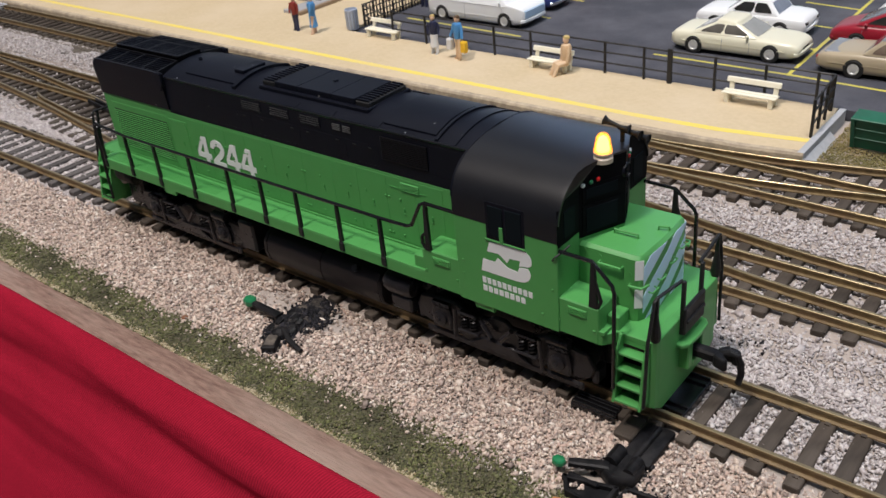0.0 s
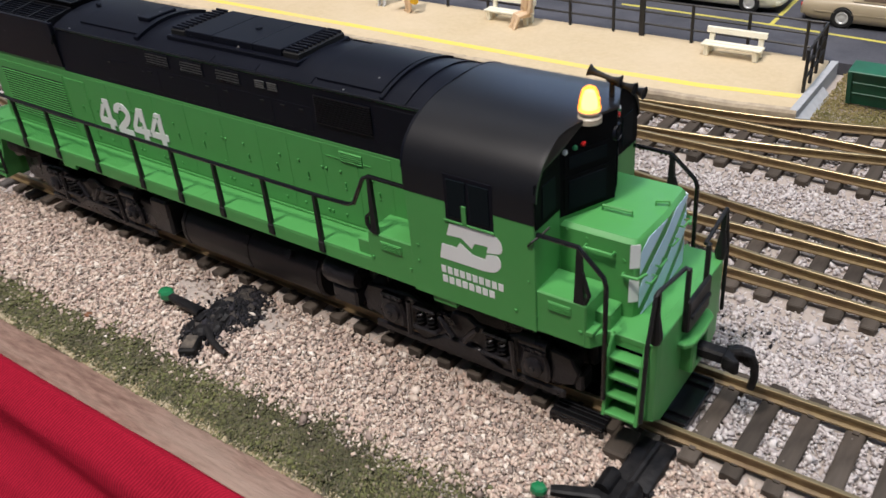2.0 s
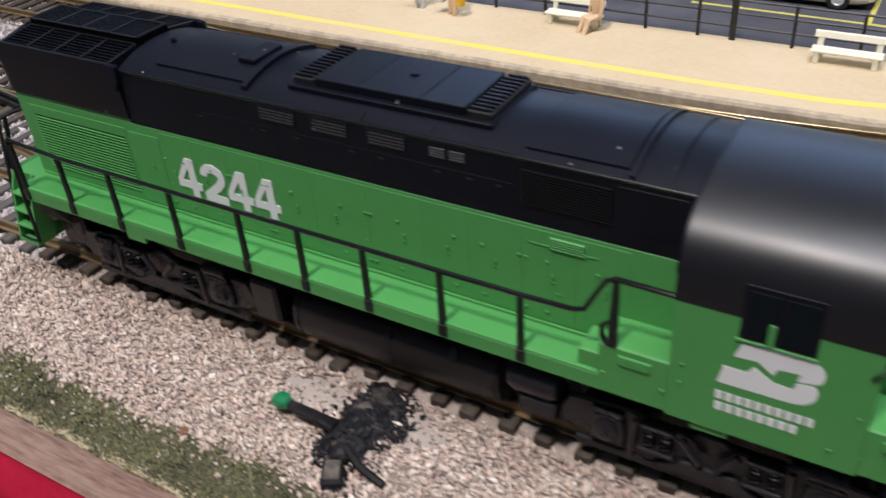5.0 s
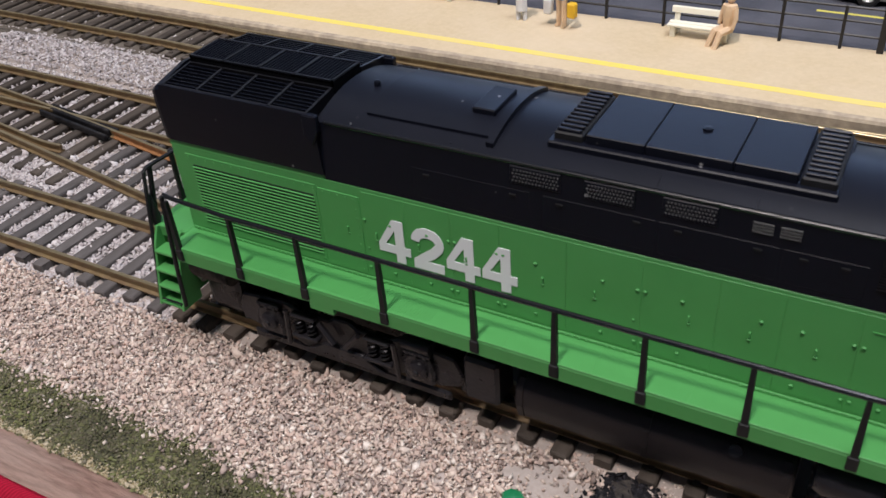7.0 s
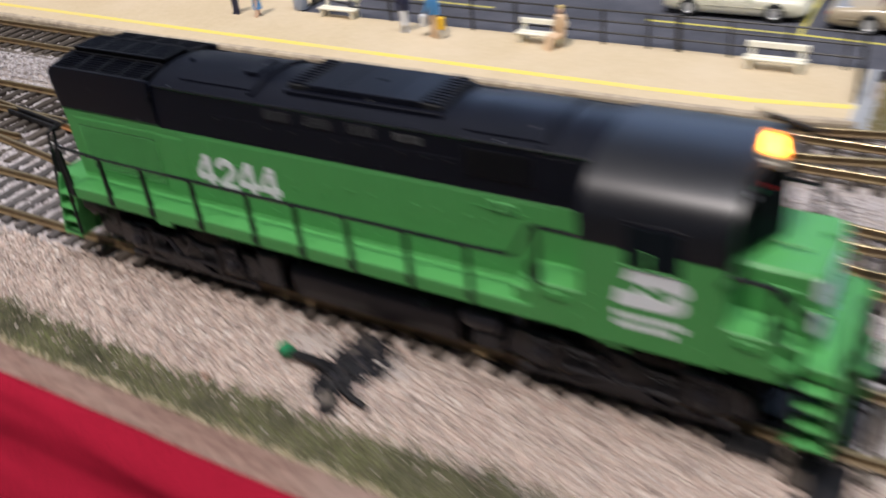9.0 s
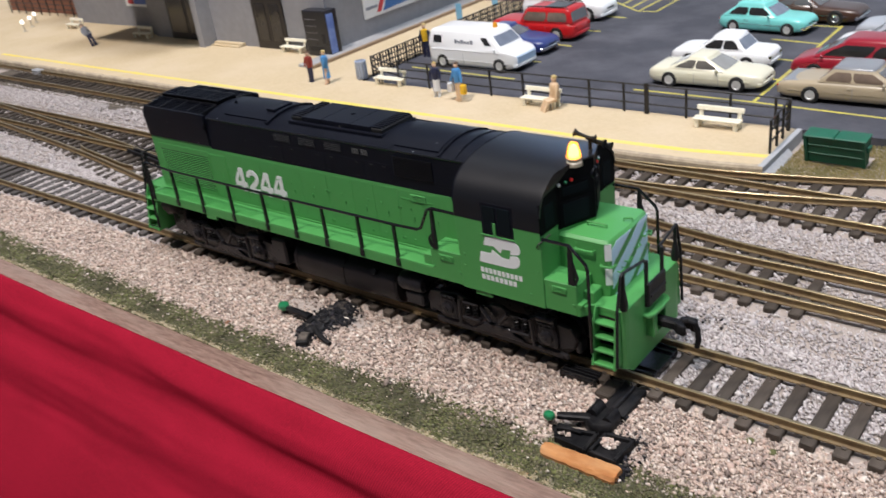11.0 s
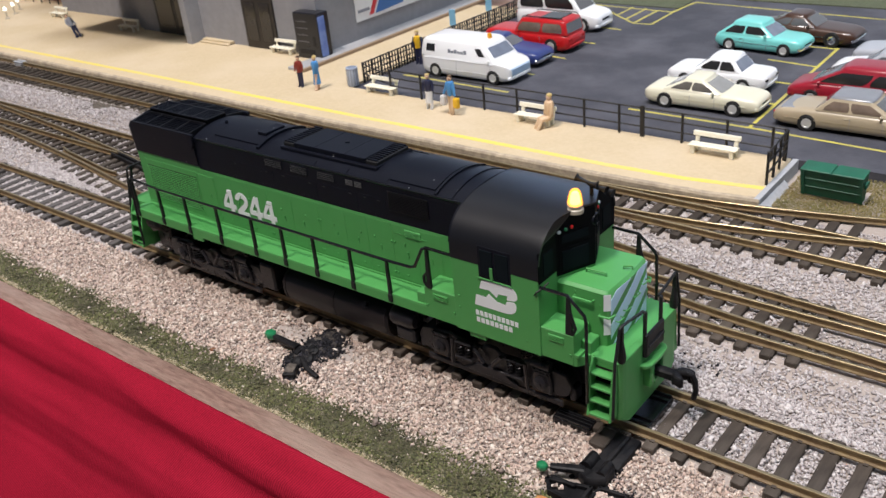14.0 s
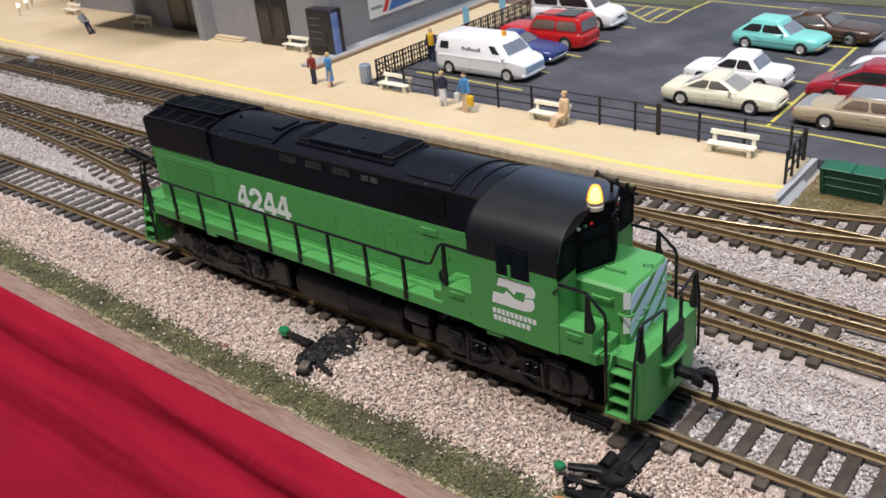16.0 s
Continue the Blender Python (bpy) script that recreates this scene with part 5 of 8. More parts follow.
def loco_nose():
    bm = bmesh.new()
    prism(bm, [(-17.6, -10.0), (-4.6, -10.0), (-3.4, -9.0), (-3.0, 0.0), (-3.4, 9.0), (-4.6, 10.0), (-17.6, 10.0)], "z", 21.4, 38.0, 0.7)
    nose = part("nose", bm, GREEN, loco, "short green nose with pale diagonal stripes", True)

    def fx(y):
        return -3.0 - 0.044 * abs(y) + 0.06

    # diagonal stripes: bands clipped to the face, laid just proud of it
    y0, y1, z0, z1 = -9.0, 9.0, 22.6, 37.3
    for k in range(6):
        c = 5.6 + k * 6.5
        rise = 18 * 1.25
        poly = [(y0, c + 4.1), (y1, c + 4.1 + rise - 11), (y1, c + rise - 11), (y0, c)]

        def clip(pts, inside, cut):
            out = []
            for p, q in zip(pts, pts[1:] + pts[:1]):
                if inside(p):
                    out.append(p)
                if inside(p) != inside(q):
                    out.append(cut(p, q))
            return out

        def at_z(z):
            return lambda p, q: (p[0] + (q[0] - p[0]) * (z - p[1]) / (q[1] - p[1]), z)

        poly = clip(poly, lambda p: p[1] >= z0, at_z(z0))
        poly = clip(poly, lambda p: p[1] <= z1, at_z(z1)) if poly else poly
        if len(poly) < 3:
            continue
        # split at the prow so the bands follow its two faces
        for lo, hi in ((-9.0, 0.0), (0.0, 9.0)):
            def at_y(y):
                return lambda p, q: (y, p[1] + (q[1] - p[1]) * (y - p[0]) / (q[0] - p[0]))
            bit = clip(poly, lambda p: p[0] >= lo - 1e-6, at_y(lo))
            bit = clip(bit, lambda p: p[0] <= hi + 1e-6, at_y(hi)) if bit else bit
            if len(bit) < 3:
                continue
            bm = bmesh.new()
            a = [bm.verts.new((fx(y), y, z)) for y, z in bit]
            b = [bm.verts.new((fx(y) + 0.06, y, z)) for y, z in bit]
            n = len(bit)
            fs = [bm.faces.new(b), bm.faces.new(a[::-1])] + [bm.faces.new([a[i], a[(i + 1) % n], b[(i + 1) % n], b[i]]) for i in range(n)]
            bmesh.ops.recalc_face_normals(bm, faces=fs)
            part("stripe", bm, BLUE_WHITE, nose, "pale blue-white diagonal stripe")
    # pale blocks wrapped on the near corners
    for s in (-1, 1):
        for za, zb in ((32.9, 37.2), (26.4, 30.8)):
            bm = bmesh.new()
            rings(bm, [[(-4.65, s * 10.07, z), (-3.38, s * 9.05, z), (-3.42, s * 8.9, z), (-4.6, s * 9.9, z)] for z in (za, zb)])
            part("stripe", bm, WHITE_DECAL, nose, "white stripe end on the corner")

    def grab(pts, r=0.26):
        part("grab_iron", tubes((pts, r, 6)), GREEN, nose)

    grab([(-12.7, -3.5, 37.9), (-12.7, -3.5, 38.9), (-7.6, -3.3, 38.9), (-7.6, -3.3, 37.9)])
    grab([(-5.8, 1.8, 37.9), (-5.8, 1.8, 38.8), (-3.9, 2.6, 38.8), (-3.9, 2.6, 37.9)])
    for s in (-1, 1):
        grab([(-12.2, s * 10, 35.1), (-12.2, s * 10.9, 35.1), (-7.3, s * 10.9, 35.1), (-7.3, s * 10, 35.1)], 0.32)
        grab([(-5.6, s * 10, 31.8), (-5.6, s * 10.8, 31.8), (-3.0, s * 10.6, 31.8), (-2.4, s * 8.6, 31.8)], 0.3)
        bm = bmesh.new()
        for x, z in ((-5.7, 34.1), (-12.2, 36.2), (-15.8, 36.8), (-15.8, 25.0)):
            lathe(bm, [(0.35, -0.1), (0.3, 0.3), (0.0, 0.4)], (x, s * 10.0, z), "y", 8)
        part("rivet_strip", bm, GREEN, nose)
    for y in (-6, -2.4, 2.2, 6.5):
        part("grab_iron", tubes(([(-3.1, y - 1.2, 31 + y * 0.3), (-2.2, y - 1.2, 31 + y * 0.3), (-2.2, y + 1.2, 31 + y * 0.3), (-3.1, y + 1.2, 31 + y * 0.3)], 0.18, 5)), GREEN, nose)


loco_nose()


def loco_end(sx):
    """Steps, pilot, coupler and end rails; sx = 1 at the front, -1 at the rear, mirrored about the middle of the frame."""
    mid = -93.5

    def X(x):
        return x if sx > 0 else 2 * mid - x

    def bx(x0, x1, y0, y1, z0, z1, bevel=0.12):
        a, b = sorted((X(x0), X(x1)))
        return (a, b, y0, y1, z0, z1, bevel)

    top, edge = (23.3, 14.6) if sx > 0 else (24.17, 13.2)
    bm = bmesh.new()
    prism(bm, [(X(0.6), -edge), (X(1.6), -edge), (X(2.3), 0.7 - edge), (X(2.5), 2.0 - edge), (X(2.5), edge - 2.0), (X(2.3), edge - 0.7), (X(1.6), edge), (X(0.6), edge)], "z", 7.2, top + 0.1, 0.15)
    end = part("pilot", bm, GREEN, loco, "green pilot plate with rounded corners")
    bm = bmesh.new()
    prism(bm, [(-edge + 0.4, 7.3), (edge - 0.4, 7.3), (10.6, 4.8), (-10.6, 4.8)], "x", *sorted((X(1.0), X(2.3))))
    part("pilot_foot", bm, GREEN, end)
    bm = bmesh.new()
    prism(bm, [(X(2.2), -5.8), (X(3.8), -5.6), (X(4.8), -4.2), (X(5.0), 0.0), (X(4.8), 4.2), (X(3.8), 5.6), (X(2.2), 5.8)], "z", 16.9, 17.9, 0.2)
    part("coupler_shelf", bm, GREEN, end, "curved shelf above the coupler")
    part("coupler_pocket", boxes(bx(2.2, 4.6, -4.0, -2.0, 10.8, 16.9, 0.3), bx(2.2, 4.6, 2.0, 4.0, 10.8, 16.9, 0.3), bx(2.2, 4.6, -2.1, 2.1, 10.8, 11.9, 0.2)), GREEN, end)
    # step ladders let into the deck's corners
    for s in (-1, 1):
        def side_plate(x0, x1):
            b = bmesh.new()
            prism(b, [(s * (edge - 0.5), top), (s * (edge + 0.5), top), (s * (edge + 2.0), top - 3.2), (s * 17.5, 10.5), (s * 18.0, 8.4), (s * (edge - 0.5), 8.4)], "x", *sorted((X(x0), X(x1))), 0.08)
            return b

        ladder = part("step_ladder", side_plate(-5.1, -4.5), GREEN, loco, "green four-step ladder let into the deck")
        part("ladder_side", side_plate(0.7, 1.3), GREEN, ladder)
        part("riser", boxes(bx(-4.7, 0.9, *sorted((s * (edge - 0.6), s * (edge - 0.1))), top - 2.4, top - 0.05)), GREEN, ladder)
        for z, out in ((8.6, 17.8), (12.2, 17.3), (15.8, 16.9), (19.4, 16.5 if sx > 0 else 15.9)):
            part("tread", boxes(bx(-4.7, 0.9, *sorted((s * out, s * (edge - 0.6))), z, z + 0.6, 0.1)), GREEN, ladder)
        # long grab rails on both sides of the ladder
        if sx > 0:
            bent = [(X(1.8), s * 17.6, 9.5), (X(1.8), s * 17.3, 15.0), (X(1.8), s * 16.8, 24.2), (X(1.8), s * 14.5, 32.8), (X(1.9), s * 13.8, 33.2), (X(2.2), s * 4.0, 31.8)]
        else:
            bent = [(X(1.6), s * 17.0, 9.5), (X(1.6), s * 16.1, 14.0), (X(1.6), s * 14.3, 24.0), (X(1.6), s * 12.4, 35.0), (X(1.6), s * 11.8, 35.6), (X(1.6), s * 9.4, 35.6), (X(1.6), s * 4.0, 35.3)]
            part("grab_rail", tubes(([(-179.1, s * 17.6, 35.2), (-179.4, s * 17.6, 34.0), (-180.8, s * 17.7, 16.8), (-181.2, s * 17.7, 10.0)], 0.42, 8)), BLACK_MATT, loco, "thin black stair rail")
        part("grab_rail", tubes((bent, 0.38, 8)), BLACK_MATT, loco, "thin black end handrail")
        y0, y1, z1 = (13.6, 13.6, 32.8) if sx > 0 else (12.6, 10.6, 35.4)
        bm = bmesh.new()
        prism(bm, [(s * (y0 - 0.4), top), (s * (y0 + 0.4), top), (s * (y1 + 0.3), z1), (s * (y1 - 0.3), z1)], "x", *sorted((X(1.4), X(2.2))))
        post = part("end_post", bm, BLACK_MATT, loco)
        bm = bmesh.new()
        lathe(bm, [(0.9, top), (1.15, top + 1.3), (0.8, top + 3.7), (0.4, top + 6.1), (0.0, top + 6.1)], (X(1.8), s * y0, 0), "z", 10)
        part("post_foot", bm, BLACK_MATT, post, "", True)
        part("end_post", boxes(bx(2.4, 3.2, *sorted((s * 4.6, s * 3.6)), 19.4, 32.0 if sx > 0 else 35.4, 0.2)), BLACK_MATT, loco)
    drop = part("drop_step", boxes(bx(2.9, 3.7, -4.6, 4.6, 19.4, 25.9, 0.3)), BLACK_MATT, loco, "raised black drop step plate")
    part("drop_step_rib", boxes(bx(3.6, 4.1, -3.9, 3.9, 22.0, 22.8, 0.1)), BLACK_MATT, drop)
    # coupler: shank, head with knuckle, and the thin bent trip pin
    bm = boxes(bx(3.0, 9.6, -1.3, 1.3, 12.5, 14.8, 0.4))
    coupler = part("coupler", bm, THROW, loco, "black knuckle coupler")
    bm = bmesh.new()
    pl = [(8.6, -1.8), (11.2, -2.6), (11.9, -1.7), (10.6, -0.7), (10.3, 0.6), (11.2, 1.2), (12.8, 0.9), (13.2, 2.0), (11.8, 3.0), (9.6, 2.7), (8.6, 1.7)]
    prism(bm, [(X(a), b) for a, b in pl], "z", 12.2, 15.0, 0.35)
    part("knuckle_head", bm, THROW, coupler, "", True)
    part("knuckle", boxes(bx(11.4, 13.0, 0.8, 2.3, 11.9, 15.4, 0.4)), THROW, coupler)
    part("trip_pin", tubes(([(X(9.4), 0.4, 14.4), (X(11.4), 0.6, 15.1), (X(12.7), 0.9, 14.7), (X(13.4), 1.1, 12.8), (X(13.6), 1.2, 10.2), (X(13.2), 1.2, 7.8)], 0.72, 8)), THROW, coupler)


loco_end(1)
loco_end(-1)


def foot(bm, x, y, z):
    """A small teardrop bracket at the foot of a post."""
    box(bm, x - 0.8, x + 0.8, y - 0.4, y + 0.4, z, z + 1.6, 0.2)


def loco_handrails():
    for s in (-1, 1):
        y = s * 17.45
        bm = tubes(([(-178.9, y, 35.5), (-177.2, y, 35.2), (-164.5, y, 34.4), (-118.5, y, 34.2), (-64.5, y, 34.2), (-56.2, y, 34.4), (-54.6, y, 35.0), (-51.6, y, 40.8), (-50.2, y, 41.5), (-42.2, y, 41.4)], 0.42, 8))
        rail = part("handrail", bm, BLACK_GLOSS, loco, "thin black wire handrail", True)
        for x in (-178.7, -164.6, -150.6, -134.8, -118.5, -105.4, -92.3, -78.1, -64.5):
            bm = bmesh.new()
            prism(bm, [(x - 0.42, 22.0), (x + 0.42, 22.0), (x + 0.5, 25.0), (x + 0.33, 34.2), (x - 0.33, 34.2), (x - 0.5, 25.0)], "y", *sorted((y - 0.38, y + 0.38)))
            box(bm, x - 0.75, x + 0.75, *sorted((s * 17.5, s * 18.0)), 21.6, 24.0, 0.15)
            part("stanchion", bm, BLACK_MATT, rail)
        bm = bmesh.new()
        prism(bm, [(-51.0, 30.0), (-49.6, 30.0), (-49.8, 41.2), (-50.5, 41.2)], "y", *sorted((y - 0.38, y + 0.38)))
        tube(bm, [(-51.9, y, 31.2), (-51.9, y, 33.0), (-50.8, y, 34.2), (-50.2, y, 33.0), (-50.2, y, 30.6), (-51.4, y, 30.4), (-51.9, y, 31.4)], 0.42, 6)
        part("stanchion", bm, BLACK_MATT, rail)
        # front stair rail
        bm = tubes(([(-17.2, s * 17.2, 39.5), (-9.8, s * 17.2, 39.4), (-5.4, s * 17.4, 35.4), (-4.9, s * 17.6, 34.0), (-4.7, s * 17.9, 12.0)], 0.42, 8))
        rail = part("handrail", bm, BLACK_GLOSS, loco, "thin black wire handrail", True)
        bm = bmesh.new()
        y = s * 17.2
        prism(bm, [(-10.4, 29.2), (-8.6, 29.2), (-9.3, 39.3), (-10.0, 39.3)], "y", *sorted((y - 0.38, y + 0.38)))
        tube(bm, [(-8.6, y, 29.4), (-7.9, y, 31.0), (-9.2, y, 35.0)], 0.4, 6)
        part("stanchion", bm, BLACK_MATT, rail)
        bm = tubes(([(-18.0, s * 18.2, 37.6), (-17.3, s * 18.4, 38.6), (-16.4, s * 17.0, 39.4), (-15.6, s * 15.6, 40.4)], 0.2, 6))
        part("mirror_bracket", bm, BLACK_MATT, rail, "small dark bracket")
        bm = tubes(([(-187.6 + 0.4, s * 17.7, 10.0), (-182.2, s * 17.7, 10.0)], 0.2, 5))
        part("brake_rod", bm, BLACK_MATT, loco)


loco_handrails()


def loco_truck(cx):
    """A four-wheel truck with cast side frames."""
    truck = part("truck", boxes((cx - 24, cx + 24, -6.5, 6.5, 7.0, 14.0, 0.6)), TRUCK, loco, "black cast four-wheel truck")
    for dx in (-16.2, 16.2):
        axle = part("wheelset", tubes(([(cx + dx, -8.0, 8.4), (cx + dx, 8.0, 8.4)], 1.1, 8)), TRUCK, truck)
        for s in (-1, 1):
            bm = bmesh.new()
            lathe(bm, [(5.2, -1.3), (5.9, -1.2), (5.9, 1.0), (6.6, 1.3), (6.6, 1.8), (5.0, 1.9), (2.0, 1.4), (0.0, 1.4)], (cx + dx, s * 8.6, 8.4), "y", 28)
            part("wheel", bm, TRUCK, axle, "dark steel flanged wheel", True)
    for s in (-1, 1):
        def span(a, b):
            return sorted((s * a, s * b))
        # cast side frame: flat top beam, sagging middle, raised ends over the journals
        bm = bmesh.new()
        prism(bm, [(cx - 24.2, 10.4), (cx - 22.6, 13.6), (cx - 12.5, 14.6), (cx - 9.6, 13.4), (cx - 3.2, 13.2), (cx - 1.6, 14.4), (cx + 1.6, 14.4), (cx + 3.2, 13.2), (cx + 9.6, 13.4), (cx + 12.5, 14.6), (cx + 22.6, 13.6), (cx + 24.2, 10.4),
                   (cx + 23.2, 7.6), (cx + 19.8, 6.6), (cx + 12.2, 6.6), (cx + 9.8, 5.2), (cx - 9.8, 5.2), (cx - 12.2, 6.6), (cx - 19.8, 6.6), (cx - 23.2, 7.6)], "y", *span(12.0, 13.4), 0.35)
        side = part("side_frame", bm, TRUCK, truck)
        for dx in (-15.9, 15.9):
            bm = bmesh.new()
            prism(bm, [(cx + dx - 2.9, 6.8), (cx + dx + 2.9, 6.8), (cx + dx + 3.1, 9.6), (cx + dx + 2.3, 13.0), (cx + dx - 2.3, 13.0), (cx + dx - 3.1, 9.6)], "y", *span(13.2, 14.5), 0.45)
            part("journal_box", bm, TRUCK, side)
            bm = bmesh.new()
            lathe(bm, [(1.9, 0), (1.9, s * 0.8), (1.5, s * 1.1), (0.7, s * 1.15), (0.6, s * 1.5), (0.0, s * 1.55)], (cx + dx, s * 14.3, 9.9), "y", 14)
            part("axle_cap", bm, TRUCK, side, "", True)
            bm = boxes((cx + dx - 2.6, cx + dx + 2.6, *span(13.3, 14.7), 13.0, 13.9, 0.25))
            for k in (-1.7, 0, 1.7):
                box(bm, cx + dx + k - 0.35, cx + dx + k + 0.35, *span(14.5, 15.0), 13.2, 13.8, 0.12)
            part("journal_cap", bm, TRUCK, side)
        for dx in (-9.2, -6.6, 6.6, 9.2):
            bm = bmesh.new()
            coil = [(cx + dx + 0.75 * math.cos(t), s * 14.0 + 0.75 * math.sin(t), 9.2 + t * 0.15) for t in np.linspace(0, 6.28 * 4, 40)]
            tube(bm, coil, 0.24, 5)
            part("coil_spring", bm, SPRING, side, "oily coil spring with bright glints", True)
        for d in (-1, 1):
            part("spring_seat", boxes((*sorted((cx + d * 5.0, cx + d * 10.8)), *span(13.2, 15.0), 8.3, 9.2, 0.25)), TRUCK, side)
            part("spring_cap", boxes((*sorted((cx + d * 5.2, cx + d * 10.6)), *span(13.2, 14.9), 13.0, 13.7, 0.25)), TRUCK, side)
            bm = tubes(([(cx + d * 11.9, s * 14.5, 6.2), (cx + d * 11.4, s * 14.6, 14.0)], 0.5, 6), ([(cx + d * 4.2, s * 14.6, 13.4), (cx + d * 1.2, s * 14.8, 9.8)], 0.6, 6))
            part("brake_lever", bm, TRUCK, side)
            part("brake_shoe", boxes((*sorted((cx + d * 22.8, cx + d * 24.6)), *span(9.0, 12.6), 6.0, 10.0, 0.4)), TRUCK, side)
        bm = bmesh.new()
        prism(bm, [(cx - 8.8, 5.4), (cx + 8.8, 5.4), (cx + 4.0, 8.4), (cx - 4.0, 8.4)], "y", *span(13.2, 14.2), 0.3)
        part("spring_plank", bm, TRUCK, side)
        # dark bar added to fill in below the frame and hide the rail
        part("brake_beam", boxes((cx - 21.5, cx + 21.5, *span(12.6, 13.5), 3.6, 5.6, 0.4)), TRUCK, side)
        part("brake_cylinder", tubes(([(cx + 13.2, s * 13.8, 15.0), (cx + 18.6, s * 13.8, 15.0)], 1.25, 12)), TRUCK, side, "", True)


loco_truck(-35.7)
loco_truck(-147.5)


def loco_tanks():
    bm = bmesh.new()
    prism(bm, [(-10.6, 15.2), (-12.9, 14.4), (-14.2, 12.6), (-14.5, 9.6), (-13.8, 6.8), (-12.2, 5.0), (-10.0, 4.2), (10.0, 4.2), (12.2, 5.0), (13.8, 6.8), (14.5, 9.6), (14.2, 12.6), (12.9, 14.4), (10.6, 15.2)], "x", -113.6, -70.6, 0.4)
    tank = part("fuel_tank", bm, TANK, loco, "dark brown-black fuel tank", True)
    for x in (-112.6, -92.0, -71.8):
        bm = bmesh.new()
        prism(bm, [(-10.6, 15.35), (-13.0, 14.55), (-14.35, 12.7), (-14.65, 9.6), (-13.9, 6.7), (13.9, 6.7), (14.65, 9.6), (14.35, 12.7), (13.0, 14.55), (10.6, 15.35)], "x", x - 0.5, x + 0.5)
        part("tank_strap", bm, TANK, tank)
    for s in (-1, 1):
        part("fuel_filler", tubes(([(-79, s * 12.6, 13.6), (-79, s * 14.2, 14.6)], 1.0, 10)), TRUCK, tank)
        bm = bmesh.new()
        lathe(bm, [(0.0, -68.6), (2.4, -68.2), (2.9, -67.0), (2.9, -61.0), (2.4, -59.8), (0.0, -59.4)], (0, s * 13.2, 14.6), "x", 16)
        part("air_tank", bm, TRUCK, loco, "black air reservoir", True)
        part("equipment_rack", boxes((-66.5, -60.0, *sorted((s * 15.2, s * 9.0)), 8.0, 12.0, 0.5)), TRUCK, loco)
        part("equipment_rack", boxes((-122.4, -116.0, *sorted((s * 15.2, s * 9.0)), 8.0, 17.0, 0.6)), TRUCK, loco)
    part("rear_pipe", tubes(([(-184.5, -10.5, 15.6), (-180.4, -13.0, 16.2), (-178.2, -13.4, 15.0)], 1.4, 10)), STEEL, loco, "worn bright metal pipe end", True)


loco_tanks()


def bold_digit(digit):
    """The flat pieces of a bold 4 or 2 in a unit square."""
    if digit == "4":
        return [[(0.54, 0), (0.82, 0), (0.82, 0.20), (0.82, 0.40), (0.82, 1), (0.54, 1), (0.54, 0.76), (0.54, 0.40), (0.54, 0.20)], [(0, 0.20), (0.54, 0.20), (0.54, 0.40), (0.22, 0.40), (0, 0.40)], [(0.82, 0.20), (1, 0.20), (1, 0.40), (0.82, 0.40)], [(0, 0.40), (0.22, 0.40), (0.54, 0.76), (0.54, 1), (0.48, 1)]]
    arc = [(0.5 + 0.37 * math.cos(a), 0.67 + 0.22 * math.sin(a)) for a in np.linspace(math.pi * 1.02, -0.35, 14)] + [(0.66, 0.44), (0.42, 0.31), (0.24, 0.20)]
    wide = []
    for i, p in enumerate(arc):
        a, b = arc[max(i - 1, 0)], arc[min(i + 1, len(arc) - 1)]
        d = Vector((b[0] - a[0], b[1] - a[1])).normalized()
        wide.append(((p[0] - d.y * 0.13, p[1] + d.x * 0.11), (p[0] + d.y * 0.13, p[1] - d.x * 0.11)))
    wide[-1] = ((0.04, 0.21), (0.40, 0.21)) if wide[-1][0][0] < wide[-1][1][0] else ((0.40, 0.21), (0.04, 0.21))
    bits = [[a[0], b[0], b[1], a[1]] for a, b in zip(wide, wide[1:])]
    return bits + [[(0.03, 0), (0.97, 0), (0.97, 0.21), (0.40, 0.21), (0.04, 0.21)]]


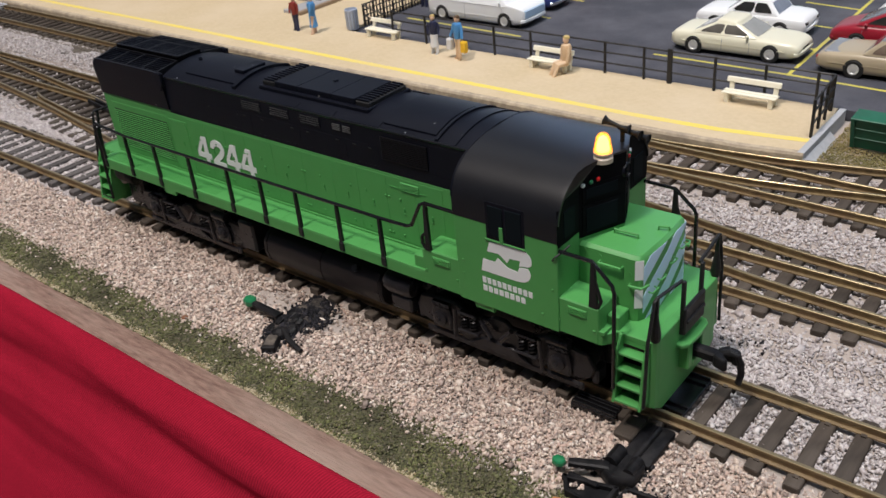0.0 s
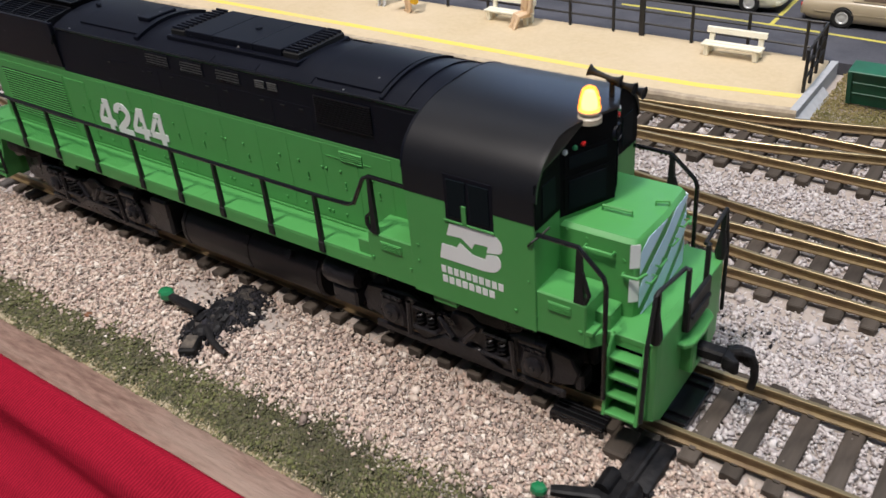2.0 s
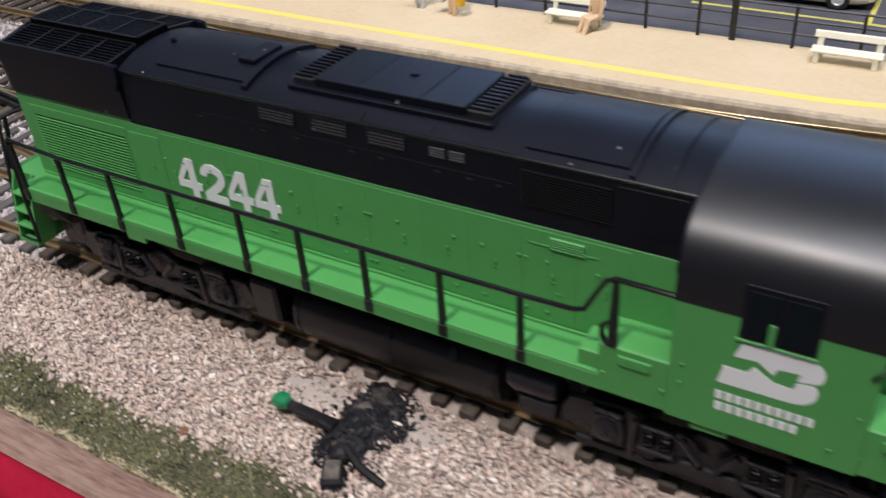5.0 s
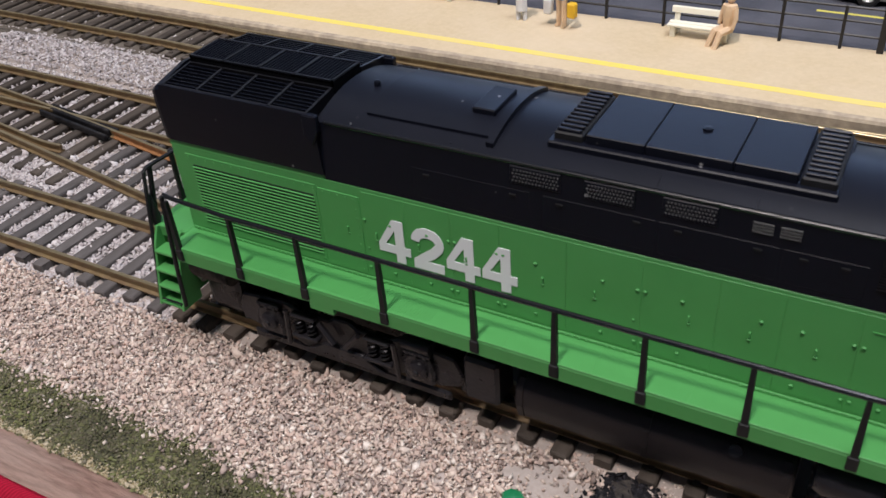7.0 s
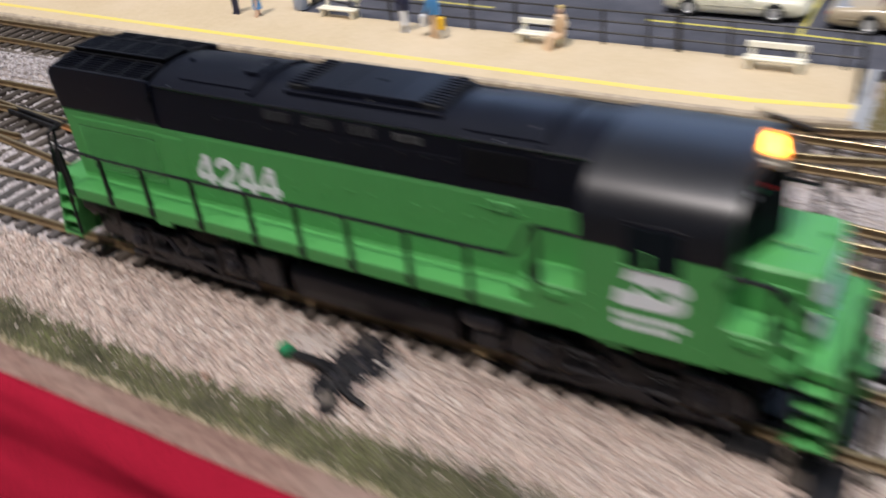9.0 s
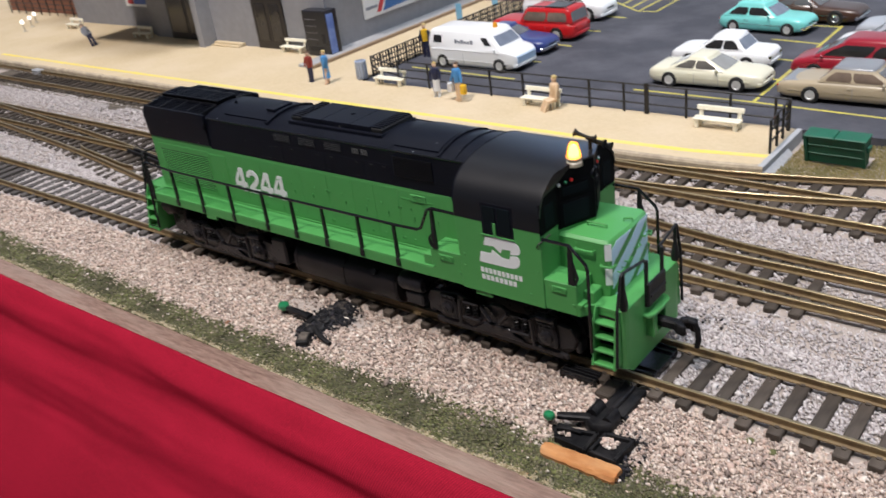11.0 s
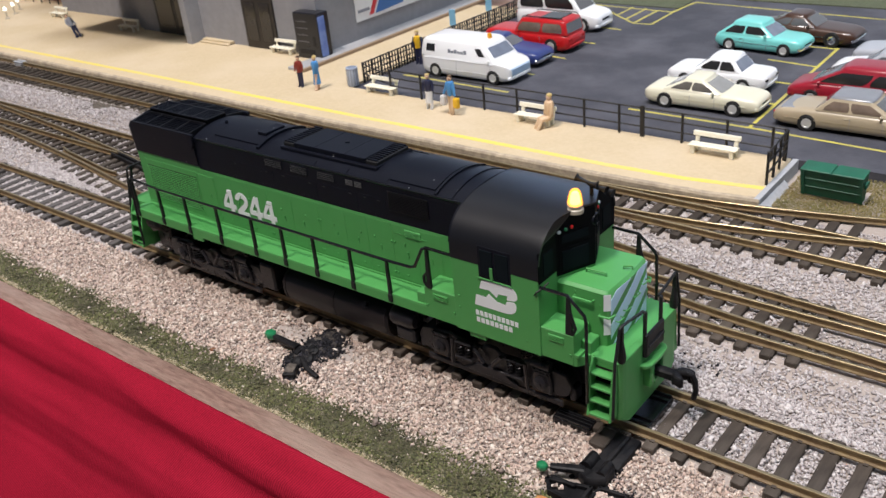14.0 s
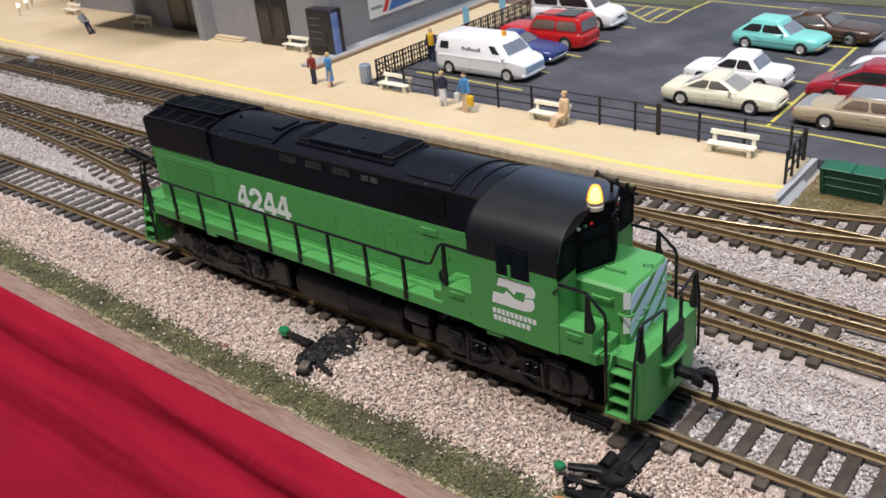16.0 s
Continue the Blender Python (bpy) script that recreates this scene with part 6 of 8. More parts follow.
def loco_lettering():
    for s in (-1,):
        for i, digit in enumerate("4244"):
            bm = bmesh.new()
            for piece in bold_digit(digit):
                prism(bm, [(-138.5 + i * 6.2 + 5.85 * u, 29.5 + 8.05 * v) for u, v in piece], "y", -11.24, -11.12)
            bmesh.ops.remove_doubles(bm, verts=bm.verts, dist=0.002)
            part("road_number_digit", bm, WHITE_DECAL, loco, "white painted digit " + digit)

    def plate(pts, name, label=""):
        b = bmesh.new()
        prism(b, pts, "y", -18.06, -17.9)
        return part(name, b, WHITE_DECAL, loco, label)

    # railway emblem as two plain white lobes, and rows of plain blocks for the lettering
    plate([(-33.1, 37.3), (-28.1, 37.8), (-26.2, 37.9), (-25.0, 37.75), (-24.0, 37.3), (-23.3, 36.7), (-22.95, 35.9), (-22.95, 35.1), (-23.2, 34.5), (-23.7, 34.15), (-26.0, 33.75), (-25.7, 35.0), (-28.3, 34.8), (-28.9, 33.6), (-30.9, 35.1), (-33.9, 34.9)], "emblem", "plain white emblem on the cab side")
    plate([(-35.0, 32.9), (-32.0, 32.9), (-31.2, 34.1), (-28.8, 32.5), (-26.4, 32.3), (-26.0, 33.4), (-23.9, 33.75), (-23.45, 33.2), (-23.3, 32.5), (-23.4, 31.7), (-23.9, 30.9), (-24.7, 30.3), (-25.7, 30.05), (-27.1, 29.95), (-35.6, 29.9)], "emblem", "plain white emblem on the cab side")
    for z0, x0, x1, n in ((27.0, -35.7, -22.9, 10), (25.0, -35.6, -24.7, 8)):
        w = (x1 - x0) / n
        for i in range(n):
            a, b = x0 + i * w + 0.17, x0 + (i + 1) * w - 0.17
            plate([(a, z0), (b, z0), (b, z0 + 1.4), (a, z0 + 1.4)], "lettering_bar")


loco_lettering()


# ---------------------------------------------------------------- beside the track: two ground throws
def tray(bm, quad, z0, floor, rim, width=0.8):
    """A shallow open tray: a floor plate and a raised rim round a convex outline."""
    prism(bm, quad, "z", z0, floor)
    mid = sum((Vector((*q, 0)) for q in quad), Vector()) / len(quad)
    for a, b in zip(quad, quad[1:] + quad[:1]):
        a, b = Vector((*a, 0)), Vector((*b, 0))
        n = Vector((-(b - a).y, (b - a).x, 0)).normalized()
        n = n if n.dot(mid - a) > 0 else -n
        prism(bm, [(p.x, p.y) for p in (a, b, b + n * width, a + n * width)], "z", floor - 0.2, rim, 0.12)


def lump(bm, c, r, seed, squash=0.7):
    """A rounded, uneven knob of worn plastic."""
    loops = []
    for k in range(1, 7):
        a = math.pi * k / 7
        loops.append([(c[0] + r * math.sin(a) * math.cos(t) * (1 + 0.55 * noise.noise((math.cos(t) * 2.1 + seed, math.sin(t) * 2.1, a * 1.6))), c[1] + r * math.sin(a) * math.sin(t) * (1 + 0.55 * noise.noise((math.cos(t) * 2.1 + seed, math.sin(t) * 2.1, a * 1.6))),
                       c[2] - r * squash * math.cos(a)) for t in (2 * math.pi * j / 11 for j in range(11))])
    rings(bm, loops)


def throw_lever(stand, root, tip, knob, size=1.0):
    bm = bmesh.new()
    a, b = Vector(root), Vector(tip)
    side = Vector((-(b - a).y, (b - a).x, 0)).normalized()
    rings(bm, [[p + side * w + Vector((0, 0, h)) for w, h in ((-q, -0.5), (q, -0.5), (q, 0.45), (q * 0.6, 0.7), (-q * 0.6, 0.7), (-q, 0.45))] for p, q in ((a, 1.25), (a.lerp(b, 0.3), 1.05), (a.lerp(b, 0.8), 0.95), (b, 0.8))])
    lever = part("lever", bm, THROW, stand, "black throw lever")
    bm = bmesh.new()
    x, y, z = knob
    rings(bm, [[(x + r * size * math.cos(t), y + r * size * 0.85 * math.sin(t), z + h * size) for t in (0.35 + 2 * math.pi * j / 7 for j in range(7))] for r, h in ((1.0, -0.6), (1.5, 0.0), (1.5, 0.8), (1.2, 1.15), (0.3, 1.3))])
    part("knob", bm, KNOB, lever, "glossy faceted green lever knob")


def sooty_throw():
    """The throw in the ballast, half buried in blackened stones; its link runs to the track."""
    stand = thing("ground_throw", "black ground throw with green knob in sooty ballast", "switch stand", (-94.0, -25.0, -0.9), 0, "ground throws beside the track")
    for c, r, k in (((-1.4, -1.6, 0.6), 2.5, 1), ((1.6, 0.8, 0.7), 2.3, 2), ((-0.8, 2.2, 1.0), 2.1, 3), ((2.6, -2.4, 0.1), 1.9, 4), ((-2.4, -4.4, 0.0), 1.6, 5), ((0.6, -4.6, 0.0), 2.0, 6)):
        bm = bmesh.new()
        lump(bm, c, r, k * 3.1)
        part("hub_casting", bm, THROW, stand, "greasy black casting of the throw")
    for c, r, k in (((-0.6, 5.0, 0.2), 2.3, 7), ((0.8, 7.4, 0.1), 2.3, 8), ((-0.4, 9.8, -0.3), 2.2, 9)):
        bm = bmesh.new()
        lump(bm, c, r, k * 2.3)
        part("link_cover", bm, DUSTY, stand, "dust-caked black cover of the throw link")
    throw_lever(stand, (-2.0, -1.8, 2.2), (-12.6, -1.2, 2.1), (-14.6, -1.0, 1.6), 1.35)
    bm = bmesh.new()
    prism(bm, [(-0.6, -8.0), (2.6, -6.2), (5.4, -10.6), (2.2, -12.6)], "z", -1.2, 0.9, 0.3)
    foot_block = part("foot", bm, THROW, stand)
    bm = bmesh.new()
    prism(bm, [(0.2, -8.0), (2.6, -6.8), (4.6, -10.4), (2.2, -11.8)], "z", 0.8, 1.25, 0.3)
    part("sand_fill", bm, DUSTY, foot_block, "dust and grit lying on the foot", True)
    part("side_arm", tubes(([(2.0, -4.2, 0.9), (6.0, -6.4, 0.6), (9.6, -7.2, 0.3), (11.4, -7.5, 0.1)], 0.85, 7, 0.65)), THROW, stand, "", True)


def tray_throw():
    """The throw by the front: two stone-filled trays either side of a forked hub, and a wide head tie to the track."""
    stand = thing("ground_throw", "black ground throw with stone-filled trays beside orange wood", "switch stand", (2.0, -25.0, -0.9), 0, "ground throws beside the track")
    part("head_tie", boxes((-2.6, 4.0, 2.2, 14.4, -1.4, 1.2, 0.7, 2)), THROW, stand, "wide black head tie under the rail", True)
    part("link_rod", tubes(([(0.6, 1.0, 1.6), (0.8, 13.0, 1.4)], 0.7, 8)), THROW, stand, "", True)
    bm = bmesh.new()
    prism(bm, [(-3.6, -3.6), (-0.4, -5.2), (3.4, -3.4), (3.8, 1.4), (0.8, 3.0), (-3.2, 2.2)], "z", -1.0, 2.2, 0.5)
    hub = part("hub", bm, THROW, stand, "forked black hub", True)
    for x, y, r, h in ((-2.3, 0.3, 1.9, 3.9), (1.9, -0.2, 1.7, 3.2)):
        bm = bmesh.new()
        rings(bm, [[(x + 0.8 * r * math.cos(t), y + k, max(0.4, h - r + r * math.sin(t))) for t in (2 * math.pi * j / 12 for j in range(12))] for k in (-2.2, -1.6, 1.4, 2.2)])
        part("fork", bm, THROW, hub, "", True)
    throw_lever(stand, (-2.2, -2.4, 1.9), (-9.4, -5.6, 1.9), (-11.3, -6.2, 1.2))
    bm = bmesh.new()
    tray(bm, [(2.6, -4.2), (9.8, -3.2), (9.4, -12.2), (2.2, -12.0)], -1.2, -0.2, 0.9)
    right = part("stone_tray", bm, THROW, stand, "black tray filled with pale stones")
    bm = bmesh.new()
    tray(bm, [(-9.4, -7.8), (-6.8, -11.4), (1.8, -12.0), (1.4, -5.0)], -1.2, -0.3, 0.8)
    left = part("stone_tray", bm, THROW, stand, "black tray holding a few stones")
    part("rest_bar", boxes((-8.6, -2.0, -7.4, -6.4, 0.0, 1.0, 0.3)), THROW, stand)
    rnd = random.Random(12)
    for holder, cx, cy, sx, sy, n in ((right, 5.0, -6.8, 1.9, 1.5, 60), (left, -5.6, -8.7, 1.1, 0.7, 9)):
        bm = bmesh.new()
        for i in range(n):
            lump(bm, (cx + rnd.uniform(-sx, sx), cy + rnd.uniform(-sy, sy), 0.1 + rnd.uniform(0, 0.5)), rnd.uniform(0.22, 0.48), i * 1.7, 0.8)
        tagged(part("stone_fill", bm, BALLAST, holder, "loose pale stones in the tray"), kind="stuff")


sooty_throw()
tray_throw()


def wood_strip():
    bm = bmesh.new()
    loops = []
    for i in range(25):
        x = -5.6 + i * 0.8
        end = 0.75 if i in (0, 24) else 1.0
        y0, y1 = -41.8 - 0.03 * x + 0.35 * noise.noise((x / 2.0, 1, 4)), -37.9 + 0.035 * x + 0.3 * noise.noise((x / 2.4, 5, 4))
        top = -0.1 + 0.25 * noise.noise((x / 1.7, 2, 8))
        mid = (y0 + y1) / 2
        loops.append([(x, mid + (y - mid) * end, z) for y, z in ((y0, -2.6), (y0 - 0.2, -1.2), (y0 + 0.4, top - 0.35), (mid - 0.6, top + 0.12 * noise.noise((x, 3, 3))), (mid + 0.8, top + 0.2 * noise.noise((x, 8, 3))), (y1 - 0.4, top - 0.2), (y1, top - 0.8), (y1, -2.6))])
    rings(bm, loops)
    solid("wood_strip", bm, BARK, "strip of orange-stained wood lying on the ballast", "wood", smooth=True)


wood_strip()
for x, y, m in ((-122.4, -38.0, CHIP), (38.5, -16.5, FOAM), (33.0, -15.2, FOAM)):
    bm = bmesh.new()
    lathe(bm, [(0.0, -0.5), (0.9, -0.2), (1.0, 0.3), (0.5, 0.6), (0.0, 0.75)], (x, y, base_height(x, y) + 0.4), "z", 7)
    solid("bark_chip" if m is CHIP else "turf_clump", bm, m, "small brown chip lying in the ballast" if m is CHIP else "small green clump of turf by the rail", "chip" if m is CHIP else "grass")


# ---------------------------------------------------------------- platform furniture
def fence_run(label, pts, thick=(), height=13.0, z=4.0, rails=(12.6, 8.6, 4.4)):
    fence = thing("fence", label, "fence")
    for i, (x, y) in enumerate(pts):
        w = 0.95 if i in thick else 0.45
        part("post", boxes((x - w, x + w, y - 0.45, y + 0.45, z - 1.5, z + height + (0.6 if i in thick else 0), 0.1)), FENCE, fence)
    for h in rails:
        part("fence_rail", tubes(([(x, y, z + h) for x, y in pts], 0.4, 6)), FENCE, fence)
    return fence


fence_run("low black steel fence along the back of the platform", [(-221.5, 161.2), (-201, 160.8), (-181, 160.6), (-162, 160.4), (-143, 160.2), (-125, 160.0), (-107.5, 159.8), (-90.5, 159.8), (-79.7, 159.6), (-61.8, 159.4), (-43, 159.2), (-24.9, 158.8), (-20.2, 158.8)], thick=(8,))
fence_run("low black steel fence at the platform's end", [(-19.4, 158.4), (-18.8, 150.0), (-18.2, 142.0), (-17.8, 134.2)])


def lattice_fence():
    fence = thing("fence", "black lattice fence between station walk and car park", "fence")
    ys = [172.5 + 7.3 * i for i in range(22)]
    for y in ys:
        part("post", boxes((-251.2, -250.3, y - 0.45, y + 0.45, 2.5, 14.4)), FENCE, fence)
    for h in (14.0, 11.2, 8.4, 5.6):
        part("fence_rail", tubes(([(-250.8, ys[0], h), (-250.8, ys[-1], h)], 0.36, 6)), FENCE, fence)
    for y0, y1 in zip(ys, ys[1:]):
        for k in (1, 2):
            y = y0 + (y1 - y0) * k / 3
            part("fence_bar", boxes((-251.0, -250.5, y - 0.28, y + 0.28, 3.0, 14.2)), FENCE, fence)
    for h in (14.0, 8.8):
        part("fence_rail", tubes(([(-250.8, 172.5, h), (-238, 166.5, h), (-222, 161.4, h + 0.2)], 0.4, 6)), FENCE, fence)


lattice_fence()


def bench(at, turn=0.0, label="cream painted wooden bench on the platform", length=19.4):
    b = thing("bench", label, "bench", at, turn, "benches on the platform")
    q = 0.78
    h = length / 2
    for y in (-3.6, -1.1):
        part("seat_slat", boxes((-h, h, y - 1.0, y + 1.0, 4.2 * q, 5.1 * q, 0.15)), BENCH, b)
    bm = bmesh.new()
    prism(bm, [(0.4, 6.1), (1.2, 6.25), (1.6, 8.0), (0.85, 7.85)], "x", -h, h, 0.12)
    part("back_slat", bm, BENCH, b)
    for x in (-h + 1.8, h - 1.8):
        bm = boxes((x - 0.8, x + 0.8, -4.2, -2.8, 0, 3.3, 0.12), (x - 0.8, x + 0.8, -0.6, 0.9, 0, 3.3, 0.12), (x - 0.8, x + 0.8, -4.4, 0.9, 2.5, 3.25, 0.12))
        prism(bm, [(0.2, 3.0), (1.1, 3.0), (1.9, 7.8), (1.2, 7.8)], "x", x - 0.8, x + 0.8)
        part("leg_frame", bm, BENCH, b)
    return b


bench((-45.6, 154.8, 4.02))
bench((-130.0, 156.6, 4.02), label="cream painted wooden bench beside the black fence")
bench((-227.0, 161.8, 4.02), label="cream painted wooden bench by the litter bin")
bench((-341.0, 198.5, 4.02), label="cream painted wooden bench beside the vending machine")
bench((-508.4, 200.5, 4.02), label="cream painted wooden bench in the station's shade")
bench((-616.0, 208.0, 4.02), label="cream painted wooden bench against the station wall")


def figurine(at, turn, colors, label, seated=False, lean=0.0, bags=None, scale=1.0, arm=0, skirt=None, tilt=0.0):
    """A painted model figure: one plain mesh of simple rounded forms."""
    bm = bmesh.new()

    def blob(outline, c, slot, axis="z", seg=9):
        n = len(bm.faces)
        lathe(bm, outline, c, axis, seg)
        bm.faces.ensure_lookup_table()
        for f in bm.faces[n:]:
            f.material_index = slot

    def limb(pts, r, r1, slot):
        n = len(bm.faces)
        tube(bm, pts, r, 7, r1)
        bm.faces.ensure_lookup_table()
        for f in bm.faces[n:]:
            f.material_index = slot

    hip = 6.0 if seated else 9.6
    if seated:
        for x in (-1.2, 1.2):
            limb([(x, 0, 6.0), (x * 1.1, -4.6, 5.6), (x * 1.3, -7.0, 0.6), (x * 1.3, -8.4, 0.4)], 1.3, 0.7, 1)
    else:
        limb([(-1.1, 0, hip), (-1.2, 0.3, 5.0), (-1.4, 0.2, 0.4), (-1.4, -1.4, 0.4)], 1.25, 0.75, 1)
        limb([(1.1, 0, hip), (1.3, -0.4, 5.0), (1.5, -0.8, 0.4), (1.5, -2.2, 0.4)], 1.25, 0.75, 1)
    blob([(0.0, -0.4), (1.9, 0.0), (2.0, 2.5), (2.5, 5.6), (2.0, 7.0), (0.9, 7.5), (0.0, 7.6)], (0, lean * 2, hip), 0)
    for s in (-1, 1):
        limb([(s * 2.2, lean * 3, hip + 6.4), (s * 3.1, lean * 3 - 0.3, hip + 3.6), (s * (3.0 if not bags else 4.2), lean * 2 - 1.2, hip + 0.6)], 0.95, 0.6, arm)
    if skirt is not None:
        blob([(0.0, -6.0), (2.5, -6.0), (2.1, -2.0), (2.0, 0.6), (0.0, 0.7)], (0, lean * 2, hip), skirt)
    blob([(0.0, 0.0), (0.8, 0.1), (1.35, 1.0), (1.35, 2.0), (0.7, 2.9), (0.0, 3.0)], (0, lean * 4, hip + 7.5), 2)
    blob([(0.0, 0.0), (1.45, 0.1), (1.3, 1.0), (0.0, 1.5)], (0, lean * 4 + 0.2, hip + 9.3), 3)
    if bags:
        for s, slot in ((-1, 4), (1, 5)):
            n = len(bm.faces)
            box(bm, s * 5.0 - 1.7, s * 5.0 + 1.7, -2.4, 0.4, 4.0, 9.2, 0.5)
            bm.faces.ensure_lookup_table()
            for f in bm.faces[n:]:
                f.material_index = slot
    scale *= 0.94
    bmesh.ops.scale(bm, vec=(scale * 0.92, scale * 0.92, scale), verts=bm.verts)
    ob = new("figurine", mesh_of("figurine", bm, colors, True))
    ob.matrix_world = pose(at[0] * MM, at[1] * MM, at[2] * MM, tilt, 0, turn)
    return tagged(ob, label, "figurine", "figurines on the platform")


def paint(name, color, rough=0.55):
    return mat(name, color, tuple(v * 0.85 for v in color), rough=rough, grain=3)


FLESH, HAIR, WHITE_P = paint("tan_figure_paint", (0.72, 0.49, 0.35)), paint("brown_figure_paint", (0.10, 0.06, 0.035)), paint("white_figure_paint", (0.70, 0.70, 0.70))
NAVY, BLUE, RED_BROWN = paint("navy_paint", (0.018, 0.022, 0.06)), paint("blue_paint", (0.07, 0.26, 0.55)), paint("red_brown_paint", (0.24, 0.03, 0.02))
YELLOW_BAG, CREAM_P, GREY_P = paint("yellow_bag_paint", (0.80, 0.47, 0.02)), paint("cream_figure_paint", (0.72, 0.52, 0.33)), paint("grey_blue_paint", (0.26, 0.28, 0.33))
BLONDE = paint("blonde_paint", (0.60, 0.45, 0.18))
figurine((-278.0, 151.4, 4.05), 10, [RED_BROWN, NAVY, FLESH, HAIR], "model figure in dark red top standing on the platform", scale=0.9)
figurine((-265.0, 151.2, 4.05), -50, [BLUE, FLESH, FLESH, BLONDE], "model figure in a light blue dress on the platform", scale=0.98, skirt=0)
figurine((-188.0, 151.2, 4.05), 20, [NAVY, WHITE_P, FLESH, BLONDE], "model figure in navy jacket and white skirt on the platform", scale=0.92, skirt=1)
figurine((-173.2, 149.6, 4.05), -8, [BLUE, CREAM_P, FLESH, HAIR, WHITE_P, YELLOW_BAG], "model figure in blue shirt carrying white and yellow bags", bags=True)
figurine((-121.4, 153.4, 2.6), -34, [CREAM_P, CREAM_P, FLESH, BLONDE], "seated model figure in a tan dress on the bench", seated=True, scale=1.08)
figurine((-531.0, 171.0, 4.2), 88, [GREY_P, NAVY, FLESH, HAIR], "leaning grey model figure on the platform", lean=1.0, tilt=-26)
figurine((-245.2, 213.0, 3.1), 20, [YELLOW_BAG, NAVY, FLESH, BLONDE], "model figure in black jacket and yellow vest by the fence", arm=1)


def litter_bin():
    b = thing("litter_bin", "grey-blue metal litter bin on the platform", "litter bin", (-251.6, 164.6, 4.02))
    bm = bmesh.new()
    lathe(bm, [(2.8, 0.0), (3.0, 0.4), (3.0, 9.0), (3.2, 9.2), (3.2, 9.9), (2.7, 10.0), (2.6, 7.0), (0.0, 7.0)], (0, 0, 0), "z", 18)
    part("body", bm, mat("bin_blue_grey", (0.40, 0.46, 0.58), rough=0.5), b, "", True)
    bm = bmesh.new()
    for i in range(12):
        a = i * math.pi / 6
        tube(bm, [(3.05 * math.cos(a), 3.05 * math.sin(a), 0.6), (3.05 * math.cos(a), 3.05 * math.sin(a), 8.9)], 0.2, 5)
    part("rib_cage", bm, GREY_P, b)


litter_bin()


def dumpster():
    d = thing("dumpster", "dark green steel dumpster beside the platform's end", "dumpster", (3.6, 143.6, 0.6), -1)
    bm = bmesh.new()
    rings(bm, [[(-9.4, -3.4, 0), (10.0, -3.4, 0), (10.0, 1.0, 0), (-9.4, 1.0, 0)], [(-10.4, -6.6, 10.4), (10.4, -6.6, 10.4), (10.4, 0.0, 11.0), (-10.4, 0.0, 11.0)]])
    body = part("body", bm, DUMPSTER, d)
    for z in (3.4, 6.9):
        y = -3.4 - 3.2 * z / 10.4
        part("rib", boxes((-10.2, 10.3, y - 0.3, y + 0.3, z, z + 0.5, 0.15)), DUMPSTER, body)
    for x in (-10.2, 9.6):
        bm = bmesh.new()
        prism(bm, [(-3.4, 0), (-4.0, 0), (-7.2, 10.4), (-6.6, 10.4)], "x", x - 0.4, x + 0.8)
        part("rib", bm, DUMPSTER, body)
    for x0, x1 in ((-10.7, -0.2), (0.2, 10.7)):
        bm = bmesh.new()
        prism(bm, [(-7.2, 10.4), (0.4, 11.0), (0.4, 11.6), (-7.2, 11.0)], "x", x0, x1, 0.2)
        part("lid", bm, DUMPSTER, d)
    for x in (-11.0, 10.4):
        part("lift_pocket", boxes((x, x + 0.8, -4.6, -0.6, 6.0, 8.0, 0.2)), DUMPSTER, d)


dumpster()


def platform_end():
    bm = bmesh.new()
    prism(bm, [(121.0, 4.22), (161.5, 4.22), (161.5, -1.5), (121.0, -1.5)], "x", -17.4, -15.2, 0.1)
    end = solid("platform_kerb", bm, CONCRETE, "pale concrete kerb at the platform's end", "kerb", "structure")
    bm = bmesh.new()
    prism(bm, [(-15.6, 2.4), (-12.6, -0.4), (-12.6, -2.0), (-15.6, -2.0)], "y", 120.4, 146.0, 0.2)
    part("ramp", bm, CONCRETE, end)


platform_end()


def dry(rng, n):
    x = rng.uniform(-13, 110, n)
    y = rng.uniform(126, 166, n)
    keep = (y > np.interp(x, [-13, 20, 110], [124, 132, 160])) & ~((np.abs(x - 4) < 10) & (np.abs(y - 147) < 6))
    return np.stack([x[keep], y[keep]], 1), rng.uniform(0.2, 1.4, n)[keep]


stones("dry_grass", 42000, dry, 0.32, DRY_GRASS, "dry tan and olive ground cover round the dumpster", "grass", 1.0, seed=9)


# ---------------------------------------------------------------- vehicles
def ease(xs, ys, n=30):
    """Smoothly resampled stations: cosine-spaced places with monotone interpolation."""
    x = np.linspace(0, 1, n)
    x = xs[0] + (xs[-1] - xs[0]) * (0.5 - 0.5 * np.cos(np.pi * x)) * 0.5 + (xs[-1] - xs[0]) * x * 0.5
    y = np.interp(x, xs, ys)
    for _ in range(2):
        y[1:-1] = 0.25 * y[:-2] + 0.5 * y[1:-1] + 0.25 * y[2:]
    return x, y


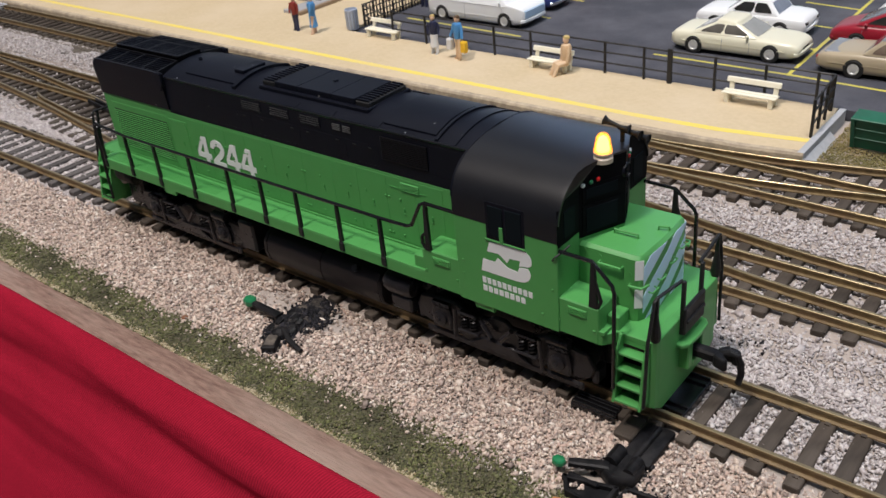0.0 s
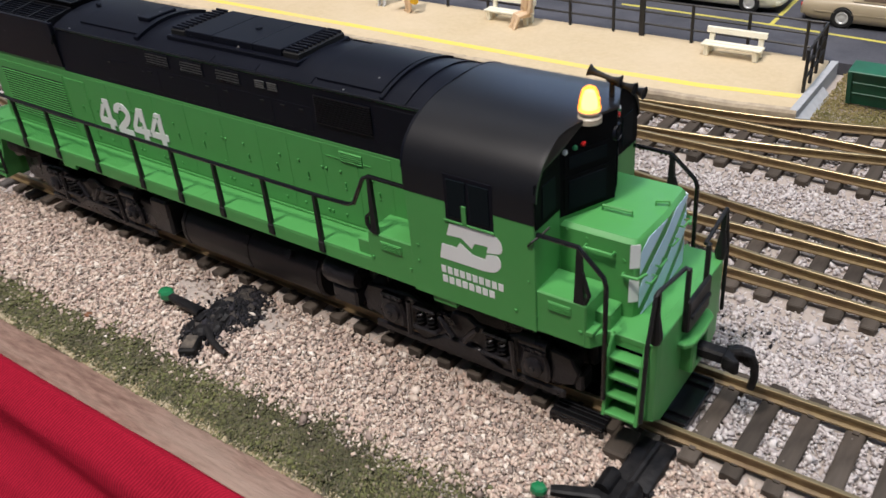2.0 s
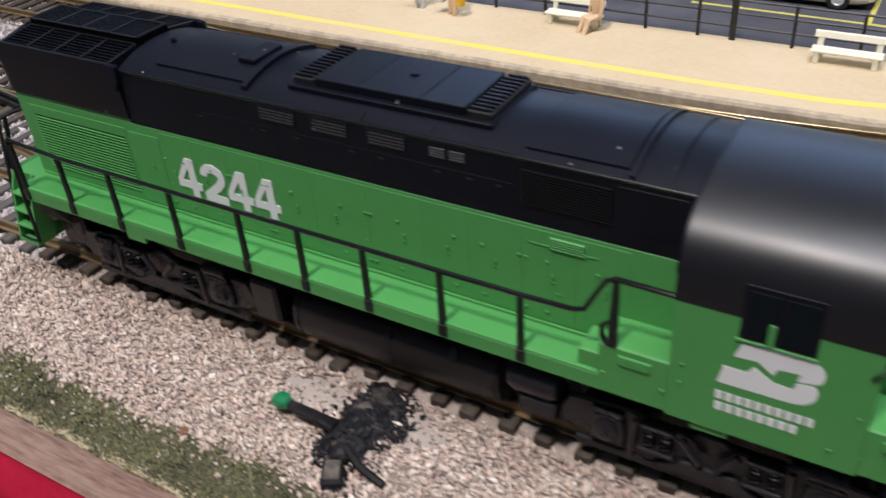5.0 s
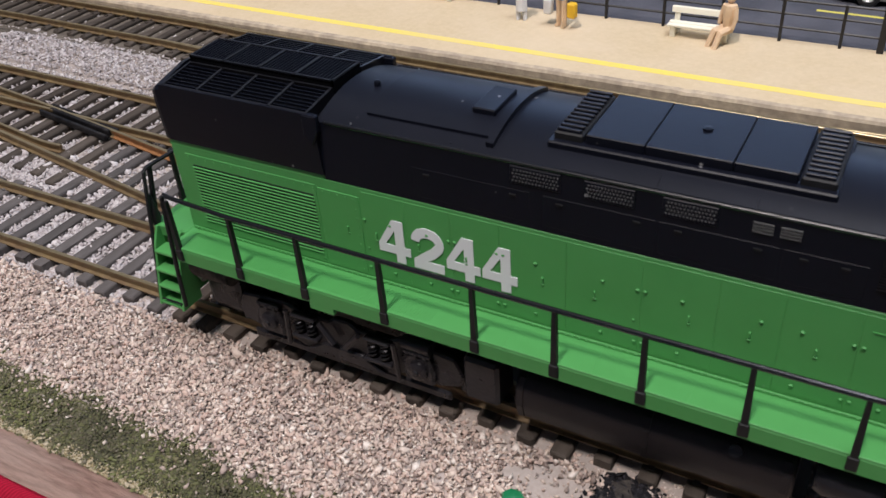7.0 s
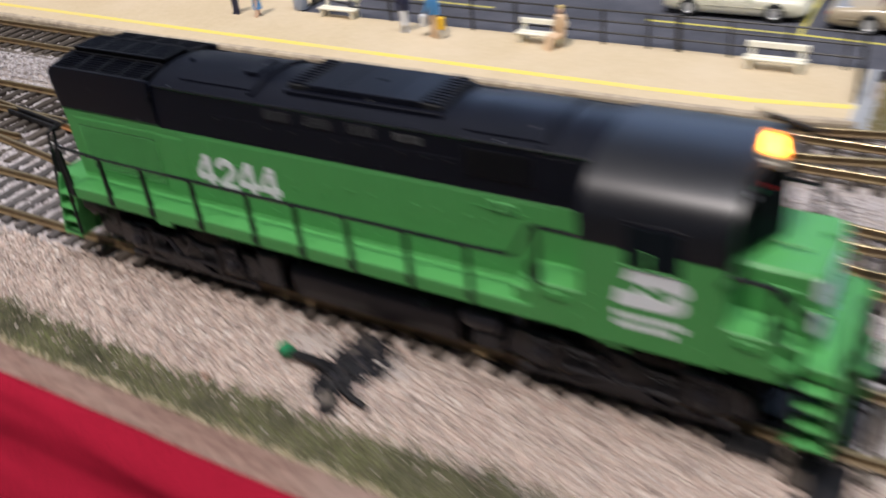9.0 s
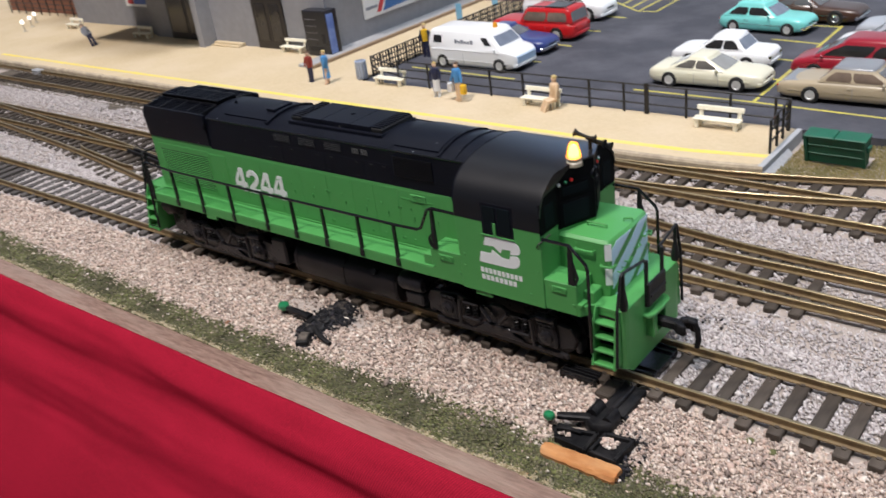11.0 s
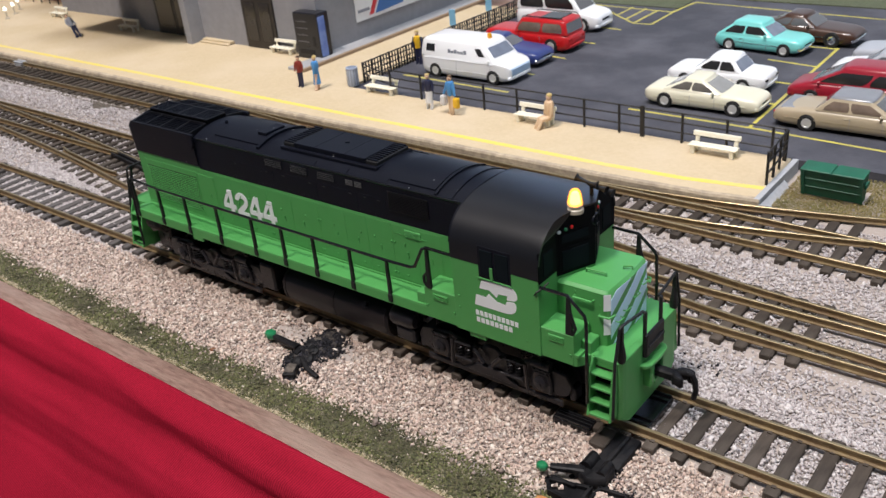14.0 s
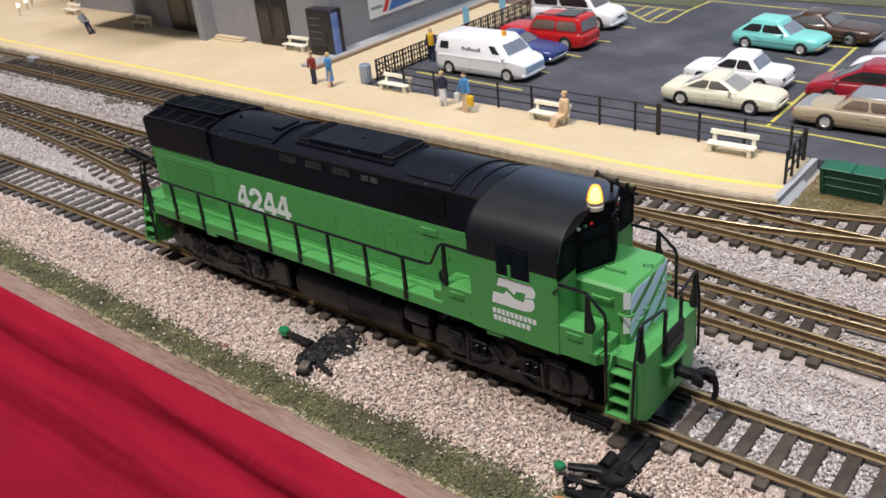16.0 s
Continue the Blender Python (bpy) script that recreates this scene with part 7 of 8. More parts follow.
def car(name, label, at, turn, length, width, belt, roof, color, cabin, hood=0.86, trunk=0.9, wheel=3.4, axles=(-15.5, 15.5), rim=None, roof_paint=None, taper=0.80, chrome_bumper=False, boxy=False, glass=None, side_glass=None, vinyl=None, vinyl_trunk=False, tail=None, crown=1.3):
    """A model car, front to +x. cabin: x of the rear glass foot, rear roof edge, front roof edge, windscreen foot."""
    c = thing(name, label, "car" if name == "car" else name, at, turn, "cars in the car park")
    glass = glass or GLASS_DARK
    side_glass = side_glass or glass
    h, w = length / 2, width / 2
    z0 = 1.7
    xs = [-h, -h + 0.8, -h + 3.5, cabin[0], cabin[1] * 0.7, cabin[2], cabin[3], h - 5.0, h - 1.4, h]
    xg, top = ease(xs, [belt * trunk * 0.78, belt * trunk * 0.96, belt * trunk, belt, belt, belt, belt * 0.985, belt * (hood + 0.03), belt * hood * 0.95, belt * hood * 0.77])
    _, wid = ease(xs, [w * 0.82, w * 0.94, w * 0.985, w, w, w, w, w * 0.965, w * 0.90, w * 0.76])
    _, low = ease(xs, [z0 + 1.8, z0 + 0.9, z0 + 0.3, z0, z0, z0, z0, z0 + 0.2, z0 + 0.7, z0 + 1.5])
    half = [(0.90, 0.0), (0.97, 0.10), (0.99, 0.28), (1.0, 0.50), (0.985, 0.68), (0.955, 0.82), (0.90, 0.92), (0.82, 0.975), (0.60, 1.0), (0.25, 1.012)]
    if boxy:
        half = [(0.90, 0.0), (0.97, 0.10), (0.99, 0.28), (1.0, 0.50), (0.998, 0.70), (0.995, 0.85), (0.99, 0.95), (0.96, 0.985), (0.60, 1.0), (0.25, 1.0)]
    bm = bmesh.new()
    loops = []
    for x, t, q, b in zip(xg, top, wid, low):
        loops.append([(x, -q * k, b + (t - b) * v) for k, v in half] + [(x, q * k, b + (t - b) * v) for k, v in half[::-1]])
    rings(bm, loops)
    body = part("body", bm, color, c, "", 70)
    # greenhouse with rounded roof
    a, b1, b2, d = cabin
    zb, zr = belt * 0.96, roof
    wb, wr = w * (0.985 if boxy else 0.92), w * taper

    def ring_at(v):
        x0, x1, ww = a + (b1 - a) * v, d + (b2 - d) * v, wb + (wr - wb) * v + 0.35 * math.sin(math.pi * v)
        r = 1.4
        return [(x0, -ww * 0.90), (x0 + r * 0.4, -ww * 0.97), (x0 + r, -ww), (x1 - r, -ww), (x1 - r * 0.35, -ww * 0.95), (x1 + 0.1, -ww * 0.82), (x1 + 0.5, -ww * 0.4),
                (x1 + 0.5, ww * 0.4), (x1 + 0.1, ww * 0.82), (x1 - r * 0.35, ww * 0.95), (x1 - r, ww), (x0 + r, ww), (x0 + r * 0.4, ww * 0.97), (x0, ww * 0.90)]

    bm = bmesh.new()
    rise = zr - 1.1 * crown - zb
    loops = [[(x, y, zb + rise * v) for x, y in ring_at(v)] for v in (0, 0.33, 0.66, 1.0)]
    mx = (b1 + b2) / 2
    for k, z in ((0.975, zr - 0.72 * crown), (0.92, zr - 0.36 * crown), (0.80, zr - 0.12 * crown), (0.5, zr + 0.04), (0.2, zr + 0.08)):
        loops.append([(mx + (x - mx) * k, y * k, z) for x, y in ring_at(1.0)])
    rings(bm, loops)
    house = part("roof", bm, roof_paint or color, c, "", 60)
    if vinyl:
        bm = bmesh.new()
        rings(bm, [[(mx + (x - mx) * k, y * k, z + 0.14) for x, y in ring_at(1.0)] for k, z in ((0.985, zr - 0.9 * crown), (0.975, zr - 0.72 * crown), (0.92, zr - 0.36 * crown), (0.80, zr - 0.12 * crown), (0.5, zr + 0.04), (0.2, zr + 0.08))])
        part("roof_cover", bm, vinyl, house, "", 60)
        if vinyl_trunk:
            part("trunk_lid", boxes((-h + 2.4, a - 0.6, -w * 0.80, w * 0.80, belt * trunk * 0.9, belt * trunk * 1.03, 0.4)), vinyl, body)

    def patch(fn, push, nm, material, nu=6, nv=5):
        """A pane that follows the cabin's curve: an outer and an inner skin with a rim between."""
        b = bmesh.new()
        grid = [[[b.verts.new(Vector(fn(i / nu, j / nv)) + Vector(push) * k) for j in range(nv + 1)] for i in range(nu + 1)] for k in (0, 1)]
        for k in (0, 1):
            for i in range(nu):
                for j in range(nv):
                    b.faces.new([grid[k][i][j], grid[k][i + 1][j], grid[k][i + 1][j + 1], grid[k][i][j + 1]])
        edge = [(i, 0) for i in range(nu)] + [(nu, j) for j in range(nv)] + [(i, nv) for i in range(nu, 0, -1)] + [(0, j) for j in range(nv, 0, -1)]
        for (i, j), (m, n) in zip(edge, edge[1:] + edge[:1]):
            b.faces.new([grid[0][i][j], grid[0][m][n], grid[1][m][n], grid[1][i][j]])
        bmesh.ops.recalc_face_normals(b, faces=b.faces)
        return part(nm, b, material, house, "", 50)

    cuts = (0.03, 0.46, 0.49, 0.985) if not boxy else (0.055, 0.19, 0.85, 0.945)
    lo_v, hi_v = (0.14, 0.88) if not boxy else (0.34, 0.84)
    for s in (-1, 1):
        for u0, u1 in (cuts[:2], cuts[2:]):
            def side(i, j, s=s, u0=u0, u1=u1):
                v = lo_v + (hi_v - lo_v) * j
                soft = 0.05 * (1 - math.sin(math.pi * min(1.0, max(0.0, 0.15 + 0.7 * j)))) if not boxy else 0.0
                u = u0 + soft + (u1 - u0 - 2 * soft) * i
                x0, x1 = a + 1.4 + (b1 - a) * v, d - 1.4 + (b2 - d) * v
                return (x0 + (x1 - x0) * u, s * (wb + (wr - wb) * v + 0.35 * math.sin(math.pi * v) + 0.10), zb + rise * v)
            patch(side, (0, -s * 0.25, 0), "side_window", side_glass)

    def front(i, j):
        v = (0.10 if not boxy else 0.28) + (0.82 if not boxy else 0.62) * j
        ww = wb + (wr - wb) * v + 0.35 * math.sin(math.pi * v)
        k = (2 * i - 1) * 0.80
        return (d + (b2 - d) * v + 0.5 - max(0.0, abs(k) - 0.4) * 0.952 + 0.14, k * ww, zb + rise * v + 0.1)

    def rear(i, j):
        v = 0.10 + 0.80 * j
        ww = wb + (wr - wb) * v + 0.35 * math.sin(math.pi * v)
        k = (2 * i - 1) * 0.82
        return (a + (b1 - a) * v - 0.12, k * ww, zb + rise * v + 0.1)

    patch(front, (-0.3, 0, -0.1), "windscreen", glass)
    patch(rear, (0.3, 0, -0.1), "rear_window", glass)
    # wheels, each before a black disc that paints the shade of its arch
    rim = rim or RIM
    for x in axles:
        for s in (-1, 1):
            bm = bmesh.new()
            o = [(0, s * (w - 2.0)), (wheel + 0.3, s * (w - 2.0)), (wheel + 0.3, s * (w + 0.02)), (0, s * (w + 0.02))]
            lathe(bm, o, (x, 0, wheel), "y", 22)
            part("wheel_arch", bm, TYRE, body)
            bm = bmesh.new()
            lathe(bm, [(wheel * 0.55, s * (w - 1.8)), (wheel * 0.93, s * (w - 1.6)), (wheel, s * (w - 1.2)), (wheel, s * (w - 0.1)), (wheel * 0.92, s * (w + 0.25)), (wheel * 0.70, s * (w + 0.28)), (wheel * 0.60, s * (w + 0.08))], (x, 0, wheel), "y", 22)
            wh = part("wheel", bm, TYRE, c, "", True)
            bm = bmesh.new()
            lathe(bm, [(wheel * 0.62, s * (w + 0.05)), (wheel * 0.60, s * (w + 0.34)), (wheel * 0.50, s * (w + 0.36)), (wheel * 0.42, s * (w + 0.12)), (wheel * 0.2, s * (w + 0.26)), (0.0, s * (w + 0.36))], (x, 0, wheel), "y", 18)
            part("rim", bm, rim, wh, "", True)
    # lamps, bumpers, door seams, mirrors
    bump = CHROME if chrome_bumper else color
    for nm, sx in (("front_bumper", 1), ("rear_bumper", -1)):
        bm = bmesh.new()
        pts = [(sx * (h - 1.6), -w * 0.93), (sx * (h + 0.1), -w * 0.78), (sx * (h + 0.6), -w * 0.3), (sx * (h + 0.6), w * 0.3), (sx * (h + 0.1), w * 0.78), (sx * (h - 1.6), w * 0.93)]
        prism(bm, pts, "z", z0 + 1.2, z0 + 2.9, 0.35)
        part(nm, bm, bump, c, "", True)
    for s in (-1, 1):
        part("headlight", boxes((h - 1.6, h - 0.05, *sorted((s * w * 0.45, s * w * 0.76)), belt * hood * 0.58, belt * hood * 0.72, 0.3)), LENS_WHITE, c)
        part("tail_light", boxes((-h - 0.05, -h + 1.2, *sorted((s * w * 0.48, s * w * 0.82)), belt * trunk * 0.60, belt * trunk * 0.78, 0.2)), tail or LENS_RED, c)
        for x in (cabin[3] - 3.2, (cabin[0] + cabin[3]) / 2 - 0.6):
            part("door_seam", boxes((x, x + 0.13, *sorted((s * w * 0.99, s * (w + 0.02))), z0 + 0.8, belt * 0.80)), GREY_P, body)
        part("door_handle", boxes(((cabin[0] + cabin[3]) / 2 - 2.8, (cabin[0] + cabin[3]) / 2 - 1.2, *sorted((s * w * 0.96, s * (w + 0.12))), belt * 0.74, belt * 0.78, 0.05)), CHROME if chrome_bumper else color, body)
        part("wing_mirror", boxes((cabin[3] - 4.6, cabin[3] - 3.6, *sorted((s * w * 0.90, s * (w + 1.0))), belt * 0.96, belt * 0.96 + 1.2, 0.3)), color, body)
        part("side_trim", boxes((-h + 5, h - 5, *sorted((s * w * 0.985, s * (w + 0.1))), z0 + 3.2, z0 + 3.45)), color if not chrome_bumper else CHROME, body)
    part("grille", boxes((h - 1.4, h + 0.02, -w * 0.38, w * 0.38, belt * hood * 0.56, belt * hood * 0.70, 0.2)), TYRE, c)
    part("underbody", boxes((-h + 2, h - 2, -w * 0.8, w * 0.8, 1.2, 2.6, 0.3)), TYRE, c)
    return c


def gloss(name, color):
    return mat(name, color, rough=0.32, coat=0.5, grain=10, rough_var=0.04)


CREAM, CAR_WHITE, GOLD, TEAL = gloss("cream_car_paint", (0.76, 0.73, 0.57)), gloss("white_car_paint", (0.86, 0.87, 0.88)), gloss("gold_car_paint", (0.42, 0.345, 0.235)), gloss("turquoise_car_paint", (0.20, 0.66, 0.62))
BROWN, MAROON, RED, NAVY_CAR = gloss("brown_car_paint", (0.060, 0.026, 0.014)), gloss("dark_red_car_paint", (0.30, 0.010, 0.025)), gloss("red_car_paint", (0.50, 0.010, 0.012)), gloss("navy_car_paint", (0.030, 0.048, 0.19))
SILVER, ROOF_GREY = gloss("silver_car_paint", (0.42, 0.44, 0.48)), gloss("grey_roof_paint", (0.23, 0.24, 0.26))

CZ = 3.02
GLASS_BLACK = mat("black_car_glass", (0.018, 0.018, 0.02), (0.035, 0.032, 0.03), rough=0.12, rough_var=0.02, coat=0.2, grain=9)
GLASS_BLUE = mat("blue_tinted_glass", (0.20, 0.23, 0.29), (0.14, 0.16, 0.21), rough=0.1, rough_var=0.02, coat=0.3, grain=8)
GLASS_WARM = mat("warm_tinted_glass", (0.22, 0.16, 0.12), (0.13, 0.10, 0.08), rough=0.1, rough_var=0.02, coat=0.3, grain=8)
car("car", "cream two-door model car with pale wheels", (-72.2, 208.5, CZ), 0, 53, 20, 9.0, 14.4, CREAM, (-17.5, -8.0, 1.5, 10.5), hood=0.90, trunk=0.98, axles=(-16, 15.8), taper=0.70, glass=GLASS_PALE, side_glass=GLASS_GREY, tail=CREAM)
car("car", "white four-door model sedan parked behind the cream car", (-78.0, 239.0, CZ), 180, 48.5, 19.5, 9.4, 15.6, CAR_WHITE, (-13.0, -8.5, 3.5, 10.5), hood=0.92, trunk=0.97, axles=(-14, 14.5), wheel=3.3, taper=0.76, glass=GLASS_BLUE, side_glass=GLASS_BLACK, tail=GLASS_BLACK)
car("car", "metallic gold model sedan with grey roof", (-6.0, 204.8, CZ), 0, 63.5, 21, 9.4, 15.3, GOLD, (-15.5, -10.0, 6.5, 14.5), axles=(-17.5, 19.5), taper=0.78, vinyl=ROOF_GREY, vinyl_trunk=True, side_glass=GLASS_WARM)
car("car", "dark red model minivan beside the gold car", (-15.0, 236.0, CZ), 180, 56, 21, 10.4, 18.2, MAROON, (-25, -22.5, 6.0, 18.5), hood=0.80, axles=(-16.5, 17), taper=0.80, roof_paint=MAROON, side_glass=GLASS_BLACK, crown=1.8)
car("car", "white and silver model car behind the minivan", (-7.5, 267.0, CZ), 180, 54, 20.5, 10.0, 16.6, CAR_WHITE, (-17, -11, 6.0, 14), axles=(-16, 16), roof_paint=SILVER)
car("car", "blue-grey model car at the edge of the lot", (-6.0, 298.0, CZ), 180, 54, 20.5, 9.6, 15.6, SILVER, (-17, -11, 4.0, 12), axles=(-16, 16), roof_paint=NAVY_CAR)
car("car", "turquoise rounded model hatchback with large windows", (-81.0, 303.0, CZ), -6, 47.5, 20.5, 9.2, 15.9, TEAL, (-21.5, -14.5, 2.0, 9.0), hood=0.93, trunk=0.98, axles=(-14.8, 15.2), wheel=3.2, chrome_bumper=True, taper=0.70, glass=GLASS_BLUE, side_glass=GLASS_BLACK, crown=2.0)
car("car", "brown model muscle car with bright wheels", (-66.5, 327.0, CZ), -4, 56, 21, 9.4, 15.0, BROWN, (-20, -10, 1.0, 8.0), axles=(-17, 16.8), wheel=3.8, rim=CHROME, chrome_bumper=True, taper=0.74)
car("car", "navy blue model car between van and red jeep", (-202.0, 237.0, CZ), 0, 54, 21, 9.6, 14.6, NAVY_CAR, (-19, -11, 0.0, 8.0), axles=(-16.5, 16.5), chrome_bumper=True, taper=0.76)
jeep = car("car", "red model off-road car with black sunroof", (-202.5, 267.0, CZ), 180, 58, 21.5, 10.8, 18.6, RED, (-28.0, -26.5, 3.0, 7.5), hood=0.96, trunk=1.0, axles=(-18, 17.5), wheel=4.0, taper=0.86, side_glass=GLASS_WARM)
part("sunroof", boxes((-22.0, -9.0, -7.2, 7.2, 18.3, 18.95, 0.2)), GLASS_BLACK, jeep, "black glass sunroof")
for y in (-8.0, 8.0):
    part("roof_rail", tubes(([(-25.0, y, 18.4), (-24.0, y, 19.2), (1.0, y, 19.2), (2.0, y, 18.4)], 0.3, 6)), TYRE, jeep)
car("van", "white model van at the back of the car park", (-209.0, 312.0, CZ), 0, 58, 22.5, 12.4, 21.5, CAR_WHITE, (-28.2, -27, 11.0, 17.0), hood=0.88, trunk=1.0, axles=(-18, 19), wheel=4.2, taper=0.88, side_glass=GLASS_BLACK)


def station_van():
    v = car("van", "white model van with orange roof light and grey lettering bar", (-201.0, 207.5, CZ), -1, 58.5, 22.5, 11.8, 21.4, CAR_WHITE, (-28.8, -27.6, 14.0, 21.0), hood=0.90, trunk=1.0, axles=(-19.0, 19.2), wheel=3.6, taper=0.86, boxy=True, glass=GLASS_BLUE, side_glass=GLASS_BLACK, crown=2.3)
    bm = bmesh.new()
    lathe(bm, [(1.3, 21.0), (1.3, 22.1), (1.1, 23.3), (0.0, 23.6)], (10.5, 0.0, 0), "z", 14)
    part("roof_light", bm, mat("amber_plastic", (0.85, 0.38, 0.02), rough=0.3), v, "unlit amber roof light", True)
    for s in (-1, 1):
        for i in range(6):
            part("lettering_bar", boxes((-9.6 + 2.1 * i, -7.9 + 2.1 * i, *sorted((s * 10.2, s * 10.9)), 13.6, 15.3 + 0.7 * (i in (0, 2, 5)))), GREY_P, v, "plain dark block of lettering")
        part("body_crease", boxes((-26.0, 20.0, *sorted((s * 10.9, s * 11.4)), 10.2, 10.55, 0.1)), CAR_WHITE, v)
    part("nose_panel", boxes((28.4, 29.6, -8.4, 8.4, 4.8, 8.6, 0.4)), mat("pale_blue_grille", (0.42, 0.56, 0.72), rough=0.4), v)


station_van()


# ---------------------------------------------------------------- the station
def station():
    b = thing("station_building", "grey model station building with dark doors and signs", "building")
    part("wall", boxes((-640, -500, 224, 232, 4, 70), (-508, -500, 208, 226, 4, 70)), WALL_GREY, b, "pale grey recessed wall")
    part("wall", boxes((-500, -423, 205, 213, 4, 70)), WALL_GREY, b)
    part("wall", boxes((-423, -319, 201, 209, 4, 70), (-429, -423, 190, 204.9, 4, 70)), WALL_GREY, b)
    part("wall", boxes((-319, -311, 201, 350, 4, 70)), WALL_GREY, b)
    part("wall", boxes((-640, -311, 350, 356, 4, 70)), WALL_GREY, b)
    part("roof", boxes((-660, -300, 203, 362, 74, 77)), CONCRETE, b)
    # slab added out of view so that its shadow darkens the platform
    part("canopy", boxes((-545, -424, 152, 226, 70.5, 73.5, 0.3)), CONCRETE, b, "unseen slab added to shade the platform")
    part("plinth", boxes((-311, -298.5, 172, 350, 3.8, 5.6, 0.3)), mat("walk_grey", (0.36, 0.36, 0.37), (0.30, 0.30, 0.31), rough=0.8, grain=4), b, "grey raised side walk")
    part("kerb", boxes((-298.6, -296.4, 171, 352, 3.8, 6.0, 0.3)), mat("brown_kerb", (0.28, 0.20, 0.13), rough=0.8), b, "brown kerb of the side walk")
    dark = mat("dark_door_frame", (0.018, 0.015, 0.014), rough=0.4)
    glass = mat("door_glass", (0.026, 0.023, 0.023), (0.016, 0.015, 0.016), rough=0.15, grain=8)
    for x0, x1, y in ((-478, -432.5, 204.8), (-377.5, -348.3, 200.8)):
        door = part("door", boxes((x0, x1, y - 1.2, y, 4, 36, 0.3)), dark, b, "dark double door with glass panes")
        m = (x0 + x1) / 2
        for u0, u1 in ((x0 + 3, m - 2), (m + 2, x1 - 3)):
            part("pane", boxes((u0, u1, y - 1.5, y - 1.0, 9, 33)), glass, door)
    for x0 in (-416, -410):
        part("step", boxes((-422, -393, 195 + (x0 + 416) * 0.4, 201.2, 4, 5.0 + (x0 + 416) * 0.2, 0.2)), PLATFORM, b)
    sign = part("sign", boxes((-311, -310.2, 233.2, 296, 16.4, 42, 0.2)), mat("white_sign", (0.78, 0.79, 0.80), rough=0.5), b, "white station sign with red and blue emblem")
    bm = bmesh.new()
    prism(bm, [(245, 18.4), (248.6, 18.4), (254, 27), (250, 36), (246, 36), (250, 27)], "x", -310.2, -309.9)
    part("emblem", bm, mat("sign_red", (0.55, 0.03, 0.04), rough=0.5), sign)
    bm = bmesh.new()
    prism(bm, [(250.6, 18.2), (278, 19.4), (278, 34), (250.6, 36), (256, 27)], "x", -310.2, -309.9)
    part("emblem", bm, mat("sign_blue", (0.04, 0.15, 0.42), rough=0.5), sign)
    part("lettering_bar", boxes((-310.2, -309.9, 235, 245.5, 21.6, 23.4)), GREY_P, sign)
    sign = part("sign", boxes((-560, -515, 223.4, 224, 20, 33)), mat("white_board", (0.72, 0.73, 0.75), rough=0.5), b, "white wall board with blue and red blocks")
    part("emblem", boxes((-556, -549, 223.1, 223.4, 22, 31)), mat("board_red", (0.5, 0.04, 0.05), rough=0.5), sign)
    part("emblem", boxes((-548, -530, 223.1, 223.4, 22, 31)), mat("board_blue", (0.03, 0.10, 0.42), rough=0.5), sign)


station()


def vending_machine():
    v = thing("vending_machine", "black drinks machine with bright blue panel by the station wall", "vending machine", (-313.5, 197.0, 4.0), 0)
    part("cabinet", boxes((-11.0, 9.5, -3.4, 6.4, 0, 27.5, 0.5)), mat("machine_black", (0.012, 0.013, 0.018), rough=0.3), v)
    part("side_panel", boxes((9.4, 9.9, -2.9, 2.6, 2.0, 25.5, 0.2)), mat("machine_blue", (0.04, 0.10, 0.40), (0.25, 0.36, 0.66), rough=0.3, grain=12), v, "blue and white picture panel")
    trim = mat("machine_grey", (0.09, 0.09, 0.10), rough=0.4)
    for z in (10, 14, 18, 22):
        part("shelf_front", boxes((-8.5, 0.5, -3.7, -3.3, z, z + 0.5, 0.1)), trim, v)
    part("slot", boxes((4.0, 6.2, -3.7, -3.3, 8, 14, 0.1)), TYRE, v)
    part("tray", boxes((-8, 4, -3.7, -3.3, 3, 6, 0.1)), TYRE, v)


vending_machine()


def sign_post(x, y):
    s = thing("sign_post", "small blue parking sign on a post", "sign", (x, y, 3.6))
    part("post", tubes(([(0, 0, 0), (0, 0, 18.5)], 0.6, 8)), CONCRETE, s)
    part("sign_plate", boxes((-2.4, 2.4, -0.9, -0.4, 8, 18, 0.3)), mat("sign_pale_blue", (0.18, 0.42, 0.62), rough=0.5), s, "pale blue sign plate")


sign_post(-257.0, 262)
sign_post(-257.0, 300)


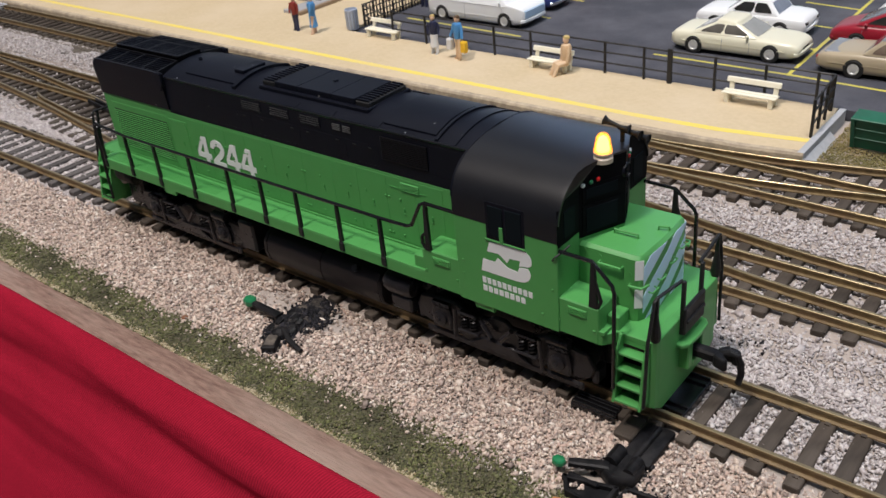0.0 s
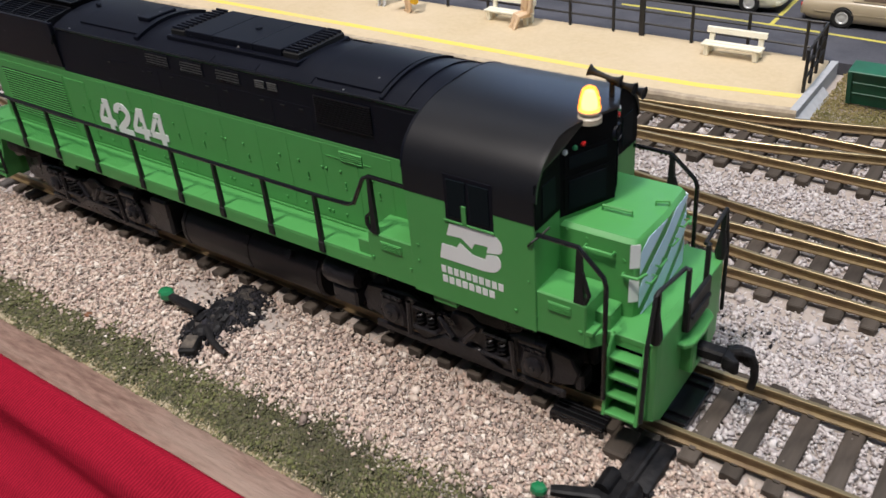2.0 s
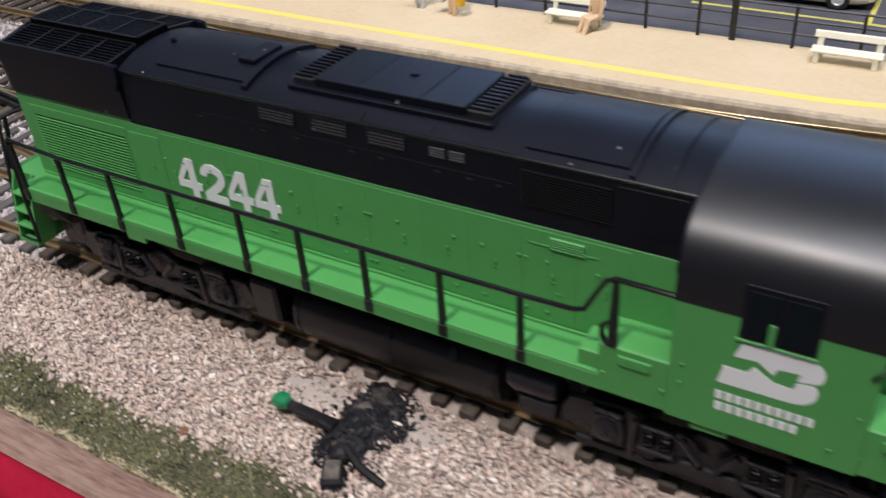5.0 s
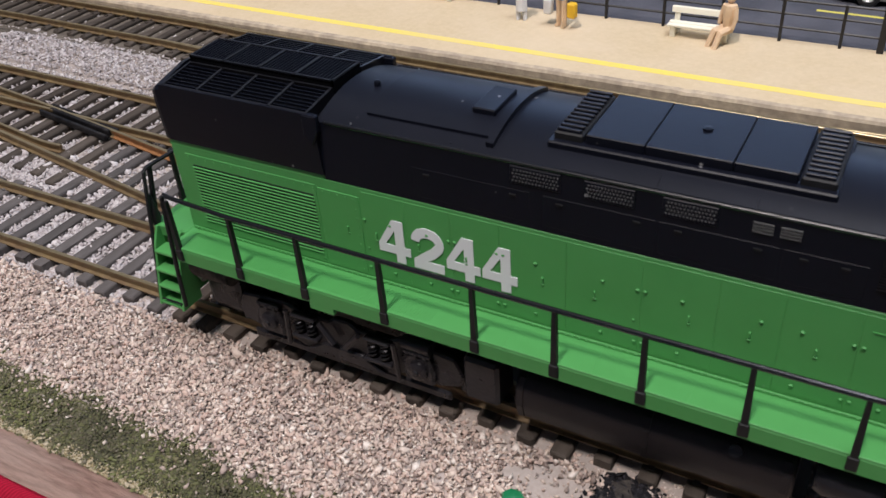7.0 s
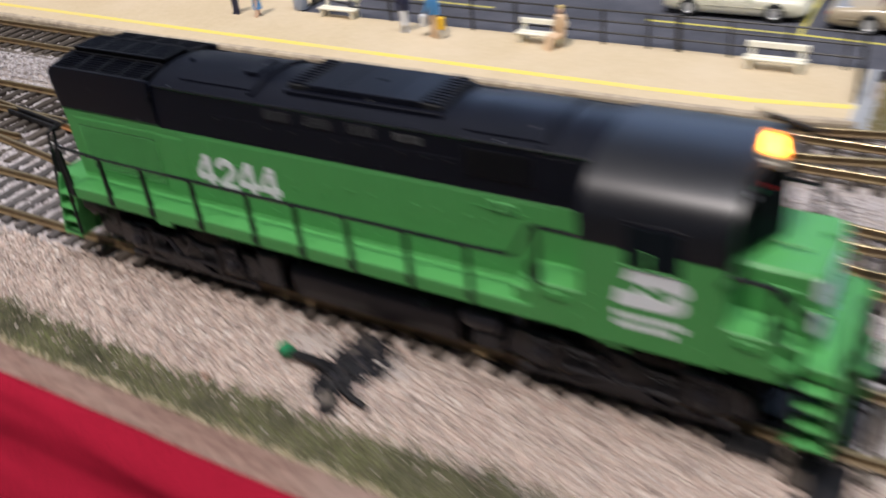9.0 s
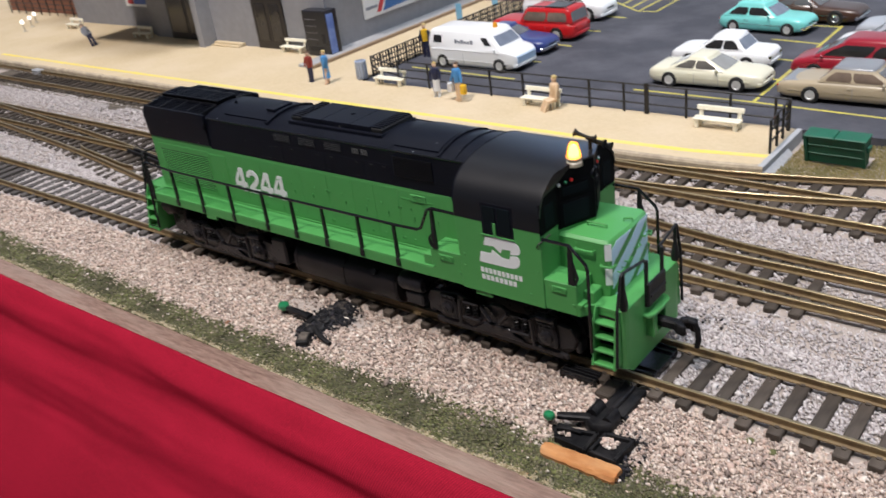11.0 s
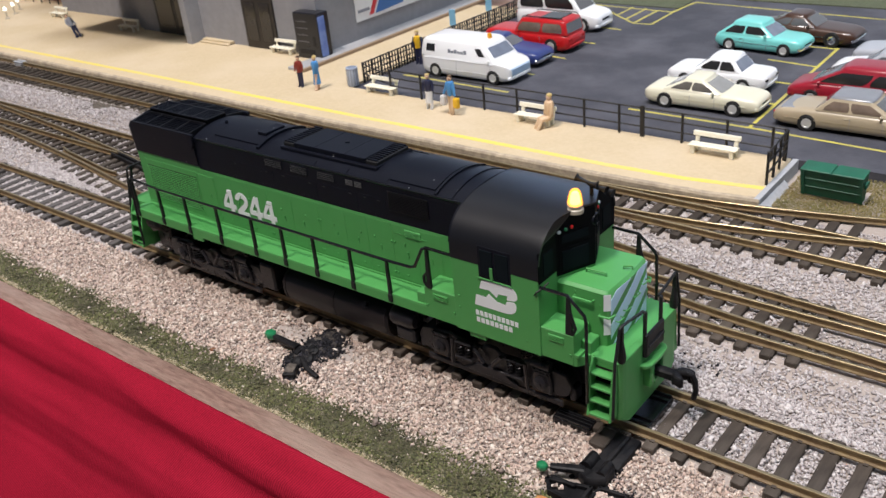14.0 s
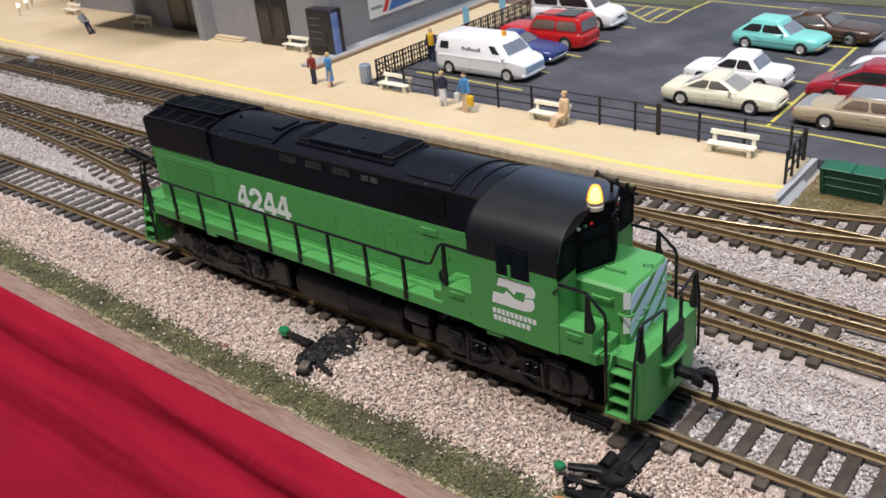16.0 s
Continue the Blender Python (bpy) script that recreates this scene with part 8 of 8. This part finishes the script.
def far_side():
    solid("verge", boxes((-640, 900, 402, 436, -4, 3.6)), mat("verge_green", (0.10, 0.115, 0.065), (0.07, 0.08, 0.045), rough=0.95, grain=2.5, bump=0.5), "dull green verge behind the car park", "grass", "structure")
    solid("verge_strip", boxes((-252, -160, 371, 402, 2.0, 3.5)), mat("verge_strip_green", (0.10, 0.115, 0.065), (0.07, 0.08, 0.045), rough=0.95, grain=2.5, bump=0.5), "dull green verge beside the hatched bay", "grass", "structure")
    solid("road", boxes((-1300, 900, 436, 560, -4, 3.2)), mat("pale_road", (0.46, 0.49, 0.52), (0.42, 0.45, 0.48), rough=0.8, grain=3), "pale grey road behind the verge", "road", "structure")
    solid("backdrop", boxes((-1300, 900, 560, 564, -4, 240)), mat("backdrop_blue", (0.42, 0.52, 0.62), (0.50, 0.58, 0.66), rough=0.9, grain=80), "plain pale blue backdrop board behind the layout", "backdrop", "structure")
    solid("far_ground", boxes((-1300, -640, -58, 436, -4, 3.4)), GROUND, "sandy ground at the far end of the layout", "ground", "structure")
    # brick hut with a rail fence beyond the platform
    hut = thing("brick_hut", "low red-brown brick hut beyond the platform", "building", (-735, 268, 4))
    part("wall", boxes((-60, 60, -24, 30, 0, 40)), mat("hut_brick", (0.24, 0.105, 0.065), (0.17, 0.07, 0.045), rough=0.9, grain=3, bump=0.3), hut)
    part("coping", boxes((-61, 61, -25, 31, 40, 43, 0.3)), CONCRETE, hut)
    fence_run("brown rail fence in front of the brick hut", [(-780 + 14 * i, 236.0) for i in range(10)], rails=(14.0, 10.0, 6.0), height=15)
    # lamps added for bright glints; the sparkle is emission put into the globes
    glow = mat("glint_glow", (0.9, 0.9, 0.88), rough=0.15, emit=(1.0, 0.96, 0.88), power=2.0)
    for x, y in ((-664, 187), (-676, 200), (-690, 212)):
        lamp = thing("glint_lamp", "small added lamp whose glint is a glow put into the globe", "lamp", (x, y, 3.4), 0, "lamps at the platform's far end")
        bm = bmesh.new()
        lathe(bm, [(2.0, 0), (2.0, 1), (0.7, 2), (0.7, 7), (0.0, 7.2)], (0, 0, 0), "z", 10)
        part("stand", bm, BEACON_BASE, lamp, "", True)
        bm = bmesh.new()
        lathe(bm, [(0.0, 7.0), (1.1, 7.4), (1.4, 8.6), (0.9, 10.0), (0.0, 10.4)], (0, 0, 0), "z", 14)
        part("globe", bm, glow, lamp, "", True)
    box_ob = thing("relay_box", "pale concrete relay box between platform and track", "relay box", (-520, 118.4, 0))
    part("body", boxes((-5, 5, -2, 2, -1, 1.9, 0.3)), CONCRETE, box_ob)
    part("lid", boxes((-5.4, 5.4, -2.3, 2.3, 1.9, 2.5, 0.2)), CONCRETE, box_ob)


far_side()
